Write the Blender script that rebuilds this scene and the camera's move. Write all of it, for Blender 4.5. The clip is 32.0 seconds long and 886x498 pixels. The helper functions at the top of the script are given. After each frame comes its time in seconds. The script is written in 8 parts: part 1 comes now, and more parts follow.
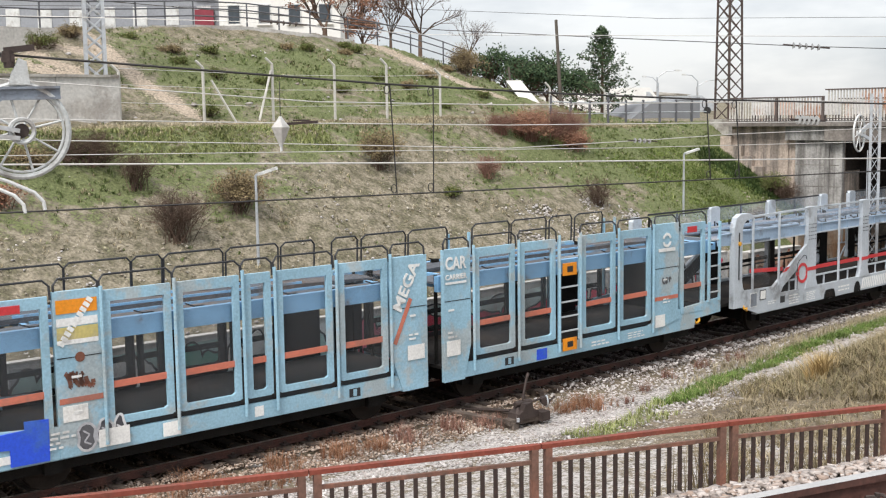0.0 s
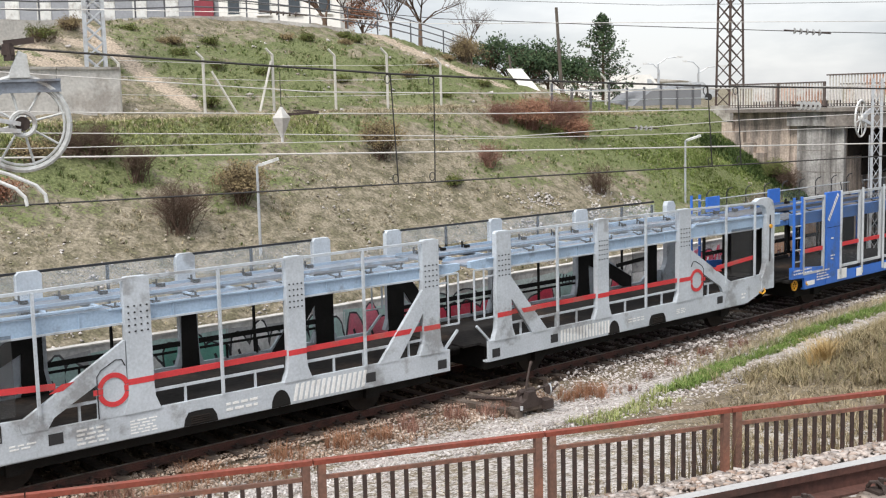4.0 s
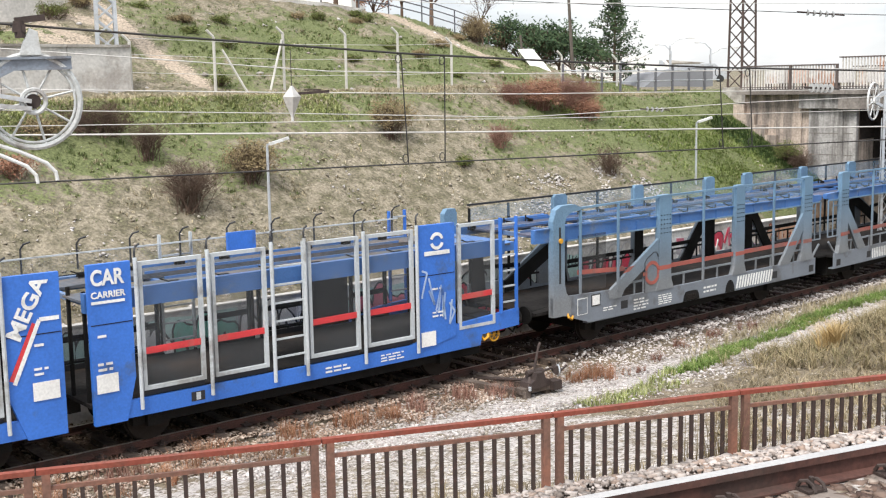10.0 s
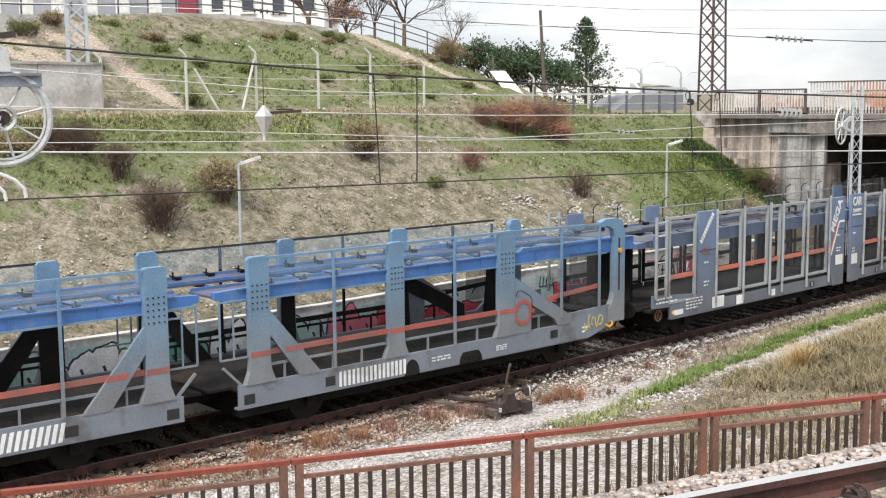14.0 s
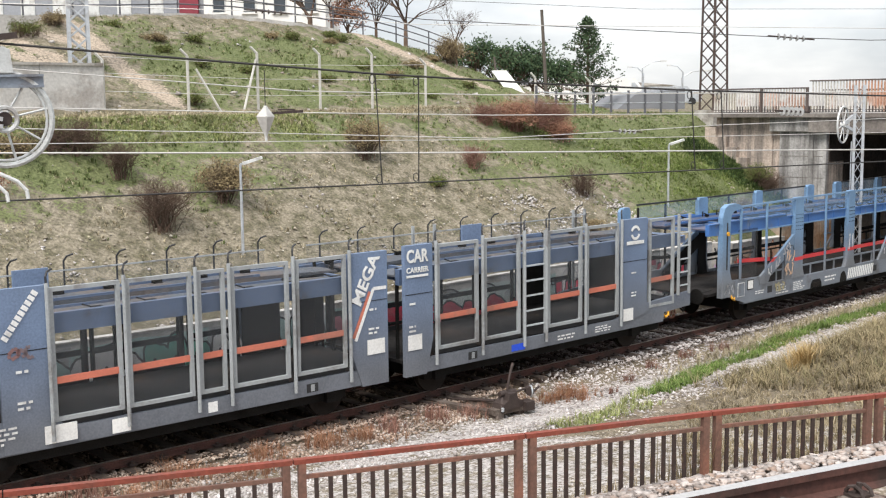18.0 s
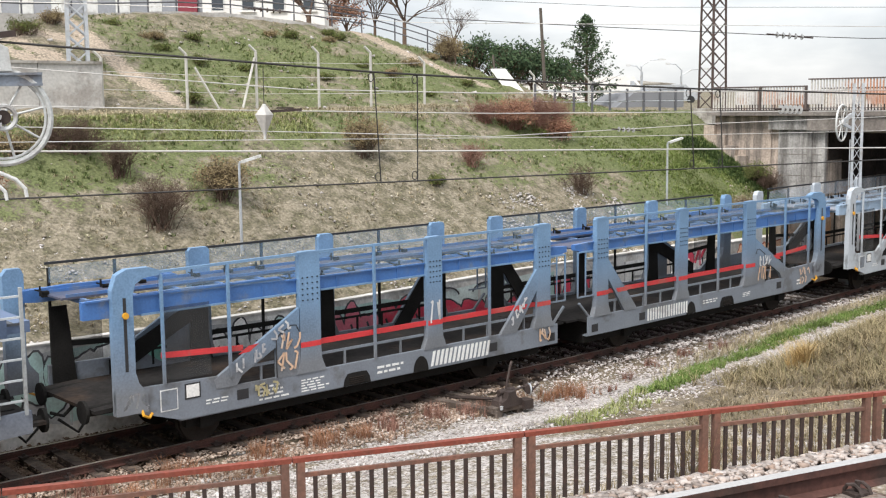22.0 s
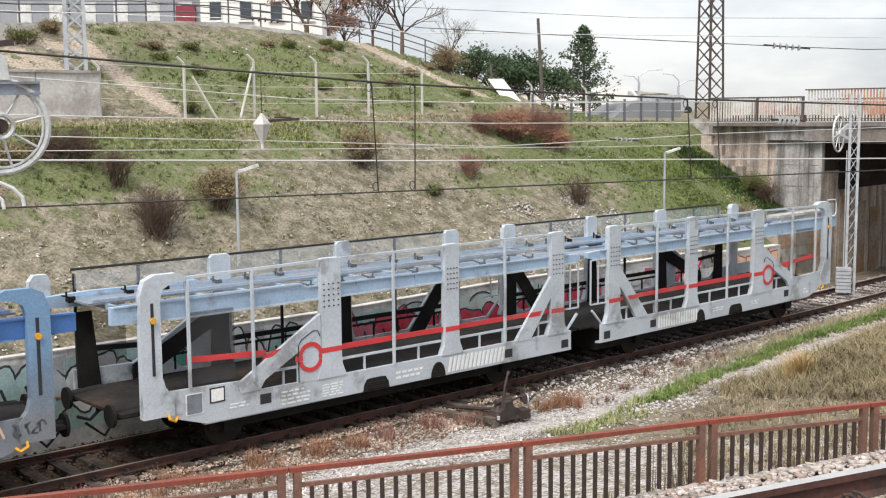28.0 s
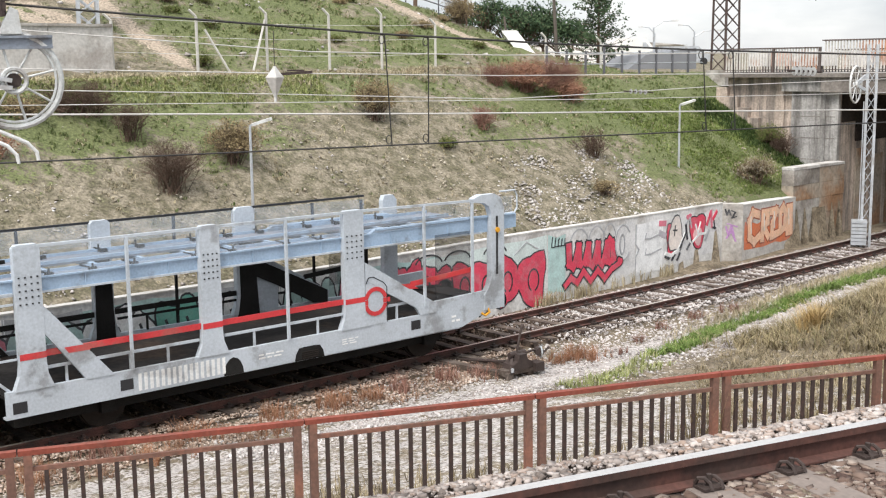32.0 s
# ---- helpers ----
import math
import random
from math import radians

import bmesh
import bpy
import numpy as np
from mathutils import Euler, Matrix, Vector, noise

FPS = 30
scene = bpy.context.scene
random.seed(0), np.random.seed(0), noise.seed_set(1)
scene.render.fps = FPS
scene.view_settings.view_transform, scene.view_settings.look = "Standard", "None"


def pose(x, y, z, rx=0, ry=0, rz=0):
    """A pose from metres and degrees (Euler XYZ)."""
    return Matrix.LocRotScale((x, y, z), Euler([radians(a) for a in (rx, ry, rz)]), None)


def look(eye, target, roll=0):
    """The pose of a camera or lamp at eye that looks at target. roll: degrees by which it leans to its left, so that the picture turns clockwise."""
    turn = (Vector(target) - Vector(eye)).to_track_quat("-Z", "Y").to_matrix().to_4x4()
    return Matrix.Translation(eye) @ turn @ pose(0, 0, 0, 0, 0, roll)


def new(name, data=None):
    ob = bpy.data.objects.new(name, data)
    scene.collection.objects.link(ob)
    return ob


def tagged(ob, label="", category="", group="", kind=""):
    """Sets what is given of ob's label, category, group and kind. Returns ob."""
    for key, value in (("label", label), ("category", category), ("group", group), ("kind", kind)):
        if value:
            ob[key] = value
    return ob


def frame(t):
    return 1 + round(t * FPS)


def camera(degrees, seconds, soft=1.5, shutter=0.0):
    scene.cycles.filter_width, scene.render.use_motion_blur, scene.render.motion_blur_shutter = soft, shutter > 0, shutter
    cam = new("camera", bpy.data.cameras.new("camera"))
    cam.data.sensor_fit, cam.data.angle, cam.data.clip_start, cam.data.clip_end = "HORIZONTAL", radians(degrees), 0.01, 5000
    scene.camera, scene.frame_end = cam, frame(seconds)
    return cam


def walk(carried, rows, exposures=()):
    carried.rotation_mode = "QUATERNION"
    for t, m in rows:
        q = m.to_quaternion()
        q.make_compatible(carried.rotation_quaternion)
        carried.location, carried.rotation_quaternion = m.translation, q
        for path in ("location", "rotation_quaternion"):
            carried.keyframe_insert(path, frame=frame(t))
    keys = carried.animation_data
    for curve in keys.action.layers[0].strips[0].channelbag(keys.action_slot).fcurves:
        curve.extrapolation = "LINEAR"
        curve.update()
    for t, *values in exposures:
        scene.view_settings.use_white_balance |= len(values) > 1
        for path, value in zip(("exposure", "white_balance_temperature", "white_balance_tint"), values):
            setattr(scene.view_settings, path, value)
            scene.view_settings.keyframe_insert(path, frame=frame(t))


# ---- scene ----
# ---------------------------------------------------------------- camera
EYE = (0.0, 0.0, 6.5)
cam = camera(41.62, 32.0, soft=1.2)
EXPOSURES = [(0, 0.35), (3.5, 0.35), (6, 0.41), (7, 0.39), (8, 0.55), (9, 0.63), (13, 0.57), (17, 0.47), (20, 0.49), (24, 0.43), (28, 0.4), (30, 0.42), (32, 0.5)]
TURNS = [
    (0, 0.891, -6.552, 0.812), (0.5, 1.139, -6.4, 1.166), (1, 0.89, -6.289, 0.975), (1.5, 0.648, -6.502, 0.796),
    (2, 0.479, -6.23, 1.043), (2.5, 1.014, -6.193, 1.167), (3, 1.06, -6.736, 1.313), (3.5, 0.959, -6.861, 1.376),
    (5.5, 0.78, -7.977, 1.142), (6, 0.555, -7.29, 1.239), (6.5, 0.789, -7.738, 1.158), (7, 0.908, -7.988, 1.108),
    (7.5, 1.082, -8.273, 1.19), (8, 1.422, -8.002, 0.75), (8.5, 1.071, -8.935, 0.976), (9, 1.273, -8.598, 1.001),
    (9.5, 1.478, -8.204, 0.966), (10, 1.448, -8.039, 0.984), (10.5, 0.698, -7.2, 0.211), (11, 0.466, -6.455, 0.584),
    (11.5, 0.539, -6.671, 0.57), (12, 0.426, -6.984, 0.621), (12.5, 0.508, -7.076, 0.599), (13, 0.357, -7.123, 0.622),
    (13.5, 0.374, -7.044, 0.465), (14, 0.098, -7.042, 0.441), (14.5, 0.078, -6.987, 0.474), (16.5, -0.132, -6.108, 0.435),
    (17, -0.137, -6.556, 0.502), (17.5, 0.195, -6.778, 0.514), (18, 0.178, -7.052, 0.593), (18.5, 0.426, -7.653, 0.625),
    (19, 0.405, -7.687, 0.547), (19.5, 0.219, -7.356, 0.367), (20, -0.226, -6.698, 0.472), (20.5, -0.061, -6.768, 0.548),
    (21, 0.097, -6.97, 0.557), (21.5, -0.027, -6.993, 0.483), (22, 0.119, -7.136, 0.593), (22.5, -0.085, -7.356, 0.487),
    (23, -0.082, -7.194, 0.426), (23.5, -0.026, -7.456, 0.378), (24, 0.247, -7.34, 0.248), (24.5, -0.36, -7.334, 0.1),
    (26.5, 0.358, -6.899, 0.43), (27, -0.25, -6.654, 0.512), (27.5, 0.35, -6.61, 0.428), (28, 0, -6.66, 0.47),
    (28.5, 0.543, -6.988, 0.367), (29, 0.752, -7.658, 0.453), (29.5, 0.823, -7.715, 0.517), (30, 0.433, -7.842, 0.564),
    (30.5, 0.26, -8.166, 0.562), (31, 0.659, -8.686, 0.578), (31.5, 0.621, -8.8, 0.631), (32, 0.655, -8.951, 0.7)]
walk(cam, [(t, pose(*EYE, 90 + pitch, roll, yaw)) for t, yaw, pitch, roll in TURNS], EXPOSURES)

# ---------------------------------------------------------------- sky and sun
world = bpy.data.worlds.new("world")
scene.world = world
world.use_nodes = True
SUN_ELEV, SUN_AZ = radians(55), radians(205)


def make_sky():
    nt = world.node_tree
    N, L = nt.nodes, nt.links
    N.clear()
    out = N.new("ShaderNodeOutputWorld")
    sky = N.new("ShaderNodeTexSky")
    sky.sky_type, sky.sun_disc = "NISHITA", False
    sky.sun_elevation, sky.sun_rotation = SUN_ELEV, SUN_AZ
    bg_sky = N.new("ShaderNodeBackground")
    bg_sky.inputs["Strength"].default_value = 0.12
    L.new(sky.outputs[0], bg_sky.inputs["Color"])
    co = N.new("ShaderNodeTexCoord")
    mp = N.new("ShaderNodeMapping")
    mp.inputs["Scale"].default_value = (1.0, 1.0, 3.2)
    mp.inputs["Location"].default_value = (0.3, 0.15, 0.1)
    L.new(co.outputs["Generated"], mp.inputs["Vector"])
    nz = N.new("ShaderNodeTexNoise")
    nz.inputs["Scale"].default_value, nz.inputs["Detail"].default_value = 3.2, 7
    nz.inputs["Roughness"].default_value = 0.55
    L.new(mp.outputs[0], nz.inputs["Vector"])
    ramp = N.new("ShaderNodeValToRGB")
    e = ramp.color_ramp.elements
    e[0].position, e[0].color = 0.40, (0.56, 0.60, 0.66, 1)
    e[1].position, e[1].color = 0.62, (0.98, 0.985, 1.0, 1)
    L.new(nz.outputs["Fac"], ramp.inputs["Fac"])
    bg_cloud = N.new("ShaderNodeBackground")
    # an overcast sky is brighter overhead than at the horizon
    sep = N.new("ShaderNodeSeparateXYZ")
    L.new(co.outputs["Generated"], sep.inputs[0])
    rise = N.new("ShaderNodeMath")
    rise.operation, rise.use_clamp = "MULTIPLY_ADD", False
    rise.inputs[1].default_value, rise.inputs[2].default_value = 1.1, 0.72
    L.new(sep.outputs["Z"], rise.inputs[0])
    floor_ = N.new("ShaderNodeMath")
    floor_.operation = "MAXIMUM"
    floor_.inputs[1].default_value = 0.3
    L.new(rise.outputs[0], floor_.inputs[0])
    L.new(floor_.outputs[0], bg_cloud.inputs["Strength"])
    L.new(ramp.outputs["Color"], bg_cloud.inputs["Color"])
    mix = N.new("ShaderNodeMixShader")
    mix.inputs["Fac"].default_value = 0.86
    L.new(bg_sky.outputs[0], mix.inputs[1])
    L.new(bg_cloud.outputs[0], mix.inputs[2])
    L.new(mix.outputs[0], out.inputs["Surface"])


make_sky()
sun = new("sun", bpy.data.lights.new("sun", "SUN"))
sun.data.energy, sun.data.angle, sun.data.color = 3.0, radians(22), (1.0, 0.965, 0.925)
SUN_DIR = Vector((math.sin(SUN_AZ) * math.cos(SUN_ELEV), math.cos(SUN_AZ) * math.cos(SUN_ELEV), math.sin(SUN_ELEV)))
sun.matrix_world = look(SUN_DIR * 50, (0, 0, 0))

# ---------------------------------------------------------------- the track's line
P0 = Vector((-0.58, 28.2))
U = Vector((math.cos(radians(46)), math.sin(radians(46))))
V = Vector((-U.y, U.x))


def bend(s):
    """Sideways place of the running track's centre line at s metres along the cutting."""
    c = min(max(s, -18.0), 28.0)
    n = 0.00123 * c * c - 0.071 * c - 0.78
    return n + (s - c) * (0.00246 * c - 0.071)


def at(s, m, z=0.0):
    s, m, z = float(s), float(m), float(z)
    """World place at s metres along the track, m metres off its centre (positive: towards the hill)."""
    q = P0 + s * U + (bend(s) + m) * V
    return Vector((q.x, q.y, z))


def locate(x, y):
    d = Vector((x, y)) - P0
    s = d.dot(U)
    return s, d.dot(V) - bend(s)


def heading(s):
    a, b = at(s - 0.5, 0), at(s + 0.5, 0)
    return math.degrees(math.atan2(b.y - a.y, b.x - a.x))


def lerp(table, v):
    if v <= table[0][0]:
        return table[0][1]
    for (a, p), (b, q) in zip(table, table[1:]):
        if v <= b:
            k = (v - a) / (b - a)
            k = k * k * (3 - 2 * k)
            return p + (q - p) * k
    return table[-1][1]


# ---------------------------------------------------------------- materials
def mat(name, color, rough=0.7, metal=0.0, vary=0.25, scale=3.0, bump=0.2, fine=40.0, second=None, amount=0.5, edge=0.08, spec=0.5):
    """Paint, metal, stone or soil: a base colour that varies at two scales, with patches of a second colour, and fine relief."""
    m = bpy.data.materials.new(name)
    m.use_nodes = True
    nt = m.node_tree
    N, L = nt.nodes, nt.links
    b = N["Principled BSDF"]
    b.inputs["Roughness"].default_value, b.inputs["Metallic"].default_value = rough, metal
    b.inputs["Specular IOR Level"].default_value = spec
    co = N.new("ShaderNodeTexCoord")
    n1 = N.new("ShaderNodeTexNoise")
    n1.inputs["Scale"].default_value, n1.inputs["Detail"].default_value = scale, 5
    L.new(co.outputs["Object"], n1.inputs["Vector"])
    n2 = N.new("ShaderNodeTexNoise")
    n2.inputs["Scale"].default_value, n2.inputs["Detail"].default_value = fine, 4
    L.new(co.outputs["Object"], n2.inputs["Vector"])
    add = N.new("ShaderNodeMath")
    add.operation = "ADD"
    L.new(n1.outputs["Fac"], add.inputs[0])
    L.new(n2.outputs["Fac"], add.inputs[1])
    span = N.new("ShaderNodeMapRange")
    span.inputs["From Min"].default_value, span.inputs["From Max"].default_value = 0.7, 1.3
    span.inputs["To Min"].default_value, span.inputs["To Max"].default_value = 1 - vary, 1 + vary
    L.new(add.outputs[0], span.inputs["Value"])
    base = N.new("ShaderNodeMix")
    base.data_type = "RGBA"
    base.inputs["A"].default_value = (*color, 1)
    base.inputs["B"].default_value = (*(second or color), 1)
    if second:
        n3 = N.new("ShaderNodeTexNoise")
        n3.inputs["Scale"].default_value, n3.inputs["Detail"].default_value, n3.inputs["Roughness"].default_value = scale * 0.8, 8, 0.65
        off = N.new("ShaderNodeMapping")
        off.inputs["Location"].default_value = (7.3, 2.1, 4.4)
        L.new(co.outputs["Object"], off.inputs["Vector"])
        L.new(off.outputs[0], n3.inputs["Vector"])
        r = N.new("ShaderNodeMapRange")
        r.interpolation_type = "SMOOTHSTEP"
        c = 0.68 - 0.36 * amount
        r.inputs["From Min"].default_value, r.inputs["From Max"].default_value = c - edge, c + edge
        L.new(n3.outputs["Fac"], r.inputs["Value"])
        L.new(r.outputs[0], base.inputs["Factor"])
    else:
        base.inputs["Factor"].default_value = 0
    mul = N.new("ShaderNodeVectorMath")
    mul.operation = "SCALE"
    L.new(base.outputs["Result"], mul.inputs[0])
    L.new(span.outputs[0], mul.inputs["Scale"])
    L.new(mul.outputs[0], b.inputs["Base Color"])
    if bump:
        bm_ = N.new("ShaderNodeBump")
        bm_.inputs["Strength"].default_value, bm_.inputs["Distance"].default_value = bump, 0.02
        L.new(add.outputs[0], bm_.inputs["Height"])
        L.new(bm_.outputs[0], b.inputs["Normal"])
    return m


# ---------------------------------------------------------------- mesh tools
class Shape:
    """Collects boxes, bars, tubes and plates into one mesh."""

    def __init__(self):
        self.v, self.f, self.mi = [], [], []

    def add(self, verts, faces, slot=0):
        k = len(self.v)
        self.v += [tuple(p) for p in verts]
        self.f += [tuple(i + k for i in f) for f in faces]
        self.mi += [slot] * len(faces)
        return self

    def box(self, a, b, slot=0):
        (x0, y0, z0), (x1, y1, z1) = a, b
        v = [(x0, y0, z0), (x1, y0, z0), (x1, y1, z0), (x0, y1, z0), (x0, y0, z1), (x1, y0, z1), (x1, y1, z1), (x0, y1, z1)]
        return self.add(v, [(3, 2, 1, 0), (4, 5, 6, 7), (0, 1, 5, 4), (1, 2, 6, 5), (2, 3, 7, 6), (3, 0, 4, 7)], slot)

    def bar(self, p, q, w, h=None, up=(0, 0, 1), slot=0):
        """A square bar from p to q, w wide and h high."""
        h = h or w
        p, q = Vector(p), Vector(q)
        d = (q - p).normalized()
        u = Vector(up)
        if abs(d.dot(u)) > 0.98:
            u = Vector((1, 0, 0))
        r = d.cross(u).normalized()
        u = r.cross(d)
        v = [c + r * i * w / 2 + u * j * h / 2 for c in (p, q) for i, j in ((-1, -1), (1, -1), (1, 1), (-1, 1))]
        return self.add(v, [(0, 1, 2, 3), (7, 6, 5, 4), (0, 4, 5, 1), (1, 5, 6, 2), (2, 6, 7, 3), (3, 7, 4, 0)], slot)

    def tube(self, pts, r, n=8, slot=0, cap=True, taper=None):
        pts = [Vector(p) for p in pts]
        rings = []
        ref = None
        for i, p in enumerate(pts):
            d = (pts[min(i + 1, len(pts) - 1)] - pts[max(i - 1, 0)]).normalized()
            if ref is None:
                ref = Vector((0, 0, 1)) if abs(d.z) < 0.9 else Vector((1, 0, 0))
            a = d.cross(ref).normalized()
            b = a.cross(d)
            ref = b
            rr = r if taper is None else r + (taper - r) * i / (len(pts) - 1)
            rings.append([p + rr * (a * math.cos(2 * math.pi * k / n) + b * math.sin(2 * math.pi * k / n)) for k in range(n)])
        v = [p for ring in rings for p in ring]
        f = [(i * n + k, i * n + (k + 1) % n, (i + 1) * n + (k + 1) % n, (i + 1) * n + k) for i in range(len(pts) - 1) for k in range(n)]
        if cap:
            f += [tuple(range(n - 1, -1, -1)), tuple((len(pts) - 1) * n + k for k in range(n))]
        return self.add(v, f, slot)

    def plate(self, outline, y0, y1, slot=0):
        """A plate with an outline of (x, z) points, from y0 to y1."""
        n = len(outline)
        v = [(x, y0, z) for x, z in outline] + [(x, y1, z) for x, z in outline]
        f = [tuple(range(n)), tuple(range(2 * n - 1, n - 1, -1))] + [(i, i + n, (i + 1) % n + n, (i + 1) % n) for i in range(n)]
        return self.add(v, f, slot)

    def mesh(self, name, *mats):
        me = bpy.data.meshes.new(name)
        me.from_pydata(self.v, [], self.f)
        for m in mats:
            me.materials.append(m)
        if any(self.mi):
            me.polygons.foreach_set("material_index", self.mi)
        bm = bmesh.new()
        bm.from_mesh(me)
        bmesh.ops.recalc_face_normals(bm, faces=bm.faces)
        bm.to_mesh(me)
        bm.free()
        return me


def part(name, shape, material, parent=None, label="", kind="", smooth=False):
    mats = material if isinstance(material, (list, tuple)) else [material]
    me = shape.mesh(name, *mats) if isinstance(shape, Shape) else shape
    if smooth:
        me.polygons.foreach_set("use_smooth", [True] * len(me.polygons))
    ob = new(name, me)
    if parent:
        ob.parent = parent
    return tagged(ob, label=label, kind=kind)


def thing(name, label, category, group="", kind="", m=None):
    ob = new(name)
    if m is not None:
        ob.matrix_world = m
    return tagged(ob, label, category, group, kind)


# ---------------------------------------------------------------- ground materials
def island_mat(name, colors, rough=0.9, spread=0.3, bump=0.0):
    """Loose pieces in one mesh: each takes its own colour from a short ramp."""
    m = bpy.data.materials.new(name)
    m.use_nodes = True
    N, L = m.node_tree.nodes, m.node_tree.links
    b = N["Principled BSDF"]
    b.inputs["Roughness"].default_value = rough
    b.inputs["Specular IOR Level"].default_value = 0.25
    g = N.new("ShaderNodeNewGeometry")
    r = N.new("ShaderNodeValToRGB")
    r.color_ramp.interpolation = "LINEAR"
    el = r.color_ramp.elements
    while len(el) < len(colors):
        el.new(0.5)
    for k, c in enumerate(colors):
        el[k].position, el[k].color = k / (len(colors) - 1), (*c, 1)
    L.new(g.outputs["Random Per Island"], r.inputs["Fac"])
    co = N.new("ShaderNodeTexCoord")
    nz = N.new("ShaderNodeTexNoise")
    nz.inputs["Scale"].default_value = 0.7
    L.new(co.outputs["Object"], nz.inputs["Vector"])
    sp = N.new("ShaderNodeMapRange")
    sp.inputs["From Min"].default_value, sp.inputs["From Max"].default_value = 0.3, 0.7
    sp.inputs["To Min"].default_value, sp.inputs["To Max"].default_value = 1 - spread, 1 + spread
    L.new(nz.outputs["Fac"], sp.inputs["Value"])
    mul = N.new("ShaderNodeVectorMath")
    mul.operation = "SCALE"
    L.new(r.outputs["Color"], mul.inputs[0])
    L.new(sp.outputs[0], mul.inputs["Scale"])
    L.new(mul.outputs[0], b.inputs["Base Color"])
    return m


def ground_mat(name, layers, base, base2, bump=0.8):
    """Earth whose cover is mixed by named mesh attributes, broken up by noise at two scales."""
    m = bpy.data.materials.new(name)
    m.use_nodes = True
    N, L = m.node_tree.nodes, m.node_tree.links
    b = N["Principled BSDF"]
    b.inputs["Roughness"].default_value = 0.95
    b.inputs["Specular IOR Level"].default_value = 0.15
    co = N.new("ShaderNodeTexCoord")

    def noise_node(scale, detail=6, rough=0.6):
        n = N.new("ShaderNodeTexNoise")
        n.inputs["Scale"].default_value, n.inputs["Detail"].default_value, n.inputs["Roughness"].default_value = scale, detail, rough
        L.new(co.outputs["Object"], n.inputs["Vector"])
        return n.outputs["Fac"]

    big, mid, fine = noise_node(0.55), noise_node(2.6), noise_node(13.0, 4)
    mix = N.new("ShaderNodeMix")
    mix.data_type = "RGBA"
    mix.inputs["A"].default_value, mix.inputs["B"].default_value = (*base, 1), (*base2, 1)
    r = N.new("ShaderNodeMapRange")
    r.inputs["From Min"].default_value, r.inputs["From Max"].default_value = 0.41, 0.59
    L.new(mid, r.inputs["Value"])
    L.new(r.outputs[0], mix.inputs["Factor"])
    last = mix.outputs["Result"]
    for attr, color, color2 in layers:
        a = N.new("ShaderNodeAttribute")
        a.attribute_name = attr
        s1 = N.new("ShaderNodeMath")
        s1.operation = "ADD"
        L.new(a.outputs["Fac"], s1.inputs[0])
        nsum = N.new("ShaderNodeMath")
        nsum.operation = "ADD"
        L.new(mid, nsum.inputs[0])
        L.new(fine, nsum.inputs[1])
        sc = N.new("ShaderNodeMath")
        sc.operation = "MULTIPLY_ADD"
        sc.inputs[1].default_value, sc.inputs[2].default_value = 1.5, -1.5
        L.new(nsum.outputs[0], sc.inputs[0])
        L.new(sc.outputs[0], s1.inputs[1])
        rr = N.new("ShaderNodeMapRange")
        rr.interpolation_type = "SMOOTHSTEP"
        rr.inputs["From Min"].default_value, rr.inputs["From Max"].default_value = 0.35, 0.7
        L.new(s1.outputs[0], rr.inputs["Value"])
        c = N.new("ShaderNodeMix")
        c.data_type = "RGBA"
        c.inputs["A"].default_value, c.inputs["B"].default_value = (*color, 1), (*color2, 1)
        L.new(big, c.inputs["Factor"])
        mm = N.new("ShaderNodeMix")
        mm.data_type = "RGBA"
        L.new(rr.outputs[0], mm.inputs["Factor"])
        L.new(last, mm.inputs["A"])
        L.new(c.outputs["Result"], mm.inputs["B"])
        last = mm.outputs["Result"]
    sp = N.new("ShaderNodeMapRange")
    sp.inputs["From Min"].default_value, sp.inputs["From Max"].default_value = 0.3, 0.7
    sp.inputs["To Min"].default_value, sp.inputs["To Max"].default_value = 0.5, 1.5
    L.new(fine, sp.inputs["Value"])
    mul = N.new("ShaderNodeVectorMath")
    mul.operation = "SCALE"
    L.new(last, mul.inputs[0])
    L.new(sp.outputs[0], mul.inputs["Scale"])
    L.new(mul.outputs[0], b.inputs["Base Color"])
    bp = N.new("ShaderNodeBump")
    bp.inputs["Strength"].default_value, bp.inputs["Distance"].default_value = bump, 0.08
    L.new(fine, bp.inputs["Height"])
    L.new(bp.outputs[0], b.inputs["Normal"])
    return m


HILL = ground_mat("hillside_earth", [("grass", (0.084, 0.105, 0.04), (0.16, 0.168, 0.08)), ("scar", (0.31, 0.25, 0.19), (0.36, 0.30, 0.235))], (0.228, 0.197, 0.145), (0.12, 0.107, 0.07))
FIELD = ground_mat("trackside_earth", [("pale", (0.34, 0.312, 0.29), (0.41, 0.38, 0.358)), ("rusty", (0.10, 0.066, 0.046), (0.17, 0.118, 0.085)), ("grass", (0.09, 0.125, 0.03), (0.16, 0.18, 0.06))], (0.195, 0.16, 0.115), (0.125, 0.10, 0.07))
CONCRETE = mat("weathered_concrete", (0.40, 0.375, 0.34), 0.9, vary=0.3, scale=0.9, fine=9, bump=0.3, second=(0.20, 0.175, 0.15), amount=0.42, edge=0.1)
CONCRETE_PALE = mat("pale_concrete", (0.50, 0.48, 0.45), 0.9, vary=0.22, scale=1.2, fine=12, bump=0.25, second=(0.36, 0.33, 0.30), amount=0.35)
CONCRETE_STAIN = mat("stained_concrete", (0.34, 0.29, 0.23), 0.9, vary=0.35, scale=0.6, fine=7, bump=0.3, second=(0.26, 0.14, 0.07), amount=0.45, edge=0.12)
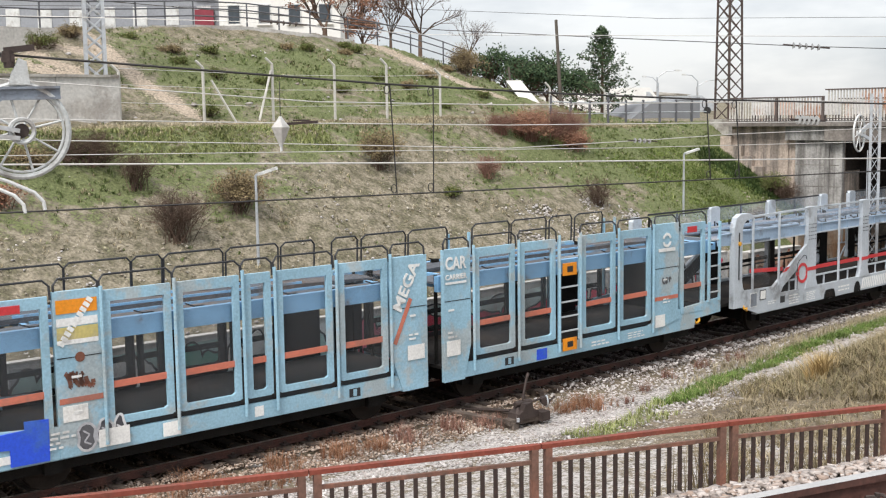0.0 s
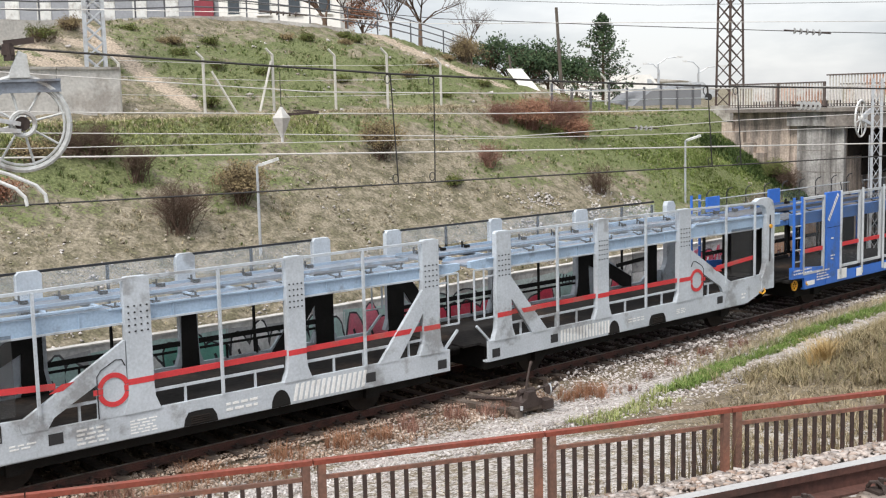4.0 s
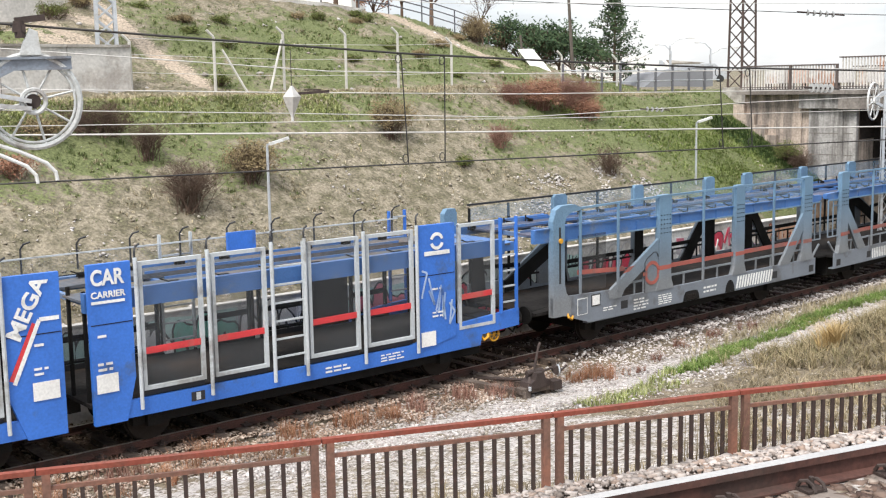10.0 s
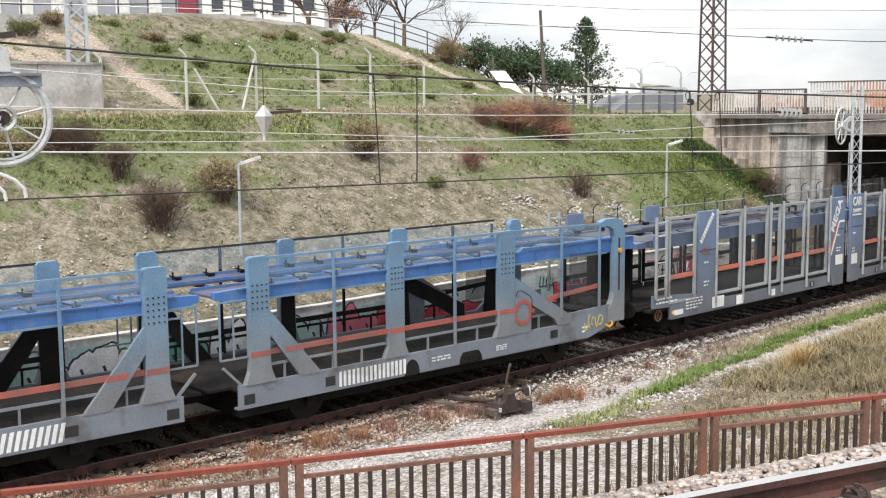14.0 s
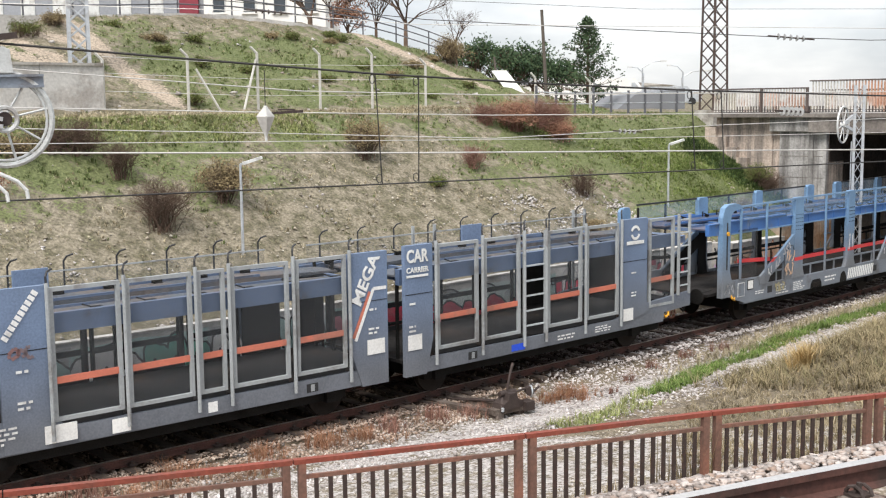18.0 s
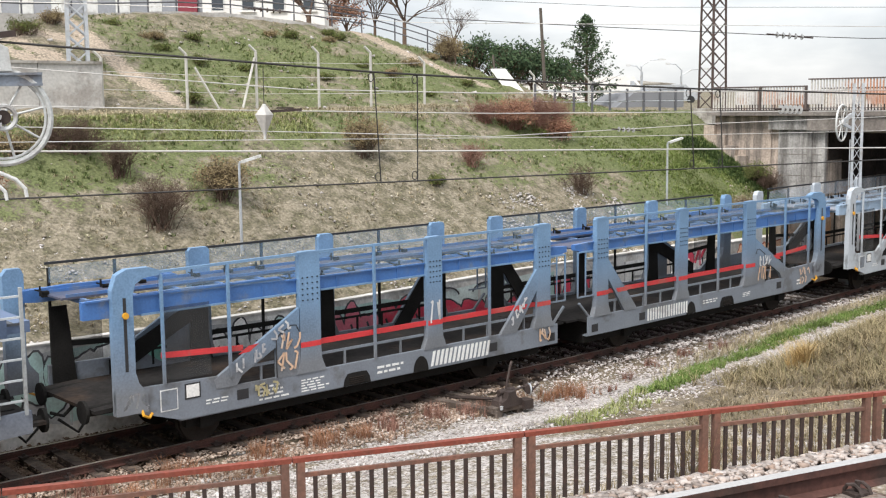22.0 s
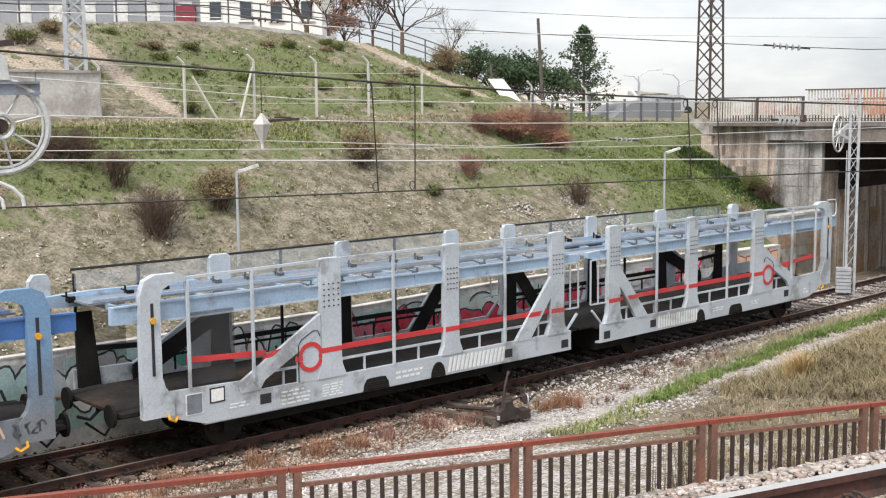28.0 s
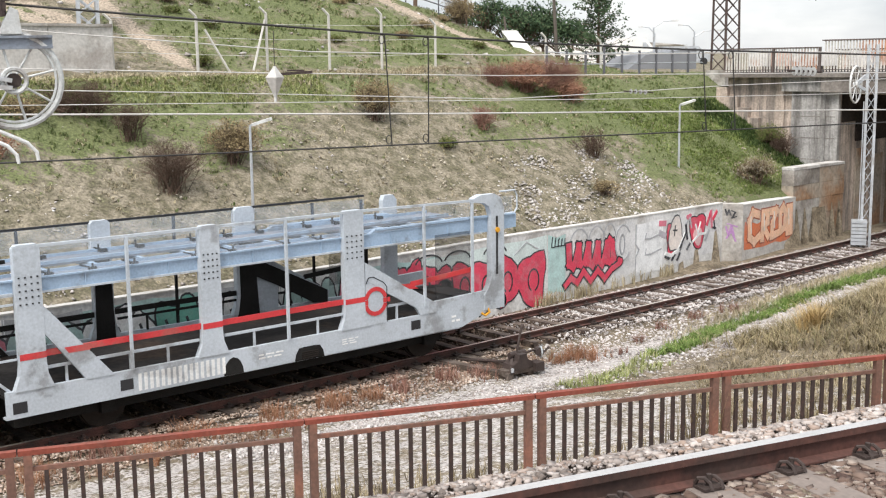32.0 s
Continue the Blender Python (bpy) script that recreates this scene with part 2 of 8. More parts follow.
RUST = mat("rusty_steel", (0.17, 0.065, 0.04), 0.75, 0.15, vary=0.35, scale=2.5, fine=30, bump=0.15, second=(0.10, 0.05, 0.035), amount=0.4)
RAIL_RED = mat("red_brown_railing_paint", (0.20, 0.052, 0.034), 0.7, 0.0, vary=0.3, scale=2.0, fine=30, bump=0.1, second=(0.14, 0.055, 0.038), amount=0.4, spec=0.25)
BAR_DARK = mat("dark_railing_bar", (0.036, 0.022, 0.018), 0.65, vary=0.3, scale=2.5, fine=30, bump=0.1, second=(0.11, 0.045, 0.032), amount=0.4)
PYLON = mat("dark_brown_pylon_steel", (0.075, 0.05, 0.042), 0.7, 0.1, vary=0.3, scale=1.5, fine=20)
RAIL_BODY = mat("dark_rusty_rail_web", (0.085, 0.036, 0.027), 0.75, 0.1, vary=0.35, scale=2.5, fine=30, bump=0.15, second=(0.05, 0.028, 0.022), amount=0.4)
RAIL_GREY = mat("worn_grey_brown_railing", (0.135, 0.07, 0.05), 0.7, vary=0.3, scale=2.5, fine=30, bump=0.1, second=(0.20, 0.085, 0.055), amount=0.4)
RAILTOP = mat("polished_rail_head", (0.50, 0.48, 0.46), 0.42, 0.6, vary=0.12)
RAIL_DULL = mat("dull_rail_head", (0.52, 0.46, 0.40), 0.36, 0.6, vary=0.2)
TIMBER = mat("tarred_timber", (0.075, 0.055, 0.042), 0.9, vary=0.4, scale=3, fine=30, bump=0.4, second=(0.15, 0.12, 0.10), amount=0.4)
SLEEPER = mat("concrete_sleeper", (0.17, 0.138, 0.118), 0.9, vary=0.2, scale=3, fine=25, bump=0.2)
GALV = mat("galvanised_steel", (0.46, 0.48, 0.50), 0.5, 0.35, vary=0.15, scale=3, fine=30, second=(0.36, 0.35, 0.34), amount=0.3)
GALV_PALE = mat("pale_painted_steel", (0.62, 0.62, 0.60), 0.5, 0.1, vary=0.15, scale=3, fine=30, second=(0.45, 0.43, 0.40), amount=0.3)
WIRE = mat("dark_wire", (0.035, 0.032, 0.03), 0.5, 0.4, vary=0.2)
WIRE_PALE = mat("pale_wire", (0.52, 0.50, 0.47), 0.5, 0.3, vary=0.1)
IRON = mat("dark_iron", (0.05, 0.035, 0.03), 0.7, 0.3, vary=0.3, scale=5, fine=40)
POST_PALE = mat("concrete_post", (0.48, 0.46, 0.42), 0.9, vary=0.2, scale=4, fine=30)
STONE_PALE = island_mat("pale_ballast", [(0.17, 0.145, 0.13), (0.40, 0.37, 0.35), (0.49, 0.455, 0.435), (0.29, 0.245, 0.22), (0.60, 0.565, 0.545)])
STONE_RUST = island_mat("rusty_ballast", [(0.05, 0.033, 0.024), (0.12, 0.08, 0.056), (0.20, 0.145, 0.105), (0.08, 0.052, 0.038), (0.30, 0.235, 0.18)])
GRASS_MAT = island_mat("matted_straw_blades", [(0.075, 0.06, 0.036), (0.19, 0.15, 0.092), (0.32, 0.26, 0.16), (0.11, 0.09, 0.055), (0.42, 0.35, 0.235)])
SLEEPER_OLD = mat("weathered_timber", (0.12, 0.09, 0.068), 0.9, vary=0.4, scale=3, fine=30, bump=0.4, second=(0.055, 0.038, 0.03), amount=0.5)
STONE_LILAC = island_mat("pale_lilac_stones", [(0.30, 0.27, 0.25), (0.48, 0.45, 0.43), (0.38, 0.34, 0.30), (0.60, 0.57, 0.55)])
STONE_TAN = island_mat("rust_tinted_grit", [(0.19, 0.13, 0.095), (0.36, 0.29, 0.235), (0.45, 0.37, 0.31), (0.27, 0.19, 0.14), (0.12, 0.085, 0.062)])
STONE_NEAR = island_mat("grey_ballast", [(0.13, 0.105, 0.09), (0.29, 0.25, 0.225), (0.39, 0.345, 0.315), (0.24, 0.17, 0.13), (0.48, 0.43, 0.40)])
STONE_BROWN = island_mat("rust_stained_ballast", [(0.05, 0.03, 0.025), (0.12, 0.08, 0.062), (0.20, 0.15, 0.12), (0.085, 0.052, 0.04), (0.30, 0.25, 0.21)])
GRASS_DARK = island_mat("dark_green_blades", [(0.025, 0.045, 0.012), (0.045, 0.075, 0.02), (0.07, 0.10, 0.03)])
STONE_HILL = island_mat("slope_stones", [(0.18, 0.15, 0.11), (0.36, 0.32, 0.255), (0.26, 0.22, 0.17), (0.48, 0.44, 0.37)])
GRASS = island_mat("green_grass_blades", [(0.065, 0.092, 0.028), (0.10, 0.138, 0.042), (0.15, 0.178, 0.064), (0.20, 0.195, 0.09)])
GRASS_LUSH = island_mat("lush_grass_blades", [(0.10, 0.14, 0.035), (0.15, 0.20, 0.05), (0.20, 0.245, 0.075), (0.28, 0.29, 0.13)])
GRASS_STRIP = island_mat("juicy_grass_blades", [(0.065, 0.115, 0.022), (0.105, 0.175, 0.035), (0.15, 0.215, 0.055), (0.22, 0.245, 0.095)])
GRASS_TANGLE = island_mat("tangled_straw", [(0.09, 0.075, 0.04), (0.25, 0.20, 0.115), (0.15, 0.12, 0.07), (0.36, 0.29, 0.17), (0.11, 0.11, 0.045)])
GRASS_PALE = island_mat("pale_green_grass_blades", [(0.16, 0.19, 0.06), (0.25, 0.28, 0.10), (0.34, 0.36, 0.17), (0.36, 0.33, 0.18)])
GRASS_DRY = island_mat("dry_grass_blades", [(0.30, 0.245, 0.155), (0.44, 0.37, 0.24), (0.20, 0.165, 0.105), (0.54, 0.47, 0.33), (0.15, 0.14, 0.07)])
GRASS_GOLD = island_mat("golden_grass_blades", [(0.42, 0.30, 0.13), (0.54, 0.40, 0.20), (0.34, 0.24, 0.11)])
WEED_RED = island_mat("reddish_dry_weed", [(0.20, 0.09, 0.05), (0.32, 0.16, 0.09), (0.26, 0.12, 0.07), (0.38, 0.24, 0.15)])
WEED_DULL = island_mat("dull_brown_weed", [(0.15, 0.08, 0.05), (0.27, 0.16, 0.10), (0.20, 0.12, 0.08), (0.36, 0.26, 0.18)])
TWIG = island_mat("brown_twigs", [(0.065, 0.042, 0.03), (0.11, 0.072, 0.052), (0.17, 0.115, 0.085)])
TWIG_RED = island_mat("red_brown_twigs", [(0.15, 0.075, 0.055), (0.24, 0.125, 0.095), (0.32, 0.19, 0.145)])
LEAF_PINE = island_mat("pine_needles", [(0.022, 0.042, 0.02), (0.04, 0.068, 0.03), (0.065, 0.095, 0.042)])
LEAF_OLIVE = island_mat("olive_leaves", [(0.06, 0.085, 0.02), (0.10, 0.12, 0.03), (0.14, 0.13, 0.05)])
LEAF_RED = island_mat("red_brown_leaves", [(0.20, 0.085, 0.05), (0.29, 0.145, 0.09), (0.24, 0.115, 0.07), (0.36, 0.22, 0.15)])
LEAF_DUN = island_mat("dun_leaves", [(0.15, 0.115, 0.06), (0.24, 0.185, 0.10), (0.19, 0.14, 0.07)])
LEAF_BLOSSOM = island_mat("pale_blossom", [(0.13, 0.10, 0.055), (0.19, 0.145, 0.085), (0.15, 0.12, 0.06), (0.46, 0.42, 0.35)])
BARK = mat("bark", (0.13, 0.085, 0.06), 0.95, vary=0.35, scale=4, fine=30, bump=0.5)
PLASTER_WHITE = mat("white_plaster", (0.74, 0.72, 0.68), 0.85, vary=0.08, scale=0.5, fine=6, bump=0.05)
PLASTER_GREY = mat("grey_plaster", (0.27, 0.28, 0.30), 0.85, vary=0.15, scale=0.5, fine=6, bump=0.05)
GLASSY = mat("dark_window_glass", (0.05, 0.06, 0.07), 0.12, vary=0.2)
MAROON = mat("maroon_shutter", (0.22, 0.03, 0.045), 0.6, vary=0.2)

# ---------------------------------------------------------------- ground
CREST = [(-60, 5.6), (-8, 6.15), (8, 6.2), (11, 6.3), (15, 6.05), (19, 5.85), (26, 5.9), (40, 5.9)]
TOP = [(-60, 7.5), (-8, 7.6), (-3, 8.4), (2, 9.9), (8, 10.2), (12.3, 10.0), (15, 9.6), (17, 9.0), (18.3, 8.1), (19.4, 7.4), (21, 6.6), (24, 6.0), (60, 5.9)]
FENCE = [(-5.168, 7.398), (-3.182, 8.092), (-1.19, 8.786), (0.653, 9.445), (2.346, 10.098), (3.985, 10.649), (5.712, 11.254), (7.41, 11.86)]
ND = Vector((0.899, 0.438, 0))
NN = Vector((-0.438, 0.899, 0))
NR = Vector((1.365, 5.99, 0))
NEAR_Z = 4.45
F0 = Vector((-4.68, 11.9))
FD = (Vector((5.86, 15.66)) - F0).normalized()
FN = Vector((-FD.y, FD.x))
STRIP = [(-3.0, -6.0), (2.2, -4.2), (6.4, -3.25), (12.3, -2.5), (17, -2.35), (30, -2.3)]


def ground(x, y):
    s, m = locate(x, y)
    if m > 0:
        if m < 2.8:
            return -0.3
        if 23.7 < s < 33.2 and m < 8.0:
            return -0.3
        z = 1.45 + 0.62 * (m - 2.8)
        zc, zt = lerp(CREST, s), lerp(TOP, s)
        mc = 2.8 + (zc - 1.45) / 0.62
        if m > mc - 0.6:
            zz = zc + 0.05 * (m - mc)
            zt = max(zt, zc + 0.13)
            if m > mc + 2.6:
                zz = min(zc + 0.13 + 0.46 * (m - mc - 2.6), zt + 0.02 * max(0, m - mc - 12))
            z = min(z, zz) if m < mc + 0.6 else zz
        return z
    a = (Vector((x, y)) - F0).dot(FN)
    if a < 0.0:
        # bank that rises past the railing to the near track
        j = (Vector((x, y, 0)) - NR).dot(NN)
        bank = NEAR_Z - 0.16 - 0.72 * max(0.0, j - 0.45)
        return max(bank, 1.45 + min(-a, 4.3) * 0.325)
    b = max(0.0, -m - 2.9)
    a = max(a, 0.0)
    if b == 0:
        return -0.3
    z = -0.35 + 1.8 * b / (a + b + 0.01)
    # hump of dry grass beside the path
    st = lerp(STRIP, s)
    d = st - 1.9 - m
    if s > 3 and d > 0:
        z += 0.55 * min(1, d / 0.9) * min(1, (s - 3) / 3.0) * max(0, 1 - max(0, d - 1.5) / 6)
    return z


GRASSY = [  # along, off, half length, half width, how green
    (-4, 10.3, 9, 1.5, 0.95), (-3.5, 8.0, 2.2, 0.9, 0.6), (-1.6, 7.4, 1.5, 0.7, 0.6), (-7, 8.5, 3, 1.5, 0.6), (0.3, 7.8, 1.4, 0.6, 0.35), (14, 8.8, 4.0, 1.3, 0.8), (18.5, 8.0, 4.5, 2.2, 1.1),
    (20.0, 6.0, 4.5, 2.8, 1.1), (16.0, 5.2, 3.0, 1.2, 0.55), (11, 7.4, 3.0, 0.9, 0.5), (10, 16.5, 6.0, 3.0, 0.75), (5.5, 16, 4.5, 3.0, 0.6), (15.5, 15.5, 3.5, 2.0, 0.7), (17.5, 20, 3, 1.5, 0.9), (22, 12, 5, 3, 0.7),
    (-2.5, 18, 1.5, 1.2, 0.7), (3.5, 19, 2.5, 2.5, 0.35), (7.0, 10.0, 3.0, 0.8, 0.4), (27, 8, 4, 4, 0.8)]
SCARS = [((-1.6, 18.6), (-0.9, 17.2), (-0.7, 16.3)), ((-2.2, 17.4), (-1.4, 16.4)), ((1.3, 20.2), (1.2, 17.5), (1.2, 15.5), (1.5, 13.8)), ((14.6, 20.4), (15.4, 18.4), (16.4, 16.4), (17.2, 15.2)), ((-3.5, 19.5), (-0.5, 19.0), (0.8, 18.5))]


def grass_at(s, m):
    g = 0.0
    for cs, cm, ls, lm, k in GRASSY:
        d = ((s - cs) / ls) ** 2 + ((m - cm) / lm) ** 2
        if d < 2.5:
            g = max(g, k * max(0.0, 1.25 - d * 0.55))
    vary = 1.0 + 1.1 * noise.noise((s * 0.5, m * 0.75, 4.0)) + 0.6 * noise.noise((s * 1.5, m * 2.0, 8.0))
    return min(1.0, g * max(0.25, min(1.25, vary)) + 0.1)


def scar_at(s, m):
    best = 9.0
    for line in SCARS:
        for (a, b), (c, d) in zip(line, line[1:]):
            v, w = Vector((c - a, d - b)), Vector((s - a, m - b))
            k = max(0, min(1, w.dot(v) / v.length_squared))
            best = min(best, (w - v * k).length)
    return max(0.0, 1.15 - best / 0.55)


def sheet(name, s_vals, m_vals, material, label, rough, attrs):
    v, cols = [], {a: [] for a in attrs}
    for s in s_vals:
        for m in m_vals:
            p = at(s, m)
            k = 1.0 if 3.2 < m or m < -3.4 else 0.15
            z = ground(p.x, p.y) + k * rough * (noise.fractal((p.x * 0.8, p.y * 0.8, 0), 1, 2, 5) + 0.35 * noise.noise((p.x * 3.1, p.y * 3.1, 1.0)))
            v.append((p.x, p.y, z))
            for a, fn in attrs.items():
                cols[a].append(fn(s, m, p))
    nm = len(m_vals)
    f = [(i * nm + j, (i + 1) * nm + j, (i + 1) * nm + j + 1, i * nm + j + 1) for i in range(len(s_vals) - 1) for j in range(nm - 1)]
    me = bpy.data.meshes.new(name)
    me.from_pydata(v, [], f)
    me.materials.append(material)
    me.polygons.foreach_set("use_smooth", [True] * len(f))
    for a, vals in cols.items():
        at_ = me.attributes.new(a, "FLOAT", "POINT")
        at_.data.foreach_set("value", vals)
    return tagged(new(name, me), label, "ground", kind="structure")


def steps(*spans):
    out = []
    for a, b, d in spans:
        n = max(1, round((b - a) / d))
        out += [a + (b - a) * i / n for i in range(n)]
    return out + [spans[-1][1]]


def pale(s, m, p):
    st = lerp(STRIP, s)
    k = max(0, 1 - abs(m + 3.6) / 1.8) * (1.0 if s > -6 else 0.8)
    return max(k, 0.45 * max(0, 1 - abs(m - st + 1.05) / 0.7) if s > -3 else 0.0, 0.55 * max(0.0, min(1.0, -1.4 - 0.4 * (m + 8) - s)) if m < -3 else 0.0)


def rusty(s, m, p):
    w = (1.05 if m > 0 else 0.8) if s < -1 else 0.75
    return (1.0 if s < 1 else max(0.0, 1 - (s - 1) * 0.16)) * max(0.0, 1.2 - max(0, abs(m) - w) / 0.6) if m > -9 else 0.0


def strip_grass(s, m, p):
    st = lerp(STRIP, s)
    g = 1.0 - abs(m - st) / 0.4 if s > 1.2 else (0.8 - ((s + 0.6) / 1.6) ** 2 - ((m - st - 0.1) / 0.5) ** 2)
    return max(0.0, g)


S_VALS = steps((-420, -60, 24), (-60, -14, 2), (-14, 30, 0.3), (30, 60, 1.5), (60, 420, 24))
sheet("ground_near", S_VALS, steps((-160, -30, 13), (-30, -25, 1.0), (-25, 2.8, 0.28)), FIELD, "stony trackside earth with pale gravel and dry weeds", 0.05, {"pale": pale, "rusty": rusty, "grass": strip_grass})
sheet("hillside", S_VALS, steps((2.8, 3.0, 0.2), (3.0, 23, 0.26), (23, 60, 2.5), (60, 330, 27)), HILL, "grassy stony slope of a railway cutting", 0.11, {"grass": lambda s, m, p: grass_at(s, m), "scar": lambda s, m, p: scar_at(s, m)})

# ---------------------------------------------------------------- loose cover
RNG = np.random.default_rng(5)


def fast_mesh(name, verts, tris, material, label, category, smooth=False):
    me = bpy.data.meshes.new(name)
    me.vertices.add(len(verts))
    me.vertices.foreach_set("co", np.asarray(verts, dtype=np.float32).ravel())
    me.loops.add(len(tris) * 3)
    me.loops.foreach_set("vertex_index", np.asarray(tris, dtype=np.int32).ravel())
    me.polygons.add(len(tris))
    me.polygons.foreach_set("loop_start", np.arange(0, len(tris) * 3, 3, dtype=np.int32))
    me.update(calc_edges=True)
    me.materials.append(material)
    return tagged(new(name, me), label, category, kind="stuff")


OCTA = np.array([(1, 0, 0), (-1, 0, 0), (0, 1, 0), (0, -1, 0), (0, 0, 1), (0, 0, -1)], dtype=float)
OCTF = np.array([(0, 2, 4), (2, 1, 4), (1, 3, 4), (3, 0, 4), (2, 0, 5), (1, 2, 5), (3, 1, 5), (0, 3, 5)])


CUBE = np.array([(x, y, z) for x in (-1, 1) for y in (-1, 1) for z in (-1, 1)], dtype=float) * 0.75
CUBF = np.array([(0, 1, 3), (0, 3, 2), (4, 6, 7), (4, 7, 5), (0, 4, 5), (0, 5, 1), (2, 3, 7), (2, 7, 6), (0, 2, 6), (0, 6, 4), (1, 5, 7), (1, 7, 3)])


def stones(name, pts, size, material, label, blocky=False):
    """Small angular stones at the given places."""
    n = len(pts)
    base, faces = (CUBE, CUBF) if blocky else (OCTA, OCTF)
    k = len(base)
    v = base[None] * (0.6 + 0.8 * RNG.random((n, k, 1))) + 0.25 * RNG.standard_normal((n, k, 3))
    sc = size * (0.45 + 1.1 * RNG.random((n, 1, 1)) ** 2)
    v = v * sc * np.array([1, 1, 0.65])
    a = RNG.random(n) * 6.28
    c, s = np.cos(a)[:, None], np.sin(a)[:, None]
    v = np.stack([v[..., 0] * c - v[..., 1] * s, v[..., 0] * s + v[..., 1] * c, v[..., 2]], -1)
    v += np.asarray(pts)[:, None, :] + np.array([0, 0, size * 0.2])
    t = faces[None] + (np.arange(n) * k)[:, None, None]
    return fast_mesh(name, v.reshape(-1, 3), t.reshape(-1, 3), material, label, "stones")


def blades(name, pts, height, width, per, lean, material, label, category="grass"):
    """Tufts of bent blades at the given places."""
    n = len(pts) * per
    base = np.repeat(np.asarray(pts), per, 0) + np.concatenate([RNG.normal(0, width * 3, (n, 2)), np.zeros((n, 1))], 1)
    a = RNG.random(n) * 6.283
    h = height * (0.5 + 0.9 * RNG.random(n))
    le = lean * h * RNG.random(n)
    d = np.stack([np.cos(a), np.sin(a), np.zeros(n)], 1)
    p = np.stack([-np.sin(a), np.cos(a), np.zeros(n)], 1)
    up = np.array([0, 0, 1.0])
    w = (width * (0.6 + 0.8 * RNG.random(n)))[:, None]
    b0, b1 = base - p * w - up * 0.03, base + p * w - up * 0.03
    mid = base + d * (le * 0.35)[:, None] + up * (h * 0.6)[:, None]
    m0, m1 = mid - p * w * 0.7, mid + p * w * 0.7
    tip = base + d * le[:, None] + up * h[:, None]
    v = np.stack([b0, b1, m0, m1, tip], 1).reshape(-1, 3)
    k = (np.arange(n) * 5)[:, None, None]
    t = np.array([(0, 1, 3), (0, 3, 2), (2, 3, 4)])[None] + k
    return fast_mesh(name, v, t.reshape(-1, 3), material, label, category)


def drop(s, m):
    p = at(s, m)
    return (p.x, p.y, ground(p.x, p.y))


def scatter(n, s0, s1, m0, m1, keep=lambda s, m: True):
    out = []
    while n > 0:
        n -= 1
        s, m = RNG.uniform(s0, s1), RNG.uniform(m0, m1)
        if keep(s, m):
            out.append(drop(s, m))
    return out


def rnd_keep(fn):
    return lambda s, m: RNG.random() < fn(s, m)


def patch(s, m, k=1.1, seed=0.0):
    return noise.noise((s * k + seed, m * k, seed)) * 0.5 + 0.5


stones("track_ballast", [(x, y, z + (0.1 if abs(locate(x, y)[1]) < 1.35 else 0.03)) for x, y, z in scatter(20000, -13, 30, -1.75, 2.4, lambda s, m: m > (-1.0 if s < -1 else -1.3) and RNG.random() < 1.0 - 0.2 * (s - 1))], 0.034, STONE_RUST, "rust-brown crushed ballast under the track")
stones("gravel", scatter(27000, -9, 26, -6.2, -1.2, rnd_keep(lambda s, m: (1.15 - max(0, abs(m + 3.2) - 1.0) / 1.6) * (1 if s > -2 or m < -1.9 else 0.75))), 0.034, STONE_PALE, "pale crushed gravel beside the track")
stones("bridge_ballast", [(x, y, z + 0.1) for x, y, z in scatter(22000, 1, 30, -1.6, 1.6, lambda s, m: RNG.random() < 0.25 * (s - 1))], 0.036, STONE_PALE, "grey ballast between the rails")
stones("shoulder_grit", [(x, y, z + (0.1 if locate(x, y)[1] > -1.55 else 0.02)) for x, y, z in scatter(11000, -13, 0.5, -2.6, -1.0)], 0.03, STONE_TAN, "rust-tinted pale grit along the outer rail")
stones("slope_stones", scatter(13000, -9, 27, 3.2, 12, rnd_keep(lambda s, m: max(0.03, 0.9 * patch(s, m, 0.5, 3) - 0.4 * grass_at(s, m) - 0.05 * (m - 4)))), 0.043, STONE_HILL, "pale stones lying on the bare slope")
stones("scree", scatter(9000, -10, 16, 2.9, 7.0, rnd_keep(lambda s, m: 1.7 * patch(s, m, 0.45, 21) - 0.55 - 0.1 * (m - 3) - 0.5 * grass_at(s, m))), 0.04, STONE_PALE, "pale scree at the foot of the slope")
stones("pale_rubble", scatter(4200, 6.5, 13.5, 3.0, 6.2, rnd_keep(lambda s, m: 2.2 * patch(s, m, 0.8, 31) - 0.75 - 0.12 * abs(m - 4.2))), 0.05, STONE_LILAC, "pale broken stones low on the slope")
stones("path_stones", scatter(5000, -3, 22, -9, -2.5, lambda s, m: RNG.random() < 0.5), 0.03, STONE_HILL, "small stones strewn over the earth")
blades("slope_grass", scatter(26000, -10, 27, 3.2, 23, rnd_keep(lambda s, m: grass_at(s, m) ** 1.5 * (0.4 + patch(s, m, 1.3, 1)) - scar_at(s, m))), 0.06, 0.009, 9, 2.2, GRASS, "short green grass on the slope")
blades("bank_grass", scatter(9000, 15.5, 23.4, 3.3, 8.6, rnd_keep(lambda s, m: (0.25 + patch(s, m, 0.6, 6)) * min(1, (s - 15.0) / 4))), 0.07, 0.009, 9, 2.0, GRASS_LUSH, "fresh green grass beside the bridge")
blades("dry_slope_grass", scatter(16000, -10, 27, 3.2, 22, rnd_keep(lambda s, m: 1.5 * patch(s, m, 0.7, 7) - 0.35 - 0.3 * grass_at(s, m) - scar_at(s, m))), 0.055, 0.008, 8, 2.4, GRASS_DRY, "dry straw grass on the slope")
blades("crest_grass", scatter(2600, -10, 22, 10.0, 12.8, rnd_keep(lambda s, m: 0.2 + patch(s, m, 0.8, 5))), 0.12, 0.008, 9, 1.9, GRASS_DRY, "tall pale grass along the slope's crest")
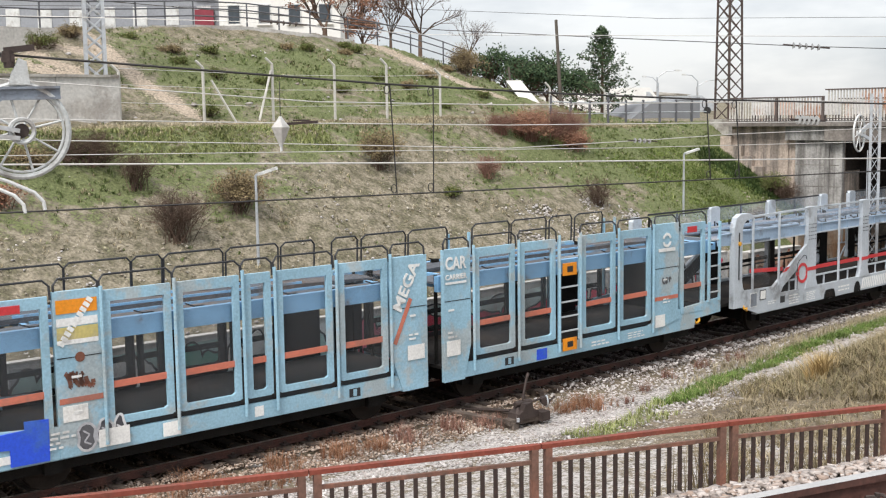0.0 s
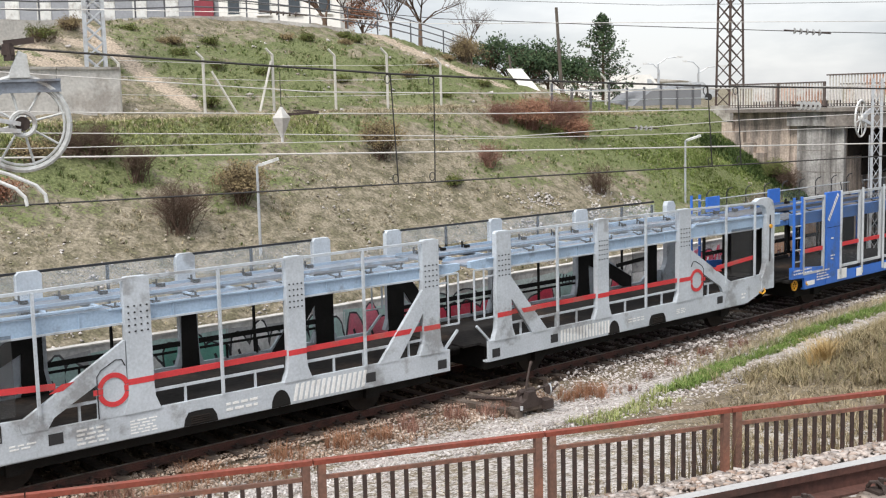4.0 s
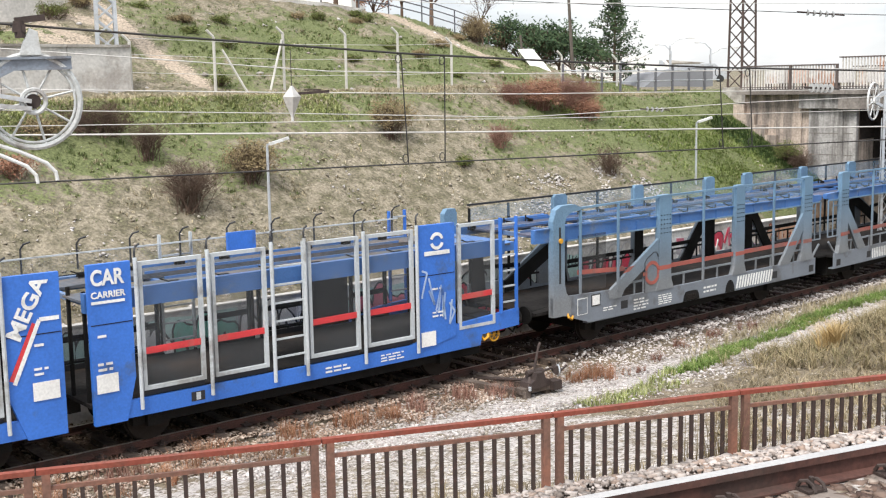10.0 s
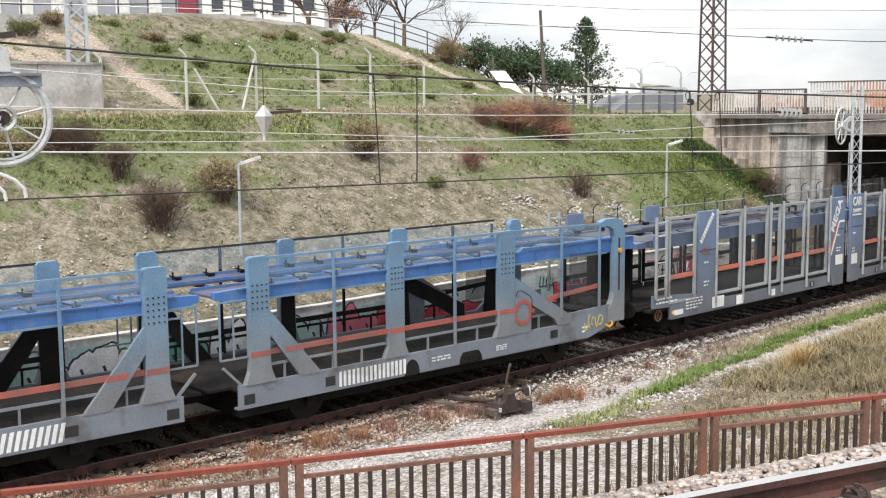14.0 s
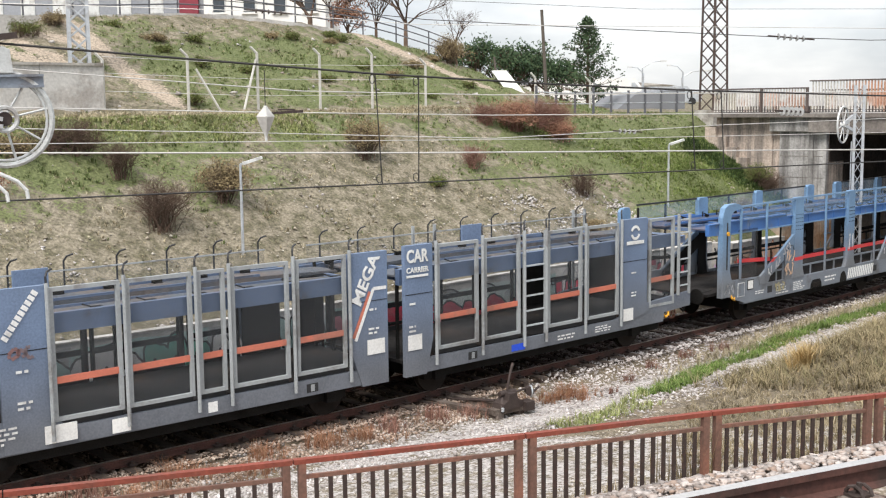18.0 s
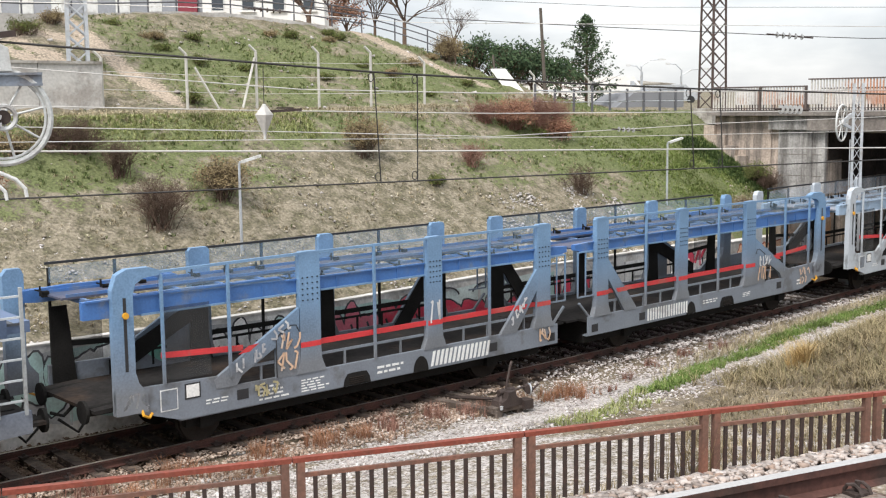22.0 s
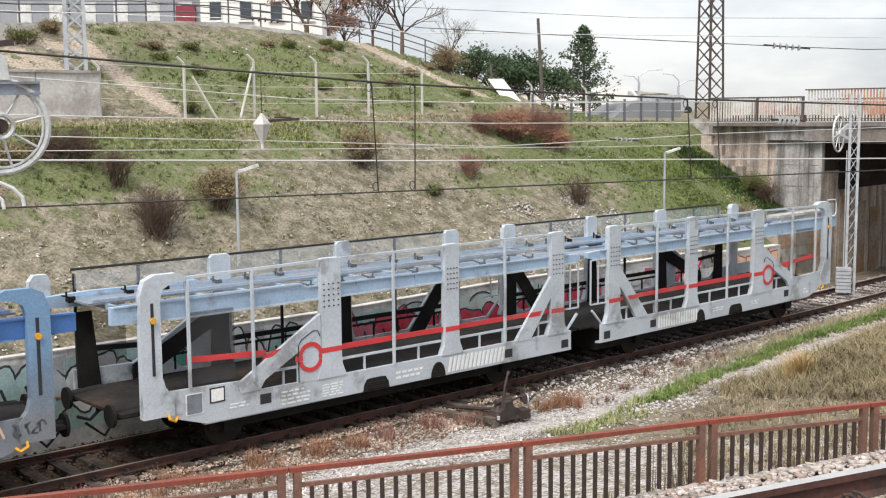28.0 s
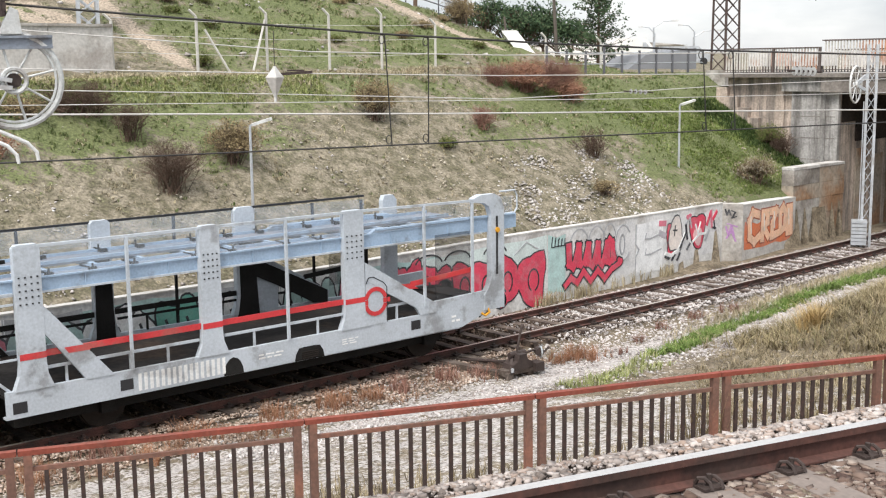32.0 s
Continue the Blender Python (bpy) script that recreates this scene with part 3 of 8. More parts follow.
blades("crest_green", scatter(2600, -10, 4, 9.3, 11.0, rnd_keep(lambda s, m: 0.3 + patch(s, m, 1.2, 9))), 0.08, 0.008, 14, 1.8, GRASS_PALE, "pale green grass along the slope's crest")
blades("lush_grass", scatter(17000, 2.0, 30, -6, -1.9, rnd_keep(lambda s, m: min(1, (s - 1.9) / 0.5) * (1.15 - abs(m - lerp(STRIP, s)) / (0.42 if s < 6 else 0.34)) * (0.45 + 1.0 * patch(s, m, 0.8, 4)))), 0.13, 0.007, 15, 1.5, GRASS_STRIP, "lush green grass strip beside the gravel")
blades("sparse_grass", scatter(1100, -0.2, 4.0, -6, -2.5, rnd_keep(lambda s, m: 0.6 - abs(m - lerp(STRIP, s)) / 0.5)), 0.16, 0.01, 6, 0.9, GRASS_PALE, "sparse olive grass along the path")
blades("lush_tuft", scatter(130, -2.2, 0.9, -5.6, -4.6), 0.12, 0.008, 8, 1.2, GRASS_PALE, "small patch of green grass")
blades("pale_oats", scatter(4200, 3.2, 30, -3.8, -1.4, rnd_keep(lambda s, m: min(1, (s - 3) / 4) * (0.95 - abs(m - lerp(STRIP, s) - 0.45) / 0.55))), 0.2, 0.006, 9, 1.3, GRASS_DRY, "tall dry grass at the gravel's edge")
GOLD = (4.5, -6.6)


def mound_keep(x, y):
    s, m = locate(x, y)
    return m < lerp(STRIP, s) - 1.7 and x > 3.0 + (y - 14) * 0.2 and (Vector((x, y)) - F0).dot(FN) > -3.9 and RNG.random() < patch(x, y, 0.9, 2) * 1.3 - 0.3


blades("mound_grass", [(x, y, ground(x, y)) for x, y in zip(RNG.uniform(2, 16, 24000), RNG.uniform(9.5, 34, 24000)) if mound_keep(x, y)], 0.13, 0.007, 10, 3.2, GRASS_MAT, "matted dry grass on the bank")
stones("bank_stones", [(x, y, ground(x, y)) for x, y in zip(RNG.uniform(-5, 12, 9000), RNG.uniform(8, 26, 9000)) if (Vector((x, y)) - F0).dot(FN) > -3.9 and locate(x, y)[1] < -6], 0.02, STONE_HILL, "small pale stones on the bank below the railing")
blades("golden_tuft", [drop(s_, m_) for s_, m_ in zip(RNG.normal(GOLD[0], 0.13, 60), RNG.normal(GOLD[1], 0.12, 60))], 0.5, 0.006, 9, 1.3, GRASS_GOLD, "golden dry tuft on the bank")
blades("fence_grass", [(q.x, q.y, ground(q.x, q.y)) for q in (Vector((F0.x, F0.y, 0)) + Vector((FD.x, FD.y, 0)) * k + Vector((FN.x, FN.y, 0)) * j for k, j in zip(RNG.uniform(-2, 15, 1500), RNG.uniform(-3.8, 1.0, 1500)))], 0.18, 0.006, 6, 1.2, GRASS_MAT, "dry grass stalks behind the railing")
blades("fence_weed", [(FENCE[4][0] + FD.x * k + FN.x * 0.15 + u * 0.1, FENCE[4][1] + FD.y * k + FN.y * 0.15, 2.85) for k, u in zip(np.concatenate([RNG.normal(-0.1, 0.2, 26), RNG.normal(1.3, 0.2, 12)]), RNG.standard_normal(38))], 0.65, 0.004, 6, 0.7, LEAF_DUN, "orange dry weed against the railing")


blades("weed_strip", scatter(1300, -12, 1.0, -2.9, -1.5, rnd_keep(lambda s, m: 2.4 * patch(s, m, 1.1, 12) - 1.0)), 0.12, 0.0045, 10, 1.7, WEED_DULL, "low rust-red weeds along the rail", "weeds")
blades("bank_tangle", [drop(s_, m_) for s_, m_ in zip(RNG.uniform(3.0, 15, 3000), RNG.uniform(-9.6, -4.6, 3000)) if RNG.random() < 0.25 + patch(s_, m_, 0.7, 15)], 0.26, 0.007, 9, 2.8, GRASS_TANGLE, "tangled straw stalks on the bank")


def weed(s, m, h, r, n, material, label):
    """A low bushy weed of many thin stalks."""
    c = drop(s, m)
    pts = [(c[0] + x, c[1] + y, c[2]) for x, y in RNG.normal(0, r * 0.45, (n, 2))]
    ob = blades("dry_weed", pts, h * 0.72, 0.004, 14, 1.1, material, label, "weed")
    tagged(ob, kind="plant")
    ob["group"] = "dry weeds"


for s, m, h, r, n, mt in ((-5.2, -1.95, 0.42, 0.5, 30, 0), (-6.6, -1.9, 0.36, 0.45, 26, 0), (-8.4, -1.85, 0.4, 0.6, 30, 0), (-3.6, -1.95, 0.4, 0.4, 24, 1), (-2.4, -2.0, 0.38, 0.45, 24, 1), (-1.5, -2.3, 0.34, 0.4, 22, 1), (-4.4, -2.1, 0.36, 0.35, 20, 0),
                          (1.3, -2.75, 0.36, 0.5, 40, 2), (0.7, -2.7, 0.3, 0.4, 24, 2), (-7.2, -2.6, 0.3, 0.4, 20, 0), (-9.6, -2.6, 0.36, 0.5, 24, 0), (-10.2, -1.9, 0.4, 0.6, 26, 1), (3.4, -2.6, 0.24, 0.25, 10, 1), (5.0, -2.2, 0.3, 0.2, 10, 1), (6.6, -2.1, 0.3, 0.25, 12, 1), (8.0, -2.2, 0.34, 0.3, 14, 1), (-11.5, -2.3, 0.4, 0.5, 24, 0), (2.2, -3.1, 0.2, 0.2, 8, 1)):
    weed(s, m, h, r, n, (WEED_RED, TWIG_RED, WEED_RED)[mt], ("reddish dry weed on the gravel", "brown dry weed on the gravel", "rust-red dry weed clump on gravel")[mt])


def twiggy(verts, tris, p, d, length, r, depth, rnd, spread, tips):
    """A branch of three-sided segments that forks towards its tips."""
    q = p + d * length
    a = d.orthogonal().normalized()
    b = d.cross(a)
    k = len(verts)
    for c, rr in ((p, r), (q, r * 0.6)):
        for i in range(3):
            ang = i * 2.094
            verts.append(c + (a * math.cos(ang) + b * math.sin(ang)) * rr)
    for i in range(3):
        j = (i + 1) % 3
        tris += [(k + i, k + j, k + 3 + j), (k + i, k + 3 + j, k + 3 + i)]
    if depth == 0:
        tips.append(q)
        return
    for _ in range(rnd.choice((2, 3, 3))):
        nd = (d + Vector((rnd.gauss(0, spread), rnd.gauss(0, spread), rnd.gauss(0.12, spread * 0.6)))).normalized()
        twiggy(verts, tris, p + d * length * rnd.uniform(0.5, 1.0), nd, length * rnd.uniform(0.55, 0.8), r * 0.6, depth - 1, rnd, spread, tips)


def leaf_cloud(tips, per, size, spread, rnd):
    v, t = [], []
    for q in tips:
        for _ in range(per):
            c = q + Vector((rnd.gauss(0, spread), rnd.gauss(0, spread), rnd.gauss(0, spread * 0.8)))
            a = Vector((rnd.gauss(0, 1), rnd.gauss(0, 1), rnd.gauss(0, 1))).normalized() * size * rnd.uniform(0.6, 1.4)
            b = a.orthogonal().normalized() * size * rnd.uniform(0.35, 0.7)
            k = len(v)
            v += [c - a, c + b, c + a, c - b]
            t += [(k, k + 1, k + 2), (k, k + 2, k + 3)]
    return v, t


def tri_part(name, v, t, material, parent, label=""):
    ob = fast_mesh(name, [tuple(p) for p in v], t, material, label, "")
    del ob["kind"]
    ob.parent = parent
    return ob


def bush(s, m, w, h, seed, twig, leaf, label, leaves=2, stems=16):
    stems = int(stems * 2.3)
    c = Vector(drop(s, m)) - Vector((0, 0, 0.05))
    u = thing("bush", label, "bush", "bushes on the slope")
    u.location = c
    rnd = random.Random(seed)
    v, t, tips = [], [], []
    for _ in range(stems):
        d = Vector((rnd.gauss(0, 0.6) * w / h * 0.7, rnd.gauss(0, 0.6) * w / h * 0.7, 1)).normalized()
        twiggy(v, t, Vector((rnd.gauss(0, w * 0.12), rnd.gauss(0, w * 0.12), 0)), d, h * rnd.uniform(0.26, 0.42), 0.012, 4 if h > 0.95 else 3, rnd, 0.6, tips)
    tri_part("branchwork", v, t, twig, u)
    if leaf:
        lv, lt = leaf_cloud(tips, leaves, 0.03, 0.06, rnd)
        tri_part("foliage", lv, lt, leaf, u)
    return u


for s, m, w, h, sd_, tw, lf, lb, n in ((-3.9, 6.0, 1.2, 1.75, 1, TWIG, None, "leafless dark brown bush on the slope", 26), (-3.8, 8.0, 1.0, 1.4, 21, TWIG, None, "leafless dark brown bush on the slope", 16), (-1.5, 6.85, 1.0, 1.35, 2, TWIG, LEAF_DUN, "brown bush with few dry leaves", 18),
                                       (-4.4, 9.0, 1.4, 1.3, 3, TWIG, None, "grey-brown bare bush near the crest", 22), (-5.0, 9.1, 1.6, 1.15, 4, TWIG, None, "grey-brown bare bush near the crest", 20), (8.6, 7.6, 1.0, 1.1, 5, TWIG_RED, None, "rust-red dry bush on the slope", 16),
                                       (12.1, 5.9, 1.2, 1.2, 6, TWIG, None, "brown dry bush on the slope", 18), (4.6, 8.3, 0.9, 1.5, 7, TWIG, LEAF_DUN, "bare dark bush on the slope", 14), (18.9, 3.75, 1.3, 1.25, 25, TWIG, LEAF_BLOSSOM, "brown bush with pale blossom above the wall", 16), (6.3, 6.9, 0.6, 0.4, 8, TWIG, LEAF_OLIVE, "small olive-green shrub on the slope", 10),
                                       (11.5, 9.8, 1.3, 1.15, 9, TWIG_RED, None, "red-brown bare thicket on the crest", 26), (12.6, 9.4, 1.3, 1.4, 10, TWIG_RED, LEAF_RED, "red-brown thicket on the crest", 24), (13.8, 9.2, 1.3, 1.75, 11, TWIG_RED, None, "red-brown bare thicket on the crest", 28), (15.0, 9.4, 1.2, 1.5, 12, TWIG_RED, None, "red-brown bare thicket on the crest", 20), (14.4, 8.7, 1.0, 1.0, 24, TWIG_RED, LEAF_RED, "low red-brown bush below the thicket", 14),
                                       (13.6, 9.0, 0.7, 0.4, 13, TWIG, LEAF_OLIVE, "small yellow-green shrub below the thicket", 10), (22.9, 5.6, 1.2, 1.0, 14, TWIG, LEAF_OLIVE, "brown-green bush beside the bridge", 16), (22.8, 5.0, 1.2, 1.2, 15, TWIG, None, "dull brown bush above the wall", 22), (-7.6, 7.6, 1.0, 0.8, 16, TWIG_RED, LEAF_RED, "rust-orange bush on the slope", 14),
                                       (-0.9, 18.9, 1.4, 0.8, 17, TWIG, LEAF_OLIVE, "dull green shrub on the upper bank", 16), (0.5, 19.8, 0.9, 0.7, 18, TWIG, LEAF_DUN, "straw-coloured shrub on the upper bank", 14), (2.1, 13.7, 0.6, 0.5, 19, TWIG, LEAF_OLIVE, "small olive shrub at the bank's foot", 10), (17.6, 17.6, 1.6, 1.4, 20, TWIG, LEAF_DUN, "tangled dun bush on the bank", 22), (10.6, 4.2, 0.9, 0.7, 22, TWIG, LEAF_DUN, "dun bush low on the slope", 12), (-6.2, 9.0, 1.4, 0.8, 23, TWIG, LEAF_DUN, "dun bush near the crest", 16)):
    bush(s, m, w, h, sd_, tw, lf, lb, 2, n)

blades("verge_grass", scatter(2600, 20.2, 23.4, 3.6, 8.4, rnd_keep(lambda s, m: 1.1 - abs(s - 22.6 + 0.25 * (m - 6)) / 1.3)), 0.15, 0.012, 8, 1.2, GRASS_DARK, "dark green grass beside the bridge")

for k in range(18):
    rnd = random.Random(900 + k)
    s, m = rnd.uniform(3, 17), rnd.uniform(13.6, 20)
    bush(s, m, rnd.uniform(0.6, 1.1), rnd.uniform(0.3, 0.5), 500 + k, TWIG, (LEAF_OLIVE, LEAF_OLIVE, LEAF_DUN)[k % 3], ("low olive-green shrub on the upper bank", "low olive-green shrub on the upper bank", "low dun shrub on the upper bank")[k % 3], 3, 8)
stones("bank_litter", scatter(60, -2, 16, 13, 20), 0.10, STONE_PALE, "scattered pale rocks on the upper bank")

# ---------------------------------------------------------------- running track
def rail_line(path, z, head, body, name, label):
    """A flat-bottomed rail swept along a path; z: top of its head."""
    prof = [(-0.036, 0, 0), (0.036, 0, 0), (0.036, -0.04, 0), (0.010, -0.052, 0), (0.010, -0.125, 0), (0.07, -0.14, 0), (0.07, -0.152, 0), (-0.07, -0.152, 0), (-0.07, -0.14, 0), (-0.010, -0.125, 0), (-0.010, -0.052, 0), (-0.036, -0.04, 0)]
    n = len(prof)
    v = []
    for i, p in enumerate(path):
        d = (path[min(i + 1, len(path) - 1)] - path[max(i - 1, 0)])
        d = Vector((d.x, d.y, 0)).normalized()
        w = Vector((-d.y, d.x, 0))
        v += [Vector((p.x, p.y, z)) + w * a + Vector((0, 0, b)) for a, b, _ in prof]
    sh = Shape()
    for i in range(len(path) - 1):
        for k in range(n):
            sh.f.append((i * n + k, i * n + (k + 1) % n, (i + 1) * n + (k + 1) % n, (i + 1) * n + k))
            sh.mi.append(1 if k == 0 else 0)
    sh.v = [tuple(p) for p in v]
    return tagged(part(name, sh, [body, head]), label, "rail", "rails", kind="structure")


RAIL_S = steps((-170, -20, 6), (-20, 34, 1), (34, 240, 8))
for m in (-0.87, 0.87):
    rail_line([at(s, m) for s in RAIL_S], 0.0, RAIL_DULL, RAIL_BODY, "rail", "rusty running rail with a dull worn head")
sl = Shape().box((-0.12, -1.3, -0.15), (0.12, 1.3, 0.0))
sl_mesh = sl.mesh("sleeper", SLEEPER_OLD)
track = thing("sleepers", "dark tarred timber sleepers bedded in brown ballast", "sleepers", kind="structure")
for k in range(72):
    s = -13 + k * 0.6
    p = at(s, 0.0)
    o = new("sleeper", sl_mesh)
    o.parent = track
    o.matrix_world = pose(p.x, p.y, -0.155 - 0.012 * (k * 7 % 3), 0, 0, heading(s) + (k * 37 % 5 - 2) * 0.4)
far = Shape()
for k in range(330):
    s = -165 + k * 0.6 if k < 253 else 30.2 + (k - 253) * 0.6
    far.bar(at(s, -1.3, -0.23), at(s, 1.3, -0.23), 0.24, 0.14)
part("far_sleepers", far, SLEEPER_OLD, track, kind="stuff")
ch = Shape()
for k in range(72):
    s = -13 + k * 0.6
    for m in (-0.87, 0.87):
        a, b = at(s, m - 0.16, -0.13), at(s, m + 0.16, -0.13)
        ch.bar(a, b, 0.16, 0.035)
        ch.bar(at(s, m - 0.11, -0.09), at(s, m - 0.07, -0.09), 0.06, 0.06).bar(at(s, m + 0.07, -0.09), at(s, m + 0.11, -0.09), 0.06, 0.06)
part("rail_chairs", ch, IRON, track, kind="stuff")

# ---------------------------------------------------------------- near track
rail_line([NR + ND * k for k in range(-60, 90, 6)], NEAR_Z, RAILTOP, RAIL_BODY, "rail", "rusty rail with a bright polished head")
rail_line([NR + ND * k - NN * 1.74 for k in range(-60, 90, 6)], NEAR_Z, RAILTOP, RAIL_BODY, "rail", "rusty rail with a bright polished head")
near_track = thing("near_sleepers", "grey concrete sleepers with rusty spring clips", "sleepers", kind="structure")
sl = Shape().plate([(-0.14, -0.2), (0.14, -0.2), (0.11, 0.0), (-0.11, 0.0)], -1.3, 1.3)
sl_mesh = sl.mesh("concrete_sleeper", SLEEPER)
clip = Shape()
for sg in (-1, 1):
    for o in (-0.035, 0.035):
        clip.tube([(o - 0.02, sg * 0.075, 0.02), (o - 0.02, sg * 0.10, 0.055), (o, sg * 0.125, 0.06), (o + 0.02, sg * 0.15, 0.035), (o + 0.02, sg * 0.17, 0.0)], 0.011, 6)
    clip.tube([(0, sg * 0.12, 0.0), (0, sg * 0.12, 0.075)], 0.016, 6)
    clip.box((-0.065, sg * 0.12 - 0.05, 0.0), (0.065, sg * 0.12 + 0.05, 0.014))
clip_mesh = clip.mesh("rail_clip", IRON)
ang = math.degrees(math.atan2(ND.y, ND.x))
rest = Shape()
for k in list(range(-90, 0)) + list(range(44, 130)):
    c = NR + ND * (k * 0.55 - 10.04) - NN * 0.87
    rest.bar((*(c - NN * 1.3).to_2d(), NEAR_Z - 0.24), (*(c + NN * 1.3).to_2d(), NEAR_Z - 0.24), 0.25, 0.19)
part("far_sleepers", rest, SLEEPER, near_track, kind="stuff")
for k in range(44):
    c = NR + ND * (k * 0.55 - 10.04) - NN * 0.87
    o = new("sleeper", sl_mesh)
    o.parent = near_track
    o.matrix_world = pose(c.x, c.y, NEAR_Z - 0.145, 0, 0, ang)
    for sg in (-1, 1):
        q = c + NN * 0.87 * sg
        e = new("rail_clip", clip_mesh)
        e.parent = o
        e.matrix_parent_inverse = o.matrix_world.inverted()
        e.matrix_world = pose(q.x, q.y, NEAR_Z - 0.14, 0, 0, ang)
pts = []
for k, j in zip(RNG.uniform(-2.5, 6, 34000), np.concatenate([RNG.uniform(-2.0, 0.75, 20000), RNG.uniform(-0.6, 0.75, 14000)])):
    q = NR + ND * k + NN * j
    if abs(j) < 0.08 or abs(j + 1.74) < 0.08:
        continue
    z = NEAR_Z - 0.17 if j < 0.12 else NEAR_Z - 0.12 + 0.05 * math.sin(min(1, (j - 0.12) / 0.35) * 3.14) - 0.7 * max(0, j - 0.45)
    pts.append((q.x, q.y, z))
outer = []
for k, j in zip(np.concatenate([RNG.uniform(-22, -2.5, 9000), RNG.uniform(6, 26, 9000)]), RNG.uniform(-2.4, 0.75, 18000)):
    q = NR + ND * k + NN * j
    if abs(j) > 0.08 and abs(j + 1.74) > 0.08:
        outer.append((q.x, q.y, NEAR_Z - 0.16 - 0.7 * max(0, j - 0.45)))
stones("outer_ballast", outer, 0.035, STONE_BROWN, "rust-stained ballast along the near track", True)
stones("near_ballast", [q for q in pts if (Vector(q) - NR).dot(NN) > 0.08], 0.0175, STONE_NEAR, "pale crushed ballast on the track's shoulder", True)
stones("inner_ballast", [q for q in pts if (Vector(q) - NR).dot(NN) < 0.08], 0.023, STONE_BROWN, "rust-stained ballast between the near rails", True)

# ---------------------------------------------------------------- railing in front
def railing(a, b, z, label):
    """One railing panel from a to b with its own end posts; z: top."""
    u = thing("railing_panel", label, "railing", "railing along the track")
    d = Vector((b[0] - a[0], b[1] - a[1], 0))
    L = d.length
    u.matrix_world = pose(a[0], a[1], z - 1.0, 0, 0, math.degrees(math.atan2(d.y, d.x)))
    part("top_rail", Shape().box((-0.03, -0.03, 0.962), (L - 0.04, 0.03, 1.0)), RAIL_RED, u, "red-brown flat handrail")
    part("mid_rail", Shape().box((0.06, -0.014, 0.835), (L - 0.1, 0.014, 0.868)), RAIL_GREY, u)
    part("bottom_rail", Shape().box((0.06, -0.014, 0.08), (L - 0.1, 0.014, 0.11)), RAIL_GREY, u)
    for x in (0.035, L - 0.09):
        part("post", Shape().box((x - 0.03, -0.03, -0.25), (x + 0.03, 0.03, 0.962)), RAIL_GREY, u)
    n = 15
    for k in range(n):
        x = 0.035 + (L - 0.125) * (k + 1) / (n + 1)
        part("baluster", bal_mesh, BAR_DARK, u).location = (x, 0, 0)
    return u


bal_mesh = Shape().box((-0.016, -0.012, 0.1), (0.016, 0.012, 0.84)).mesh("baluster", BAR_DARK)
for a, b in zip(FENCE, FENCE[1:]):
    railing(a, b, 3.78, "rusty red-brown steel railing panel with upright bars")

# ---------------------------------------------------------------- wall with sprayed paint
def wall_m(s):
    return 1.98 + max(0, min(1, (s - 3) / 12)) * 0.74


def wall_top(s):
    return 1.76 + 0.12 * max(0, min(1, (s + 2) / 6)) - 0.012 * max(0, min(12.2, s - 3))


def wall_run(name, s0, s1, mf, top, thick, material, label, ds=1.0):
    sh, cap = Shape(), Shape()
    ss = steps((s0, s1, ds))
    for out, lo, hi, grow in ((sh, None, -0.045, 0.0), (cap, -0.045, 0.0, 0.012)):
        for i, s in enumerate(ss):
            t = top(s)
            for m, z in ((mf(s) - grow, -0.5 if lo is None else t + lo), (mf(s) + thick + grow, -0.5 if lo is None else t + lo), (mf(s) + thick + grow, t + hi), (mf(s) - grow, t + hi)):
                out.v.append(tuple(at(s, m, z)))
            if i:
                k = 4 * i
                for j in range(4):
                    out.f.append((k - 4 + j, k - 4 + (j + 1) % 4, k + (j + 1) % 4, k + j))
                    out.mi.append(0)
        out.f += [(0, 1, 2, 3), tuple(len(out.v) - 4 + j for j in (3, 2, 1, 0))]
        out.mi += [0, 0]
    w = tagged(part(name, sh, material), label, "wall", kind="structure")
    part("coping", cap, CONCRETE_PALE, w)
    return w


WALL_PALE = mat("pale_grubby_wall", (0.62, 0.61, 0.59), 0.9, vary=0.25, scale=1.2, fine=12, bump=0.25, second=(0.42, 0.39, 0.36), amount=0.35)
WALL = wall_run("retaining_wall", -60, 15.1, wall_m, wall_top, 0.2, WALL_PALE, "low concrete retaining wall covered with sprayed paint")
WALL2 = wall_run("retaining_wall_end", 15.55, 19.8, lambda s: 2.24 + 0.09 * (s - 15.55), lambda s: 1.66 - 0.03 * (s - 15.5), 0.4, CONCRETE_PALE, "end of the retaining wall with orange paint", 0.7)
sh = Shape()
a, b, c, d = at(15.1, 2.72), at(15.55, 2.2), at(15.7, 2.7), at(15.1, 3.1)
sh.add([(*p.xy, z) for z in (-0.5, 1.68) for p in (a, b, c, d)], [(0, 1, 2, 3), (4, 5, 6, 7), (0, 1, 5, 4), (1, 2, 6, 5), (2, 3, 7, 6), (3, 0, 4, 7)])
PIER = tagged(part("wall_pier", sh, CONCRETE), "grey concrete pier at the wall's corner", "wall", kind="structure")
block = thing("abutment_block", "tall block of grey cast concrete beside the bridge", "wall", kind="structure")
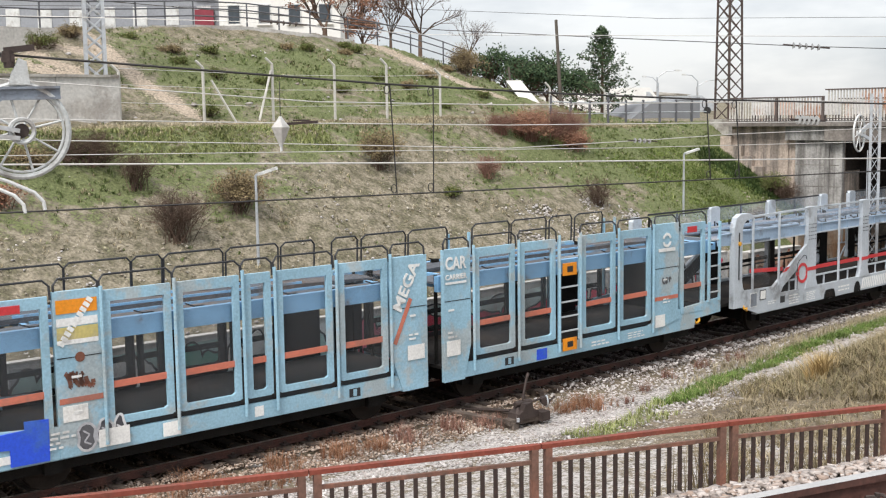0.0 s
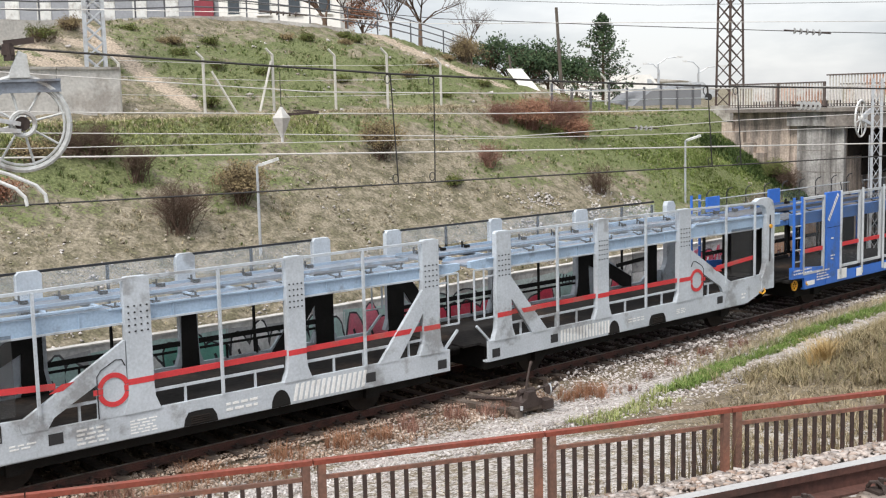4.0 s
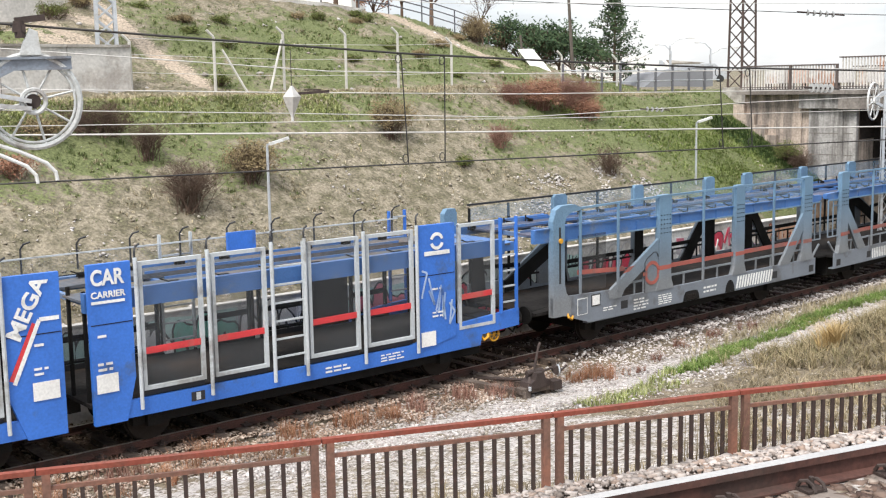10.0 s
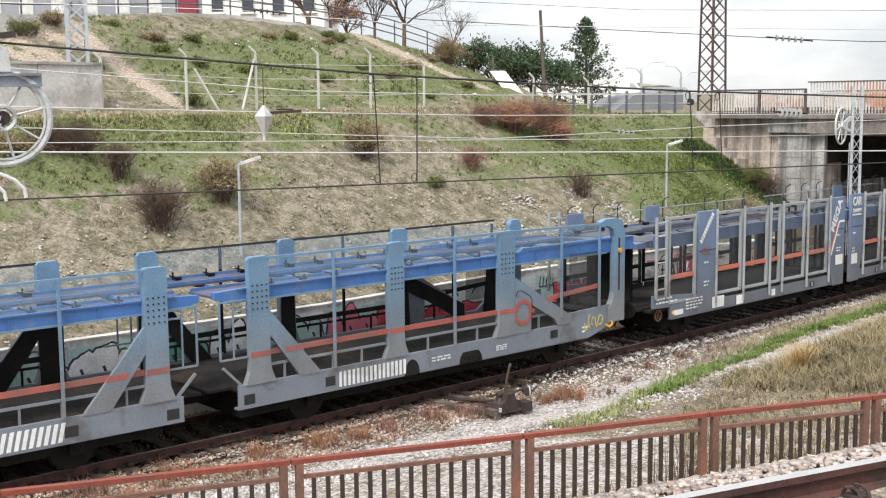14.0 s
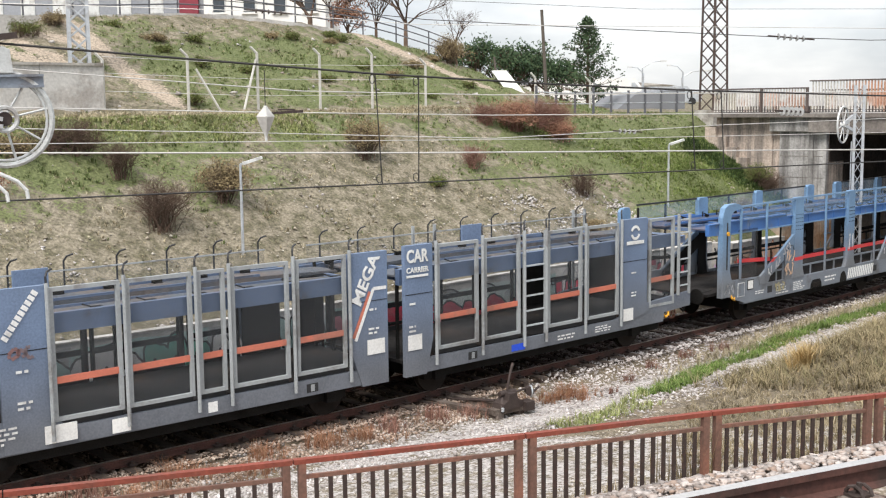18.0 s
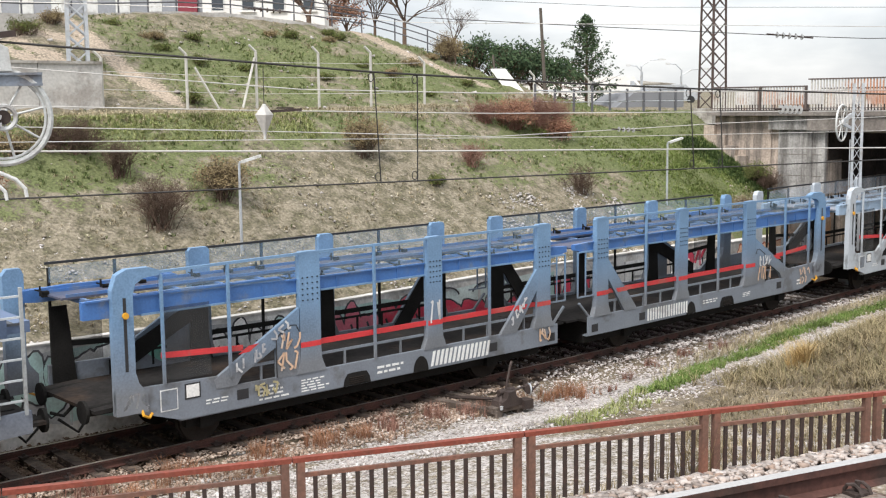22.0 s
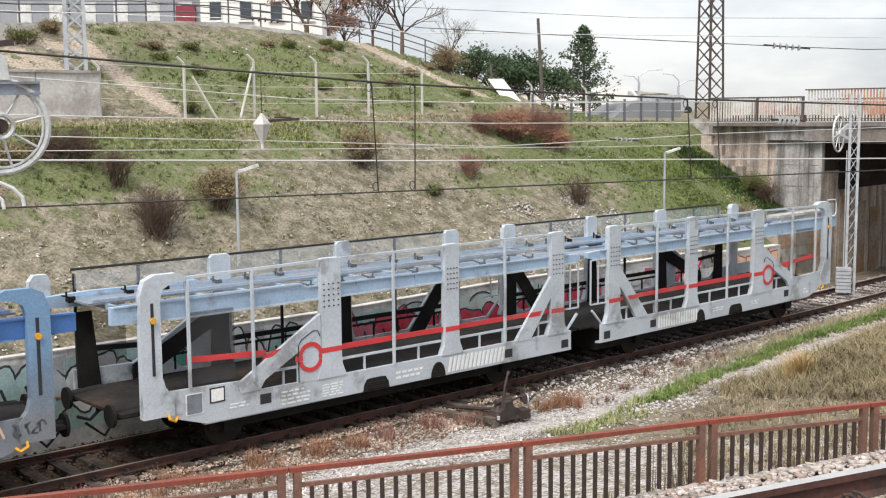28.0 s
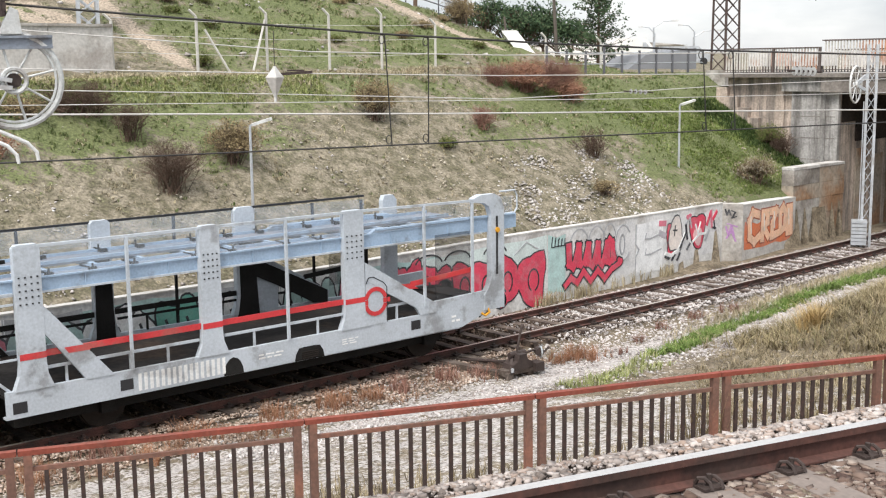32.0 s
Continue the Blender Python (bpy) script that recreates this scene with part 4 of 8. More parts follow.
for i in range(4):
    for j in range(5):
        s0, s1 = 19.8 + i * 0.98, 19.8 + (i + 1) * 0.98 - 0.012
        z0, z1 = -0.4 + j * 0.58, -0.4 + (j + 1) * 0.58 - 0.012
        sh = Shape()
        m0 = 2.72 + ((i * 3 + j * 5) % 4) * 0.006
        q = [at(s0, m0), at(s1, m0), at(s1, 3.22), at(s0, 3.22)]
        sh.add([(*p.xy, z) for z in (z0, z1) for p in q], [(0, 1, 2, 3), (4, 5, 6, 7), (0, 1, 5, 4), (1, 2, 6, 5), (2, 3, 7, 6), (3, 0, 4, 7)])
        part("concrete_panel", sh, CONCRETE if i < 2 and i * 5 + j not in (3, 8) else CONCRETE_STAIN, block)
sh = Shape()
q = [at(19.79, 2.71), at(23.7, 2.71), at(23.7, 3.23), at(19.79, 3.23)]
sh.add([(*p.xy, z) for z in (2.5, 2.6) for p in q], [(0, 1, 2, 3), (4, 5, 6, 7), (0, 1, 5, 4), (1, 2, 6, 5), (2, 3, 7, 6), (3, 0, 4, 7)])
part("coping", sh, CONCRETE_PALE, block)


def spray(name, c):
    return mat(name, c, 0.75, vary=0.18, scale=2.5, fine=20, bump=0.02, second=tuple(x * 0.75 + 0.08 for x in c), amount=0.35)


SP = dict(red=spray("red_spray", (0.64, 0.055, 0.10)), pink=spray("pink_spray", (0.62, 0.16, 0.22)), teal=spray("mint_spray", (0.42, 0.58, 0.55)), white=spray("white_wall_spray", (0.80, 0.80, 0.79)), grey=spray("grey_spray", (0.42, 0.42, 0.43)),
          orange=spray("orange_spray", (0.62, 0.17, 0.07)), peach=spray("peach_wall_spray", (0.80, 0.50, 0.33)), rustline=spray("rust_outline_spray", (0.30, 0.07, 0.03)), dark=spray("black_spray", (0.03, 0.03, 0.035)), mint=spray("pale_mint_spray", (0.60, 0.68, 0.65)), pale=spray("dirty_white_spray", (0.66, 0.65, 0.64)), cream=spray("cream_spray", (0.74, 0.66, 0.60)), pinkish=spray("light_pink_spray", (0.74, 0.45, 0.45)), lilac=spray("lilac_grey_spray", (0.46, 0.42, 0.45)), violet=spray("violet_spray", (0.38, 0.20, 0.40)), green=spray("green_spray", (0.16, 0.42, 0.34)))


def on_wall(s, z, mf, lift):
    return at(s, mf(s) - lift, z)


def blob(wall, mf, s, z, w, h, color, seed, lift=0.006, outline="dark", power=2.6):
    """A sprayed bubble form with a dark rim; it spells nothing."""
    rnd = random.Random(seed)
    n = 22
    ph = rnd.uniform(0, 6)
    wob = [1 + 0.16 * math.sin(3 * a * 6.283 / n + ph) + rnd.uniform(-0.05, 0.05) for a in range(n)]
    for k, (grow, col, lf) in enumerate(((0.05, outline, lift), (0.0, color, lift + 0.004))):
        if col is None:
            continue
        pts = []
        for i in range(n):
            a = i * 6.283 / n
            c, sn_ = math.cos(a), math.sin(a)
            r = (abs(c) ** power + abs(sn_) ** power) ** (-1 / power) * wob[i]
            pts.append((s + (w / 2 * r + grow) * c, z + (h / 2 * r + grow) * sn_))
        sh = Shape()
        ctr = on_wall(s, z, mf, lf)
        v = [ctr] + [on_wall(a, b, mf, lf) for a, b in pts]
        back = [on_wall(a, b, mf, 0.001) for a, b in pts]
        f = [(0, 1 + i, 1 + (i + 1) % n) for i in range(n)] + [(1 + i, 1 + n + i, 1 + n + (i + 1) % n, 1 + (i + 1) % n) for i in range(n)]
        sh.add(v + back, f)
        part("sprayed_shape", sh, SP[col], wall)


def stroke(wall, mf, pts, width, color, lift=0.014):
    sh = Shape()
    for a, b in zip(pts, pts[1:]):
        d = Vector((b[0] - a[0], b[1] - a[1])).normalized() * width / 2
        nrm = Vector((-d.y, d.x))
        c = [(a[0] - d.x + nrm.x, a[1] - d.y + nrm.y), (a[0] - d.x - nrm.x, a[1] - d.y - nrm.y), (b[0] + d.x - nrm.x, b[1] + d.y - nrm.y), (b[0] + d.x + nrm.x, b[1] + d.y + nrm.y)]
        sh.add([on_wall(p, q, mf, lift) for p, q in c] + [on_wall(p, q, mf, 0.001) for p, q in c], [(0, 1, 2, 3), (0, 4, 5, 1), (1, 5, 6, 2), (2, 6, 7, 3), (3, 7, 4, 0)])
    part("sprayed_stroke", sh, SP[color], wall)


def field(wall, mf, s0, s1, z0, z1, color, lift=0.003):
    sh = Shape()
    ss = steps((s0, s1, 0.5))
    rnd = random.Random(s0)
    lo = [z0 + rnd.uniform(-0.05, 0.12) for _ in ss]
    hi = [min(z1 + rnd.uniform(-0.15, 0.0), wall_top(s) - 0.12) for s in ss]
    for i in range(len(ss) - 1):
        sh.add([on_wall(ss[i], lo[i], mf, lift), on_wall(ss[i + 1], lo[i + 1], mf, lift), on_wall(ss[i + 1], hi[i + 1], mf, lift), on_wall(ss[i], hi[i], mf, lift)], [(0, 1, 2, 3)])
    part("sprayed_ground", sh, SP[color], wall)


def loop(wall, mf, cs, cz, w, h, width, color, a0=0.0, a1=6.2832, lift=0.014, n=14):
    stroke(wall, mf, [(cs + w / 2 * math.cos(a0 + (a1 - a0) * i / n), cz + h / 2 * math.sin(a0 + (a1 - a0) * i / n)) for i in range(n + 1)], width, color, lift)


def rimmed(wall, mf, pts, width, color, lift=0.008):
    """A fat painted stroke with a dark rim."""
    stroke(wall, mf, pts, width + 0.1, "dark", lift)
    stroke(wall, mf, pts, width, color, lift + 0.005)


field(WALL, wall_m, 5.55, 6.35, -0.1, 1.7, "teal", 0.003)
field(WALL, wall_m, 0.3, 5.5, 0.9, 1.7, "mint", 0.003)
# fat red letters by the train's end, cut by a curl
for k, (c, w, h, z) in enumerate(((4.85, 1.15, 1.5, 0.5), (3.75, 0.95, 1.35, 0.6), (2.9, 0.85, 1.3, 0.62), (2.1, 0.85, 1.2, 0.7), (1.3, 0.8, 1.1, 0.72), (0.6, 0.7, 1.0, 0.75))):
    blob(WALL, wall_m, c, z, w, h, "red", 70 + k, power=3.0)
    loop(WALL, wall_m, c + 0.05, z - 0.02, w * 0.4, h * 0.42, 0.05, "dark", -1.2, 4.2)
for c in (0.9, 1.9, 3.3):
    loop(WALL, wall_m, c, 1.42, 0.9, 0.5, 0.04, "dark", 0.2, 2.9)
stroke(WALL, wall_m, [(4.1, 1.3), (4.6, 1.6), (5.1, 1.35)], 0.03, "grey")
# quick black tag on the mint ground
for c in (5.75, 5.9, 6.05, 6.2):
    stroke(WALL, wall_m, [(c, 1.6 - 0.2 * (c - 5.75)), (c - 0.05, 1.32), (c + 0.1, 1.3), (c + 0.12, 1.5)], 0.028, "dark")
# grey outlined bubbles, then the red row in front of them
for c, w in ((7.0, 0.9), (7.85, 0.8), (8.5, 0.65)):
    loop(WALL, wall_m, c, 1.2, w, 1.0, 0.045, "grey", 0.0, 3.1416, 0.005)
bows = []
for k in range(5):
    c = 6.5 + k * 0.47
    bows += [(c, 1.22 - 0.03 * k), (c + 0.03, 0.72 - 0.03 * k), (c + 0.2, 0.62 - 0.03 * k), (c + 0.32, 0.75 - 0.03 * k)]
rimmed(WALL, wall_m, bows + [(8.62, 1.1), (8.5, 1.2)], 0.24, "red")
rimmed(WALL, wall_m, [(6.35, 0.12), (6.6, 0.3), (6.9, 0.12), (7.2, 0.42), (7.55, 0.08), (7.9, 0.36), (8.25, 0.06), (8.6, 0.3), (8.95, 0.42)], 0.17, "red", 0.016)
blob(WALL, wall_m, 9.02, 0.48, 0.24, 0.26, "red", 3, lift=0.02)
# grey curl and a tall white letter shape
field(WALL, wall_m, 8.75, 9.85, 0.0, 1.66, "pale", 0.003)
loop(WALL, wall_m, 9.2, 1.05, 0.8, 1.1, 0.05, "grey", 0.6, 5.6)
loop(WALL, wall_m, 9.15, 1.0, 0.25, 0.6, 0.06, "grey")
field(WALL, wall_m, 9.9, 11.4, -0.1, 1.62, "white", 0.006)
for z in (1.12, 0.62):
    stroke(WALL, wall_m, [(10.45, z + 0.06), (10.4, z - 0.1), (10.7, z - 0.12), (11.3, z - 0.02)], 0.05, "grey", 0.014)
stroke(WALL, wall_m, [(9.9, 1.5), (9.88, 0.9), (10.05, 0.72), (9.88, 0.5), (9.86, -0.1)], 0.05, "grey", 0.014)
field(WALL, wall_m, 11.4, 14.7, 0.0, 1.6, "pale", 0.003)
stroke(WALL, wall_m, [(11.25, 1.42), (11.5, 1.4)], 0.18, "pink", 0.01)
stroke(WALL, wall_m, [(11.25, 1.1), (11.5, 1.0)], 0.2, "lilac", 0.01)
# round white and red face shapes with black strokes
blob(WALL, wall_m, 11.9, 0.85, 0.5, 1.0, "red", 100, lift=0.006)
blob(WALL, wall_m, 12.15, 0.95, 0.75, 1.1, "cream", 101, lift=0.014)
stroke(WALL, wall_m, [(12.0, 1.12), (12.2, 1.1)], 0.05, "dark", 0.026)
stroke(WALL, wall_m, [(12.1, 1.25), (12.06, 0.95)], 0.05, "dark", 0.026)
stroke(WALL, wall_m, [(11.6, 0.4), (11.9, 0.3), (12.3, 0.42), (12.7, 0.9)], 0.12, "white", 0.024)
for q in (((11.55, 0.3), (11.75, 0.22)), ((11.95, 0.16), (12.1, 0.3)), ((12.25, 0.12), (12.4, 0.3)), ((12.4, 0.5), (12.75, 0.95)), ((12.75, 1.2), (12.85, 0.75)), ((12.85, 0.4), (13.0, 0.55))):
    stroke(WALL, wall_m, q, 0.07, "dark", 0.03)
stroke(WALL, wall_m, [(12.75, 1.25), (13.0, 1.4), (13.1, 1.1)], 0.07, "grey", 0.02)
blob(WALL, wall_m, 13.5, 0.95, 0.9, 1.1, "red", 103, lift=0.008)
blob(WALL, wall_m, 13.5, 0.75, 0.5, 0.55, "pinkish", 104, lift=0.018, outline=None)
stroke(WALL, wall_m, [(13.2, 0.62), (13.6, 0.82), (14.0, 0.8)], 0.08, "white", 0.028)
stroke(WALL, wall_m, [(13.35, 1.15), (13.5, 0.85), (13.65, 1.2)], 0.07, "white", 0.028)
blob(WALL, wall_m, 12.95, 1.45, 0.3, 0.22, "pink", 105, lift=0.01, outline=None)
for q, c in ((((14.1, 1.1), (14.3, 1.45)), "red"), (((14.4, 1.0), (14.35, 1.5)), "pink"), (((14.5, 1.25), (14.7, 1.45)), "red"), (((14.45, 0.95), (14.65, 0.9)), "dark"), (((14.55, 1.15), (14.6, 0.9)), "dark"), (((14.0, 0.6), (14.2, 0.85)), "grey")):
    stroke(WALL, wall_m, q, 0.12 if c != "dark" else 0.07, c, 0.016)
m3 = lambda c: 2.72 - (c - 15.1) * 1.155
for k, pts in enumerate(([(15.16, 1.5), (15.2, 1.3), (15.24, 1.48), (15.28, 1.3)], [(15.3, 1.45), (15.38, 1.4), (15.31, 1.2), (15.4, 1.25)])):
    stroke(PIER, m3, pts, 0.035, "dark", 0.01)
for pts in ([(15.18, 0.9), (15.24, 0.6), (15.3, 0.95), (15.36, 0.6)], [(15.2, 0.5), (15.3, 0.75), (15.4, 0.4)], [(15.22, 1.0), (15.42, 0.9)]):
    stroke(PIER, m3, pts, 0.04, "violet", 0.01)
# farther along, behind the train
k = 0
for s, c, bg in ((0.4, "red", "teal"), (-1.2, "pink", "teal"), (-2.8, "teal", "white"), (-4.4, "white", "grey"), (-6.0, "green", "teal"), (-7.6, "white", "teal"), (-9.2, "teal", "grey"), (-10.8, "pink", "white"), (-12.4, "white", "grey")):
    field(WALL, wall_m, s - 0.85, s + 0.8, 0.0, 1.7, bg, 0.002)
    for j in range(3):
        k += 1
        blob(WALL, wall_m, s - 0.5 + j * 0.5, 0.85 + 0.1 * (k % 3), 0.55, 1.0 + 0.1 * (k % 2), c, 200 + k)
        stroke(WALL, wall_m, [(s - 0.55 + j * 0.5, 1.1), (s - 0.42 + j * 0.5, 0.75)], 0.06, "dark")
m2 = lambda s: 2.24 + 0.09 * (s - 15.55)
field(WALL2, m2, 15.75, 19.6, 0.0, 1.0, "orange", 0.003)
stroke(WALL2, m2, [(15.9, 0.9), (15.95, 0.2)], 0.25, "orange", 0.004)
for pts in ([(16.75, 1.2), (16.35, 1.3), (16.1, 1.0), (16.15, 0.45), (16.5, 0.25), (16.85, 0.4)], [(17.1, 0.3), (17.15, 1.2), (17.5, 1.2), (17.5, 0.85), (17.15, 0.75), (17.55, 0.35)], [(17.8, 1.2), (18.2, 1.2), (17.9, 0.75), (17.85, 0.3), (18.3, 0.35)], [(18.55, 0.4), (18.5, 1.1), (18.75, 1.25), (18.95, 1.05), (18.9, 0.5), (18.6, 0.4)], [(19.15, 0.3), (19.15, 1.2), (19.4, 1.2), (19.45, 0.3)]):
    stroke(WALL2, m2, pts, 0.36, "rustline", 0.008)
    stroke(WALL2, m2, pts, 0.27, "peach", 0.014)
for c in (16.2, 17.2, 18.0, 19.2):
    stroke(WALL2, m2, [(c, 1.15), (c + 0.05, 0.6)], 0.06, "cream", 0.02)
# spoil heap at the wall's foot
u = thing("rubble_heap", "low heap of pale earth and rubble at the wall", "rubble")
c = at(13.2, 2.15, -0.32)
u.location = c
v, f = [], []
for i in range(9):
    for j in range(7):
        a, b = -1.2 + 2.4 * i / 8, -0.45 + 0.9 * j / 6
        q = Vector((*(U * a + V * b), 0))
        v.append((q.x, q.y, 0.32 * max(0, 1 - (a / 1.25) ** 2) * max(0, 1 - (b / 0.5) ** 2) + 0.05 * noise.noise((a * 3, b * 3, 0))))
f = [(i * 7 + j, (i + 1) * 7 + j, (i + 1) * 7 + j + 1, i * 7 + j + 1) for i in range(8) for j in range(6)]
sh = Shape()
sh.add(v, f)
part("mound", sh, FIELD, u, smooth=True)
blades("wall_weeds", [tuple(at(s, wall_m(s) - 0.18 + 0.1 * RNG.random(), -0.3)) for s in np.concatenate([RNG.uniform(4.8, 12, 40), RNG.normal(5.4, 0.2, 20), RNG.normal(7.0, 0.25, 16), RNG.normal(11.5, 0.25, 12)])], 0.36, 0.008, 7, 0.6, GRASS_DRY, "dry weeds along the wall's foot")

# ---------------------------------------------------------------- bridge
def slab(sh, s0, s1, m0, m1, z0, z1, slot=0):
    q = [at(s0, m0), at(s1, m0), at(s1, m1), at(s0, m1)]
    return sh.add([(*p.xy, z) for z in (z0, z1) for p in q], [(0, 1, 2, 3), (4, 5, 6, 7), (0, 1, 5, 4), (1, 2, 6, 5), (2, 3, 7, 6), (3, 0, 4, 7)], slot)


def streaked(name, c, c2, cut):
    """Cast concrete with run-off streaks that hang down its face."""
    m = mat(name, c, 0.9, vary=0.3, scale=1.5, fine=12, bump=0.3, second=c2, amount=cut, edge=0.14)
    for n in m.node_tree.nodes:
        if n.type == "MAPPING":
            n.inputs["Scale"].default_value = (2.2, 2.2, 0.22)
    return m


STREAK_GREY = streaked("streaked_grey_concrete", (0.36, 0.345, 0.325), (0.13, 0.12, 0.11), 0.42)
STREAK_BROWN = streaked("streaked_brown_concrete", (0.50, 0.405, 0.33), (0.17, 0.145, 0.125), 0.46)
CONCRETE_DARK = mat("sooty_concrete", (0.145, 0.125, 0.11), 0.9, vary=0.35, scale=1.0, fine=10, bump=0.3, second=(0.24, 0.215, 0.19), amount=0.35, edge=0.12)
CONCRETE_SHADE = mat("shade_black_concrete", (0.035, 0.028, 0.024), 0.95, spec=0.1, vary=0.4, scale=1.2, fine=9, bump=0.2, second=(0.07, 0.05, 0.04), amount=0.3, edge=0.14)
bridge = thing("road_bridge", "weathered concrete road bridge over the railway, railings on top", "bridge")
part("abutment", slab(Shape(), 23.75, 33, 3.0, 8.0, -0.4, 5.3), STREAK_BROWN, bridge, "stained concrete abutment")
part("abutment", slab(Shape(), 23.75, 33, -14, -8.5, -0.4, 5.3), CONCRETE, bridge, "stained concrete abutment")
part("pier_face", slab(Shape(), 23.62, 23.75, 3.0, 5.03, -0.4, 5.3), STREAK_GREY, bridge, "grey pier with dark water streaks")
part("pier_face", slab(Shape(), 23.69, 23.75, 5.4, 8.0, -0.4, 5.86), STREAK_BROWN, bridge, "brown stained wall beside the pier")
part("pier_rib", slab(Shape(), 23.56, 23.62, 3.55, 3.75, -0.4, 5.28), STREAK_GREY, bridge)
part("pier_rib", slab(Shape(), 23.56, 23.62, 3.0, 3.12, -0.4, 5.28), STREAK_GREY, bridge)
for k in range(5):
    part("formwork_line", slab(Shape(), 23.612, 23.62, 3.0, 5.0, 0.9 + k * 0.85, 0.925 + k * 0.85), CONCRETE_DARK, bridge)
for k in range(5):
    part("stain", slab(Shape(), 25.2 + k * 1.4, 26.2 + k * 1.4, 2.985, 3.0, -0.3, 3.0 - 0.3 * (k % 3)), CONCRETE_STAIN, bridge)
# thin near-black slabs put the deck's shade onto the abutment's top
part("soffit_shade", slab(Shape(), 23.8, 32.8, 2.97, 2.985, 4.1, 5.28), CONCRETE_SHADE, bridge, "near-black layer for the shade under the deck")
part("soffit_shade", slab(Shape(), 25.0, 32.8, 2.955, 2.97, 3.3, 5.28), CONCRETE_SHADE, bridge, "near-black layer for the shade under the deck")
# wing wall that steps down the slope
for k in range(4):
    part("wing_wall", slab(Shape(), 23.45, 23.68, 6.4 + k * 0.5, 6.9 + k * 0.5, -0.3, 4.2 + k * 0.42), STREAK_BROWN, bridge, "brown stained stepped wing wall")
part("deck", slab(Shape(), 23.2, 33.4, -14, 8.1, 5.86, 6.06), CONCRETE_DARK, bridge, "concrete bridge deck with worn edge")
part("edge_beam", slab(Shape(), 23.3, 23.75, -14, 3.64, 5.28, 5.86), CONCRETE_DARK, bridge, "dark brown-grey edge beam")
part("bearing_beam", slab(Shape(), 23.45, 23.75, 3.64, 5.4, 5.3, 5.86), STREAK_GREY, bridge)
part("edge_beam", slab(Shape(), 32.9, 33.2, -14, 8.0, 5.28, 5.86), CONCRETE_DARK, bridge)
for k in range(4):
    part("girder", slab(Shape(), 25.2 + k * 2.0, 25.6 + k * 2.0, -8.5, 3.0, 5.15, 5.86), CONCRETE_STAIN, bridge)
part("roadway", slab(Shape(), 24.0, 32.6, -14, 8.1, 6.06, 6.12), mat("asphalt", (0.06, 0.06, 0.06), 0.9, vary=0.3, scale=1), bridge)
BAL_WHITE = mat("flaking_white_railing", (0.55, 0.52, 0.48), 0.7, vary=0.3, scale=0.7, fine=12, second=(0.40, 0.20, 0.12), amount=0.3, edge=0.06)
BAL_PALE = mat("dull_white_plastic", (0.62, 0.60, 0.58), 0.6, vary=0.15)
BAL_DARK = mat("dark_railing", (0.10, 0.075, 0.065), 0.7, vary=0.3, scale=1)
for s in (23.35, 33.2):
    for m0, m1, h in ((3.7, 8.0, 0.98), (-13.8, 3.65, 1.25)):
        rl = part("railing", slab(Shape(), s - 0.04, s + 0.04, m0, m1, 6.06 + h - 0.05, 6.06 + h), BAL_DARK, bridge, "steel railing with flaking white bars")
        part("foot_rail", slab(Shape(), s - 0.025, s + 0.025, m0, m1, 6.14, 6.17), BAL_DARK, rl)
        rest = Shape()
        n = int((m1 - m0) / 0.125)
        for k in range(n):
            m = m0 + (k + 0.5) * 0.125
            one = slab(Shape(), s - 0.022, s + 0.022, m - 0.025, m + 0.025, 6.08, 6.06 + h - 0.05)
            if s < 30 and m > -2.5:
                part("railing_bar", one, BAL_WHITE, rl)
            else:
                rest.add(one.v, one.f)
        if rest.v:
            part("railing_infill", rest, BAL_WHITE, rl, kind="stuff")
        for k in range(int((m1 - m0) / 2.0)):
            m = m0 + 0.05 + k * 2.0
            part("rail_post", slab(Shape(), s - 0.05, s + 0.05, m - 0.045, m + 0.045, 6.06, 6.06 + h - 0.05), BAL_DARK, rl)
BARRIER_RED = mat("faded_orange_plastic", (0.54, 0.36, 0.29), 0.6, vary=0.2, second=(0.57, 0.41, 0.34), amount=0.4)
for k, m in enumerate((6.9, 5.9, 4.9, 3.9, 2.4, 1.2, 0.0, -1.2, -2.4)):
    w = thing("road_barrier", "faded orange plastic road barrier on the bridge" if k in (1, 5) else "white plastic road barrier on the bridge", "road barrier", "barriers along the bridge")
    part("panel", slab(Shape(), 24.1, 24.3, m - 0.45, m + 0.45, 6.3, 6.85), BARRIER_RED if k in (1, 5) else BAL_PALE, w)
    for d in (-0.3, 0.3):
        part("foot", slab(Shape(), 24.0, 24.4, m + d - 0.06, m + d + 0.06, 6.12, 6.3), BAL_DARK, w)

# ---------------------------------------------------------------- posts and lamps on the slope
def bent_post(s, m, h, label, r=0.05, lean=0.0, arm=True):
    p = Vector(drop(s, m))
    u = thing("fence_post", label, "fence post", "fence posts on the bank")
    u.location = p
    x = Vector((*(-U * 0.22), 0))
    pts = [(0, 0, -0.2), (lean * 0.5, 0, h * 0.5), (lean, 0, h)]
    part("shaft", Shape().tube(pts, r, 6), POST_PALE, u)
    if arm:
        part("arm", Shape().tube([(lean, 0, h), (lean - 0.2, -0.1, h + 0.22)], r * 0.85, 6), POST_PALE, u)
    return u


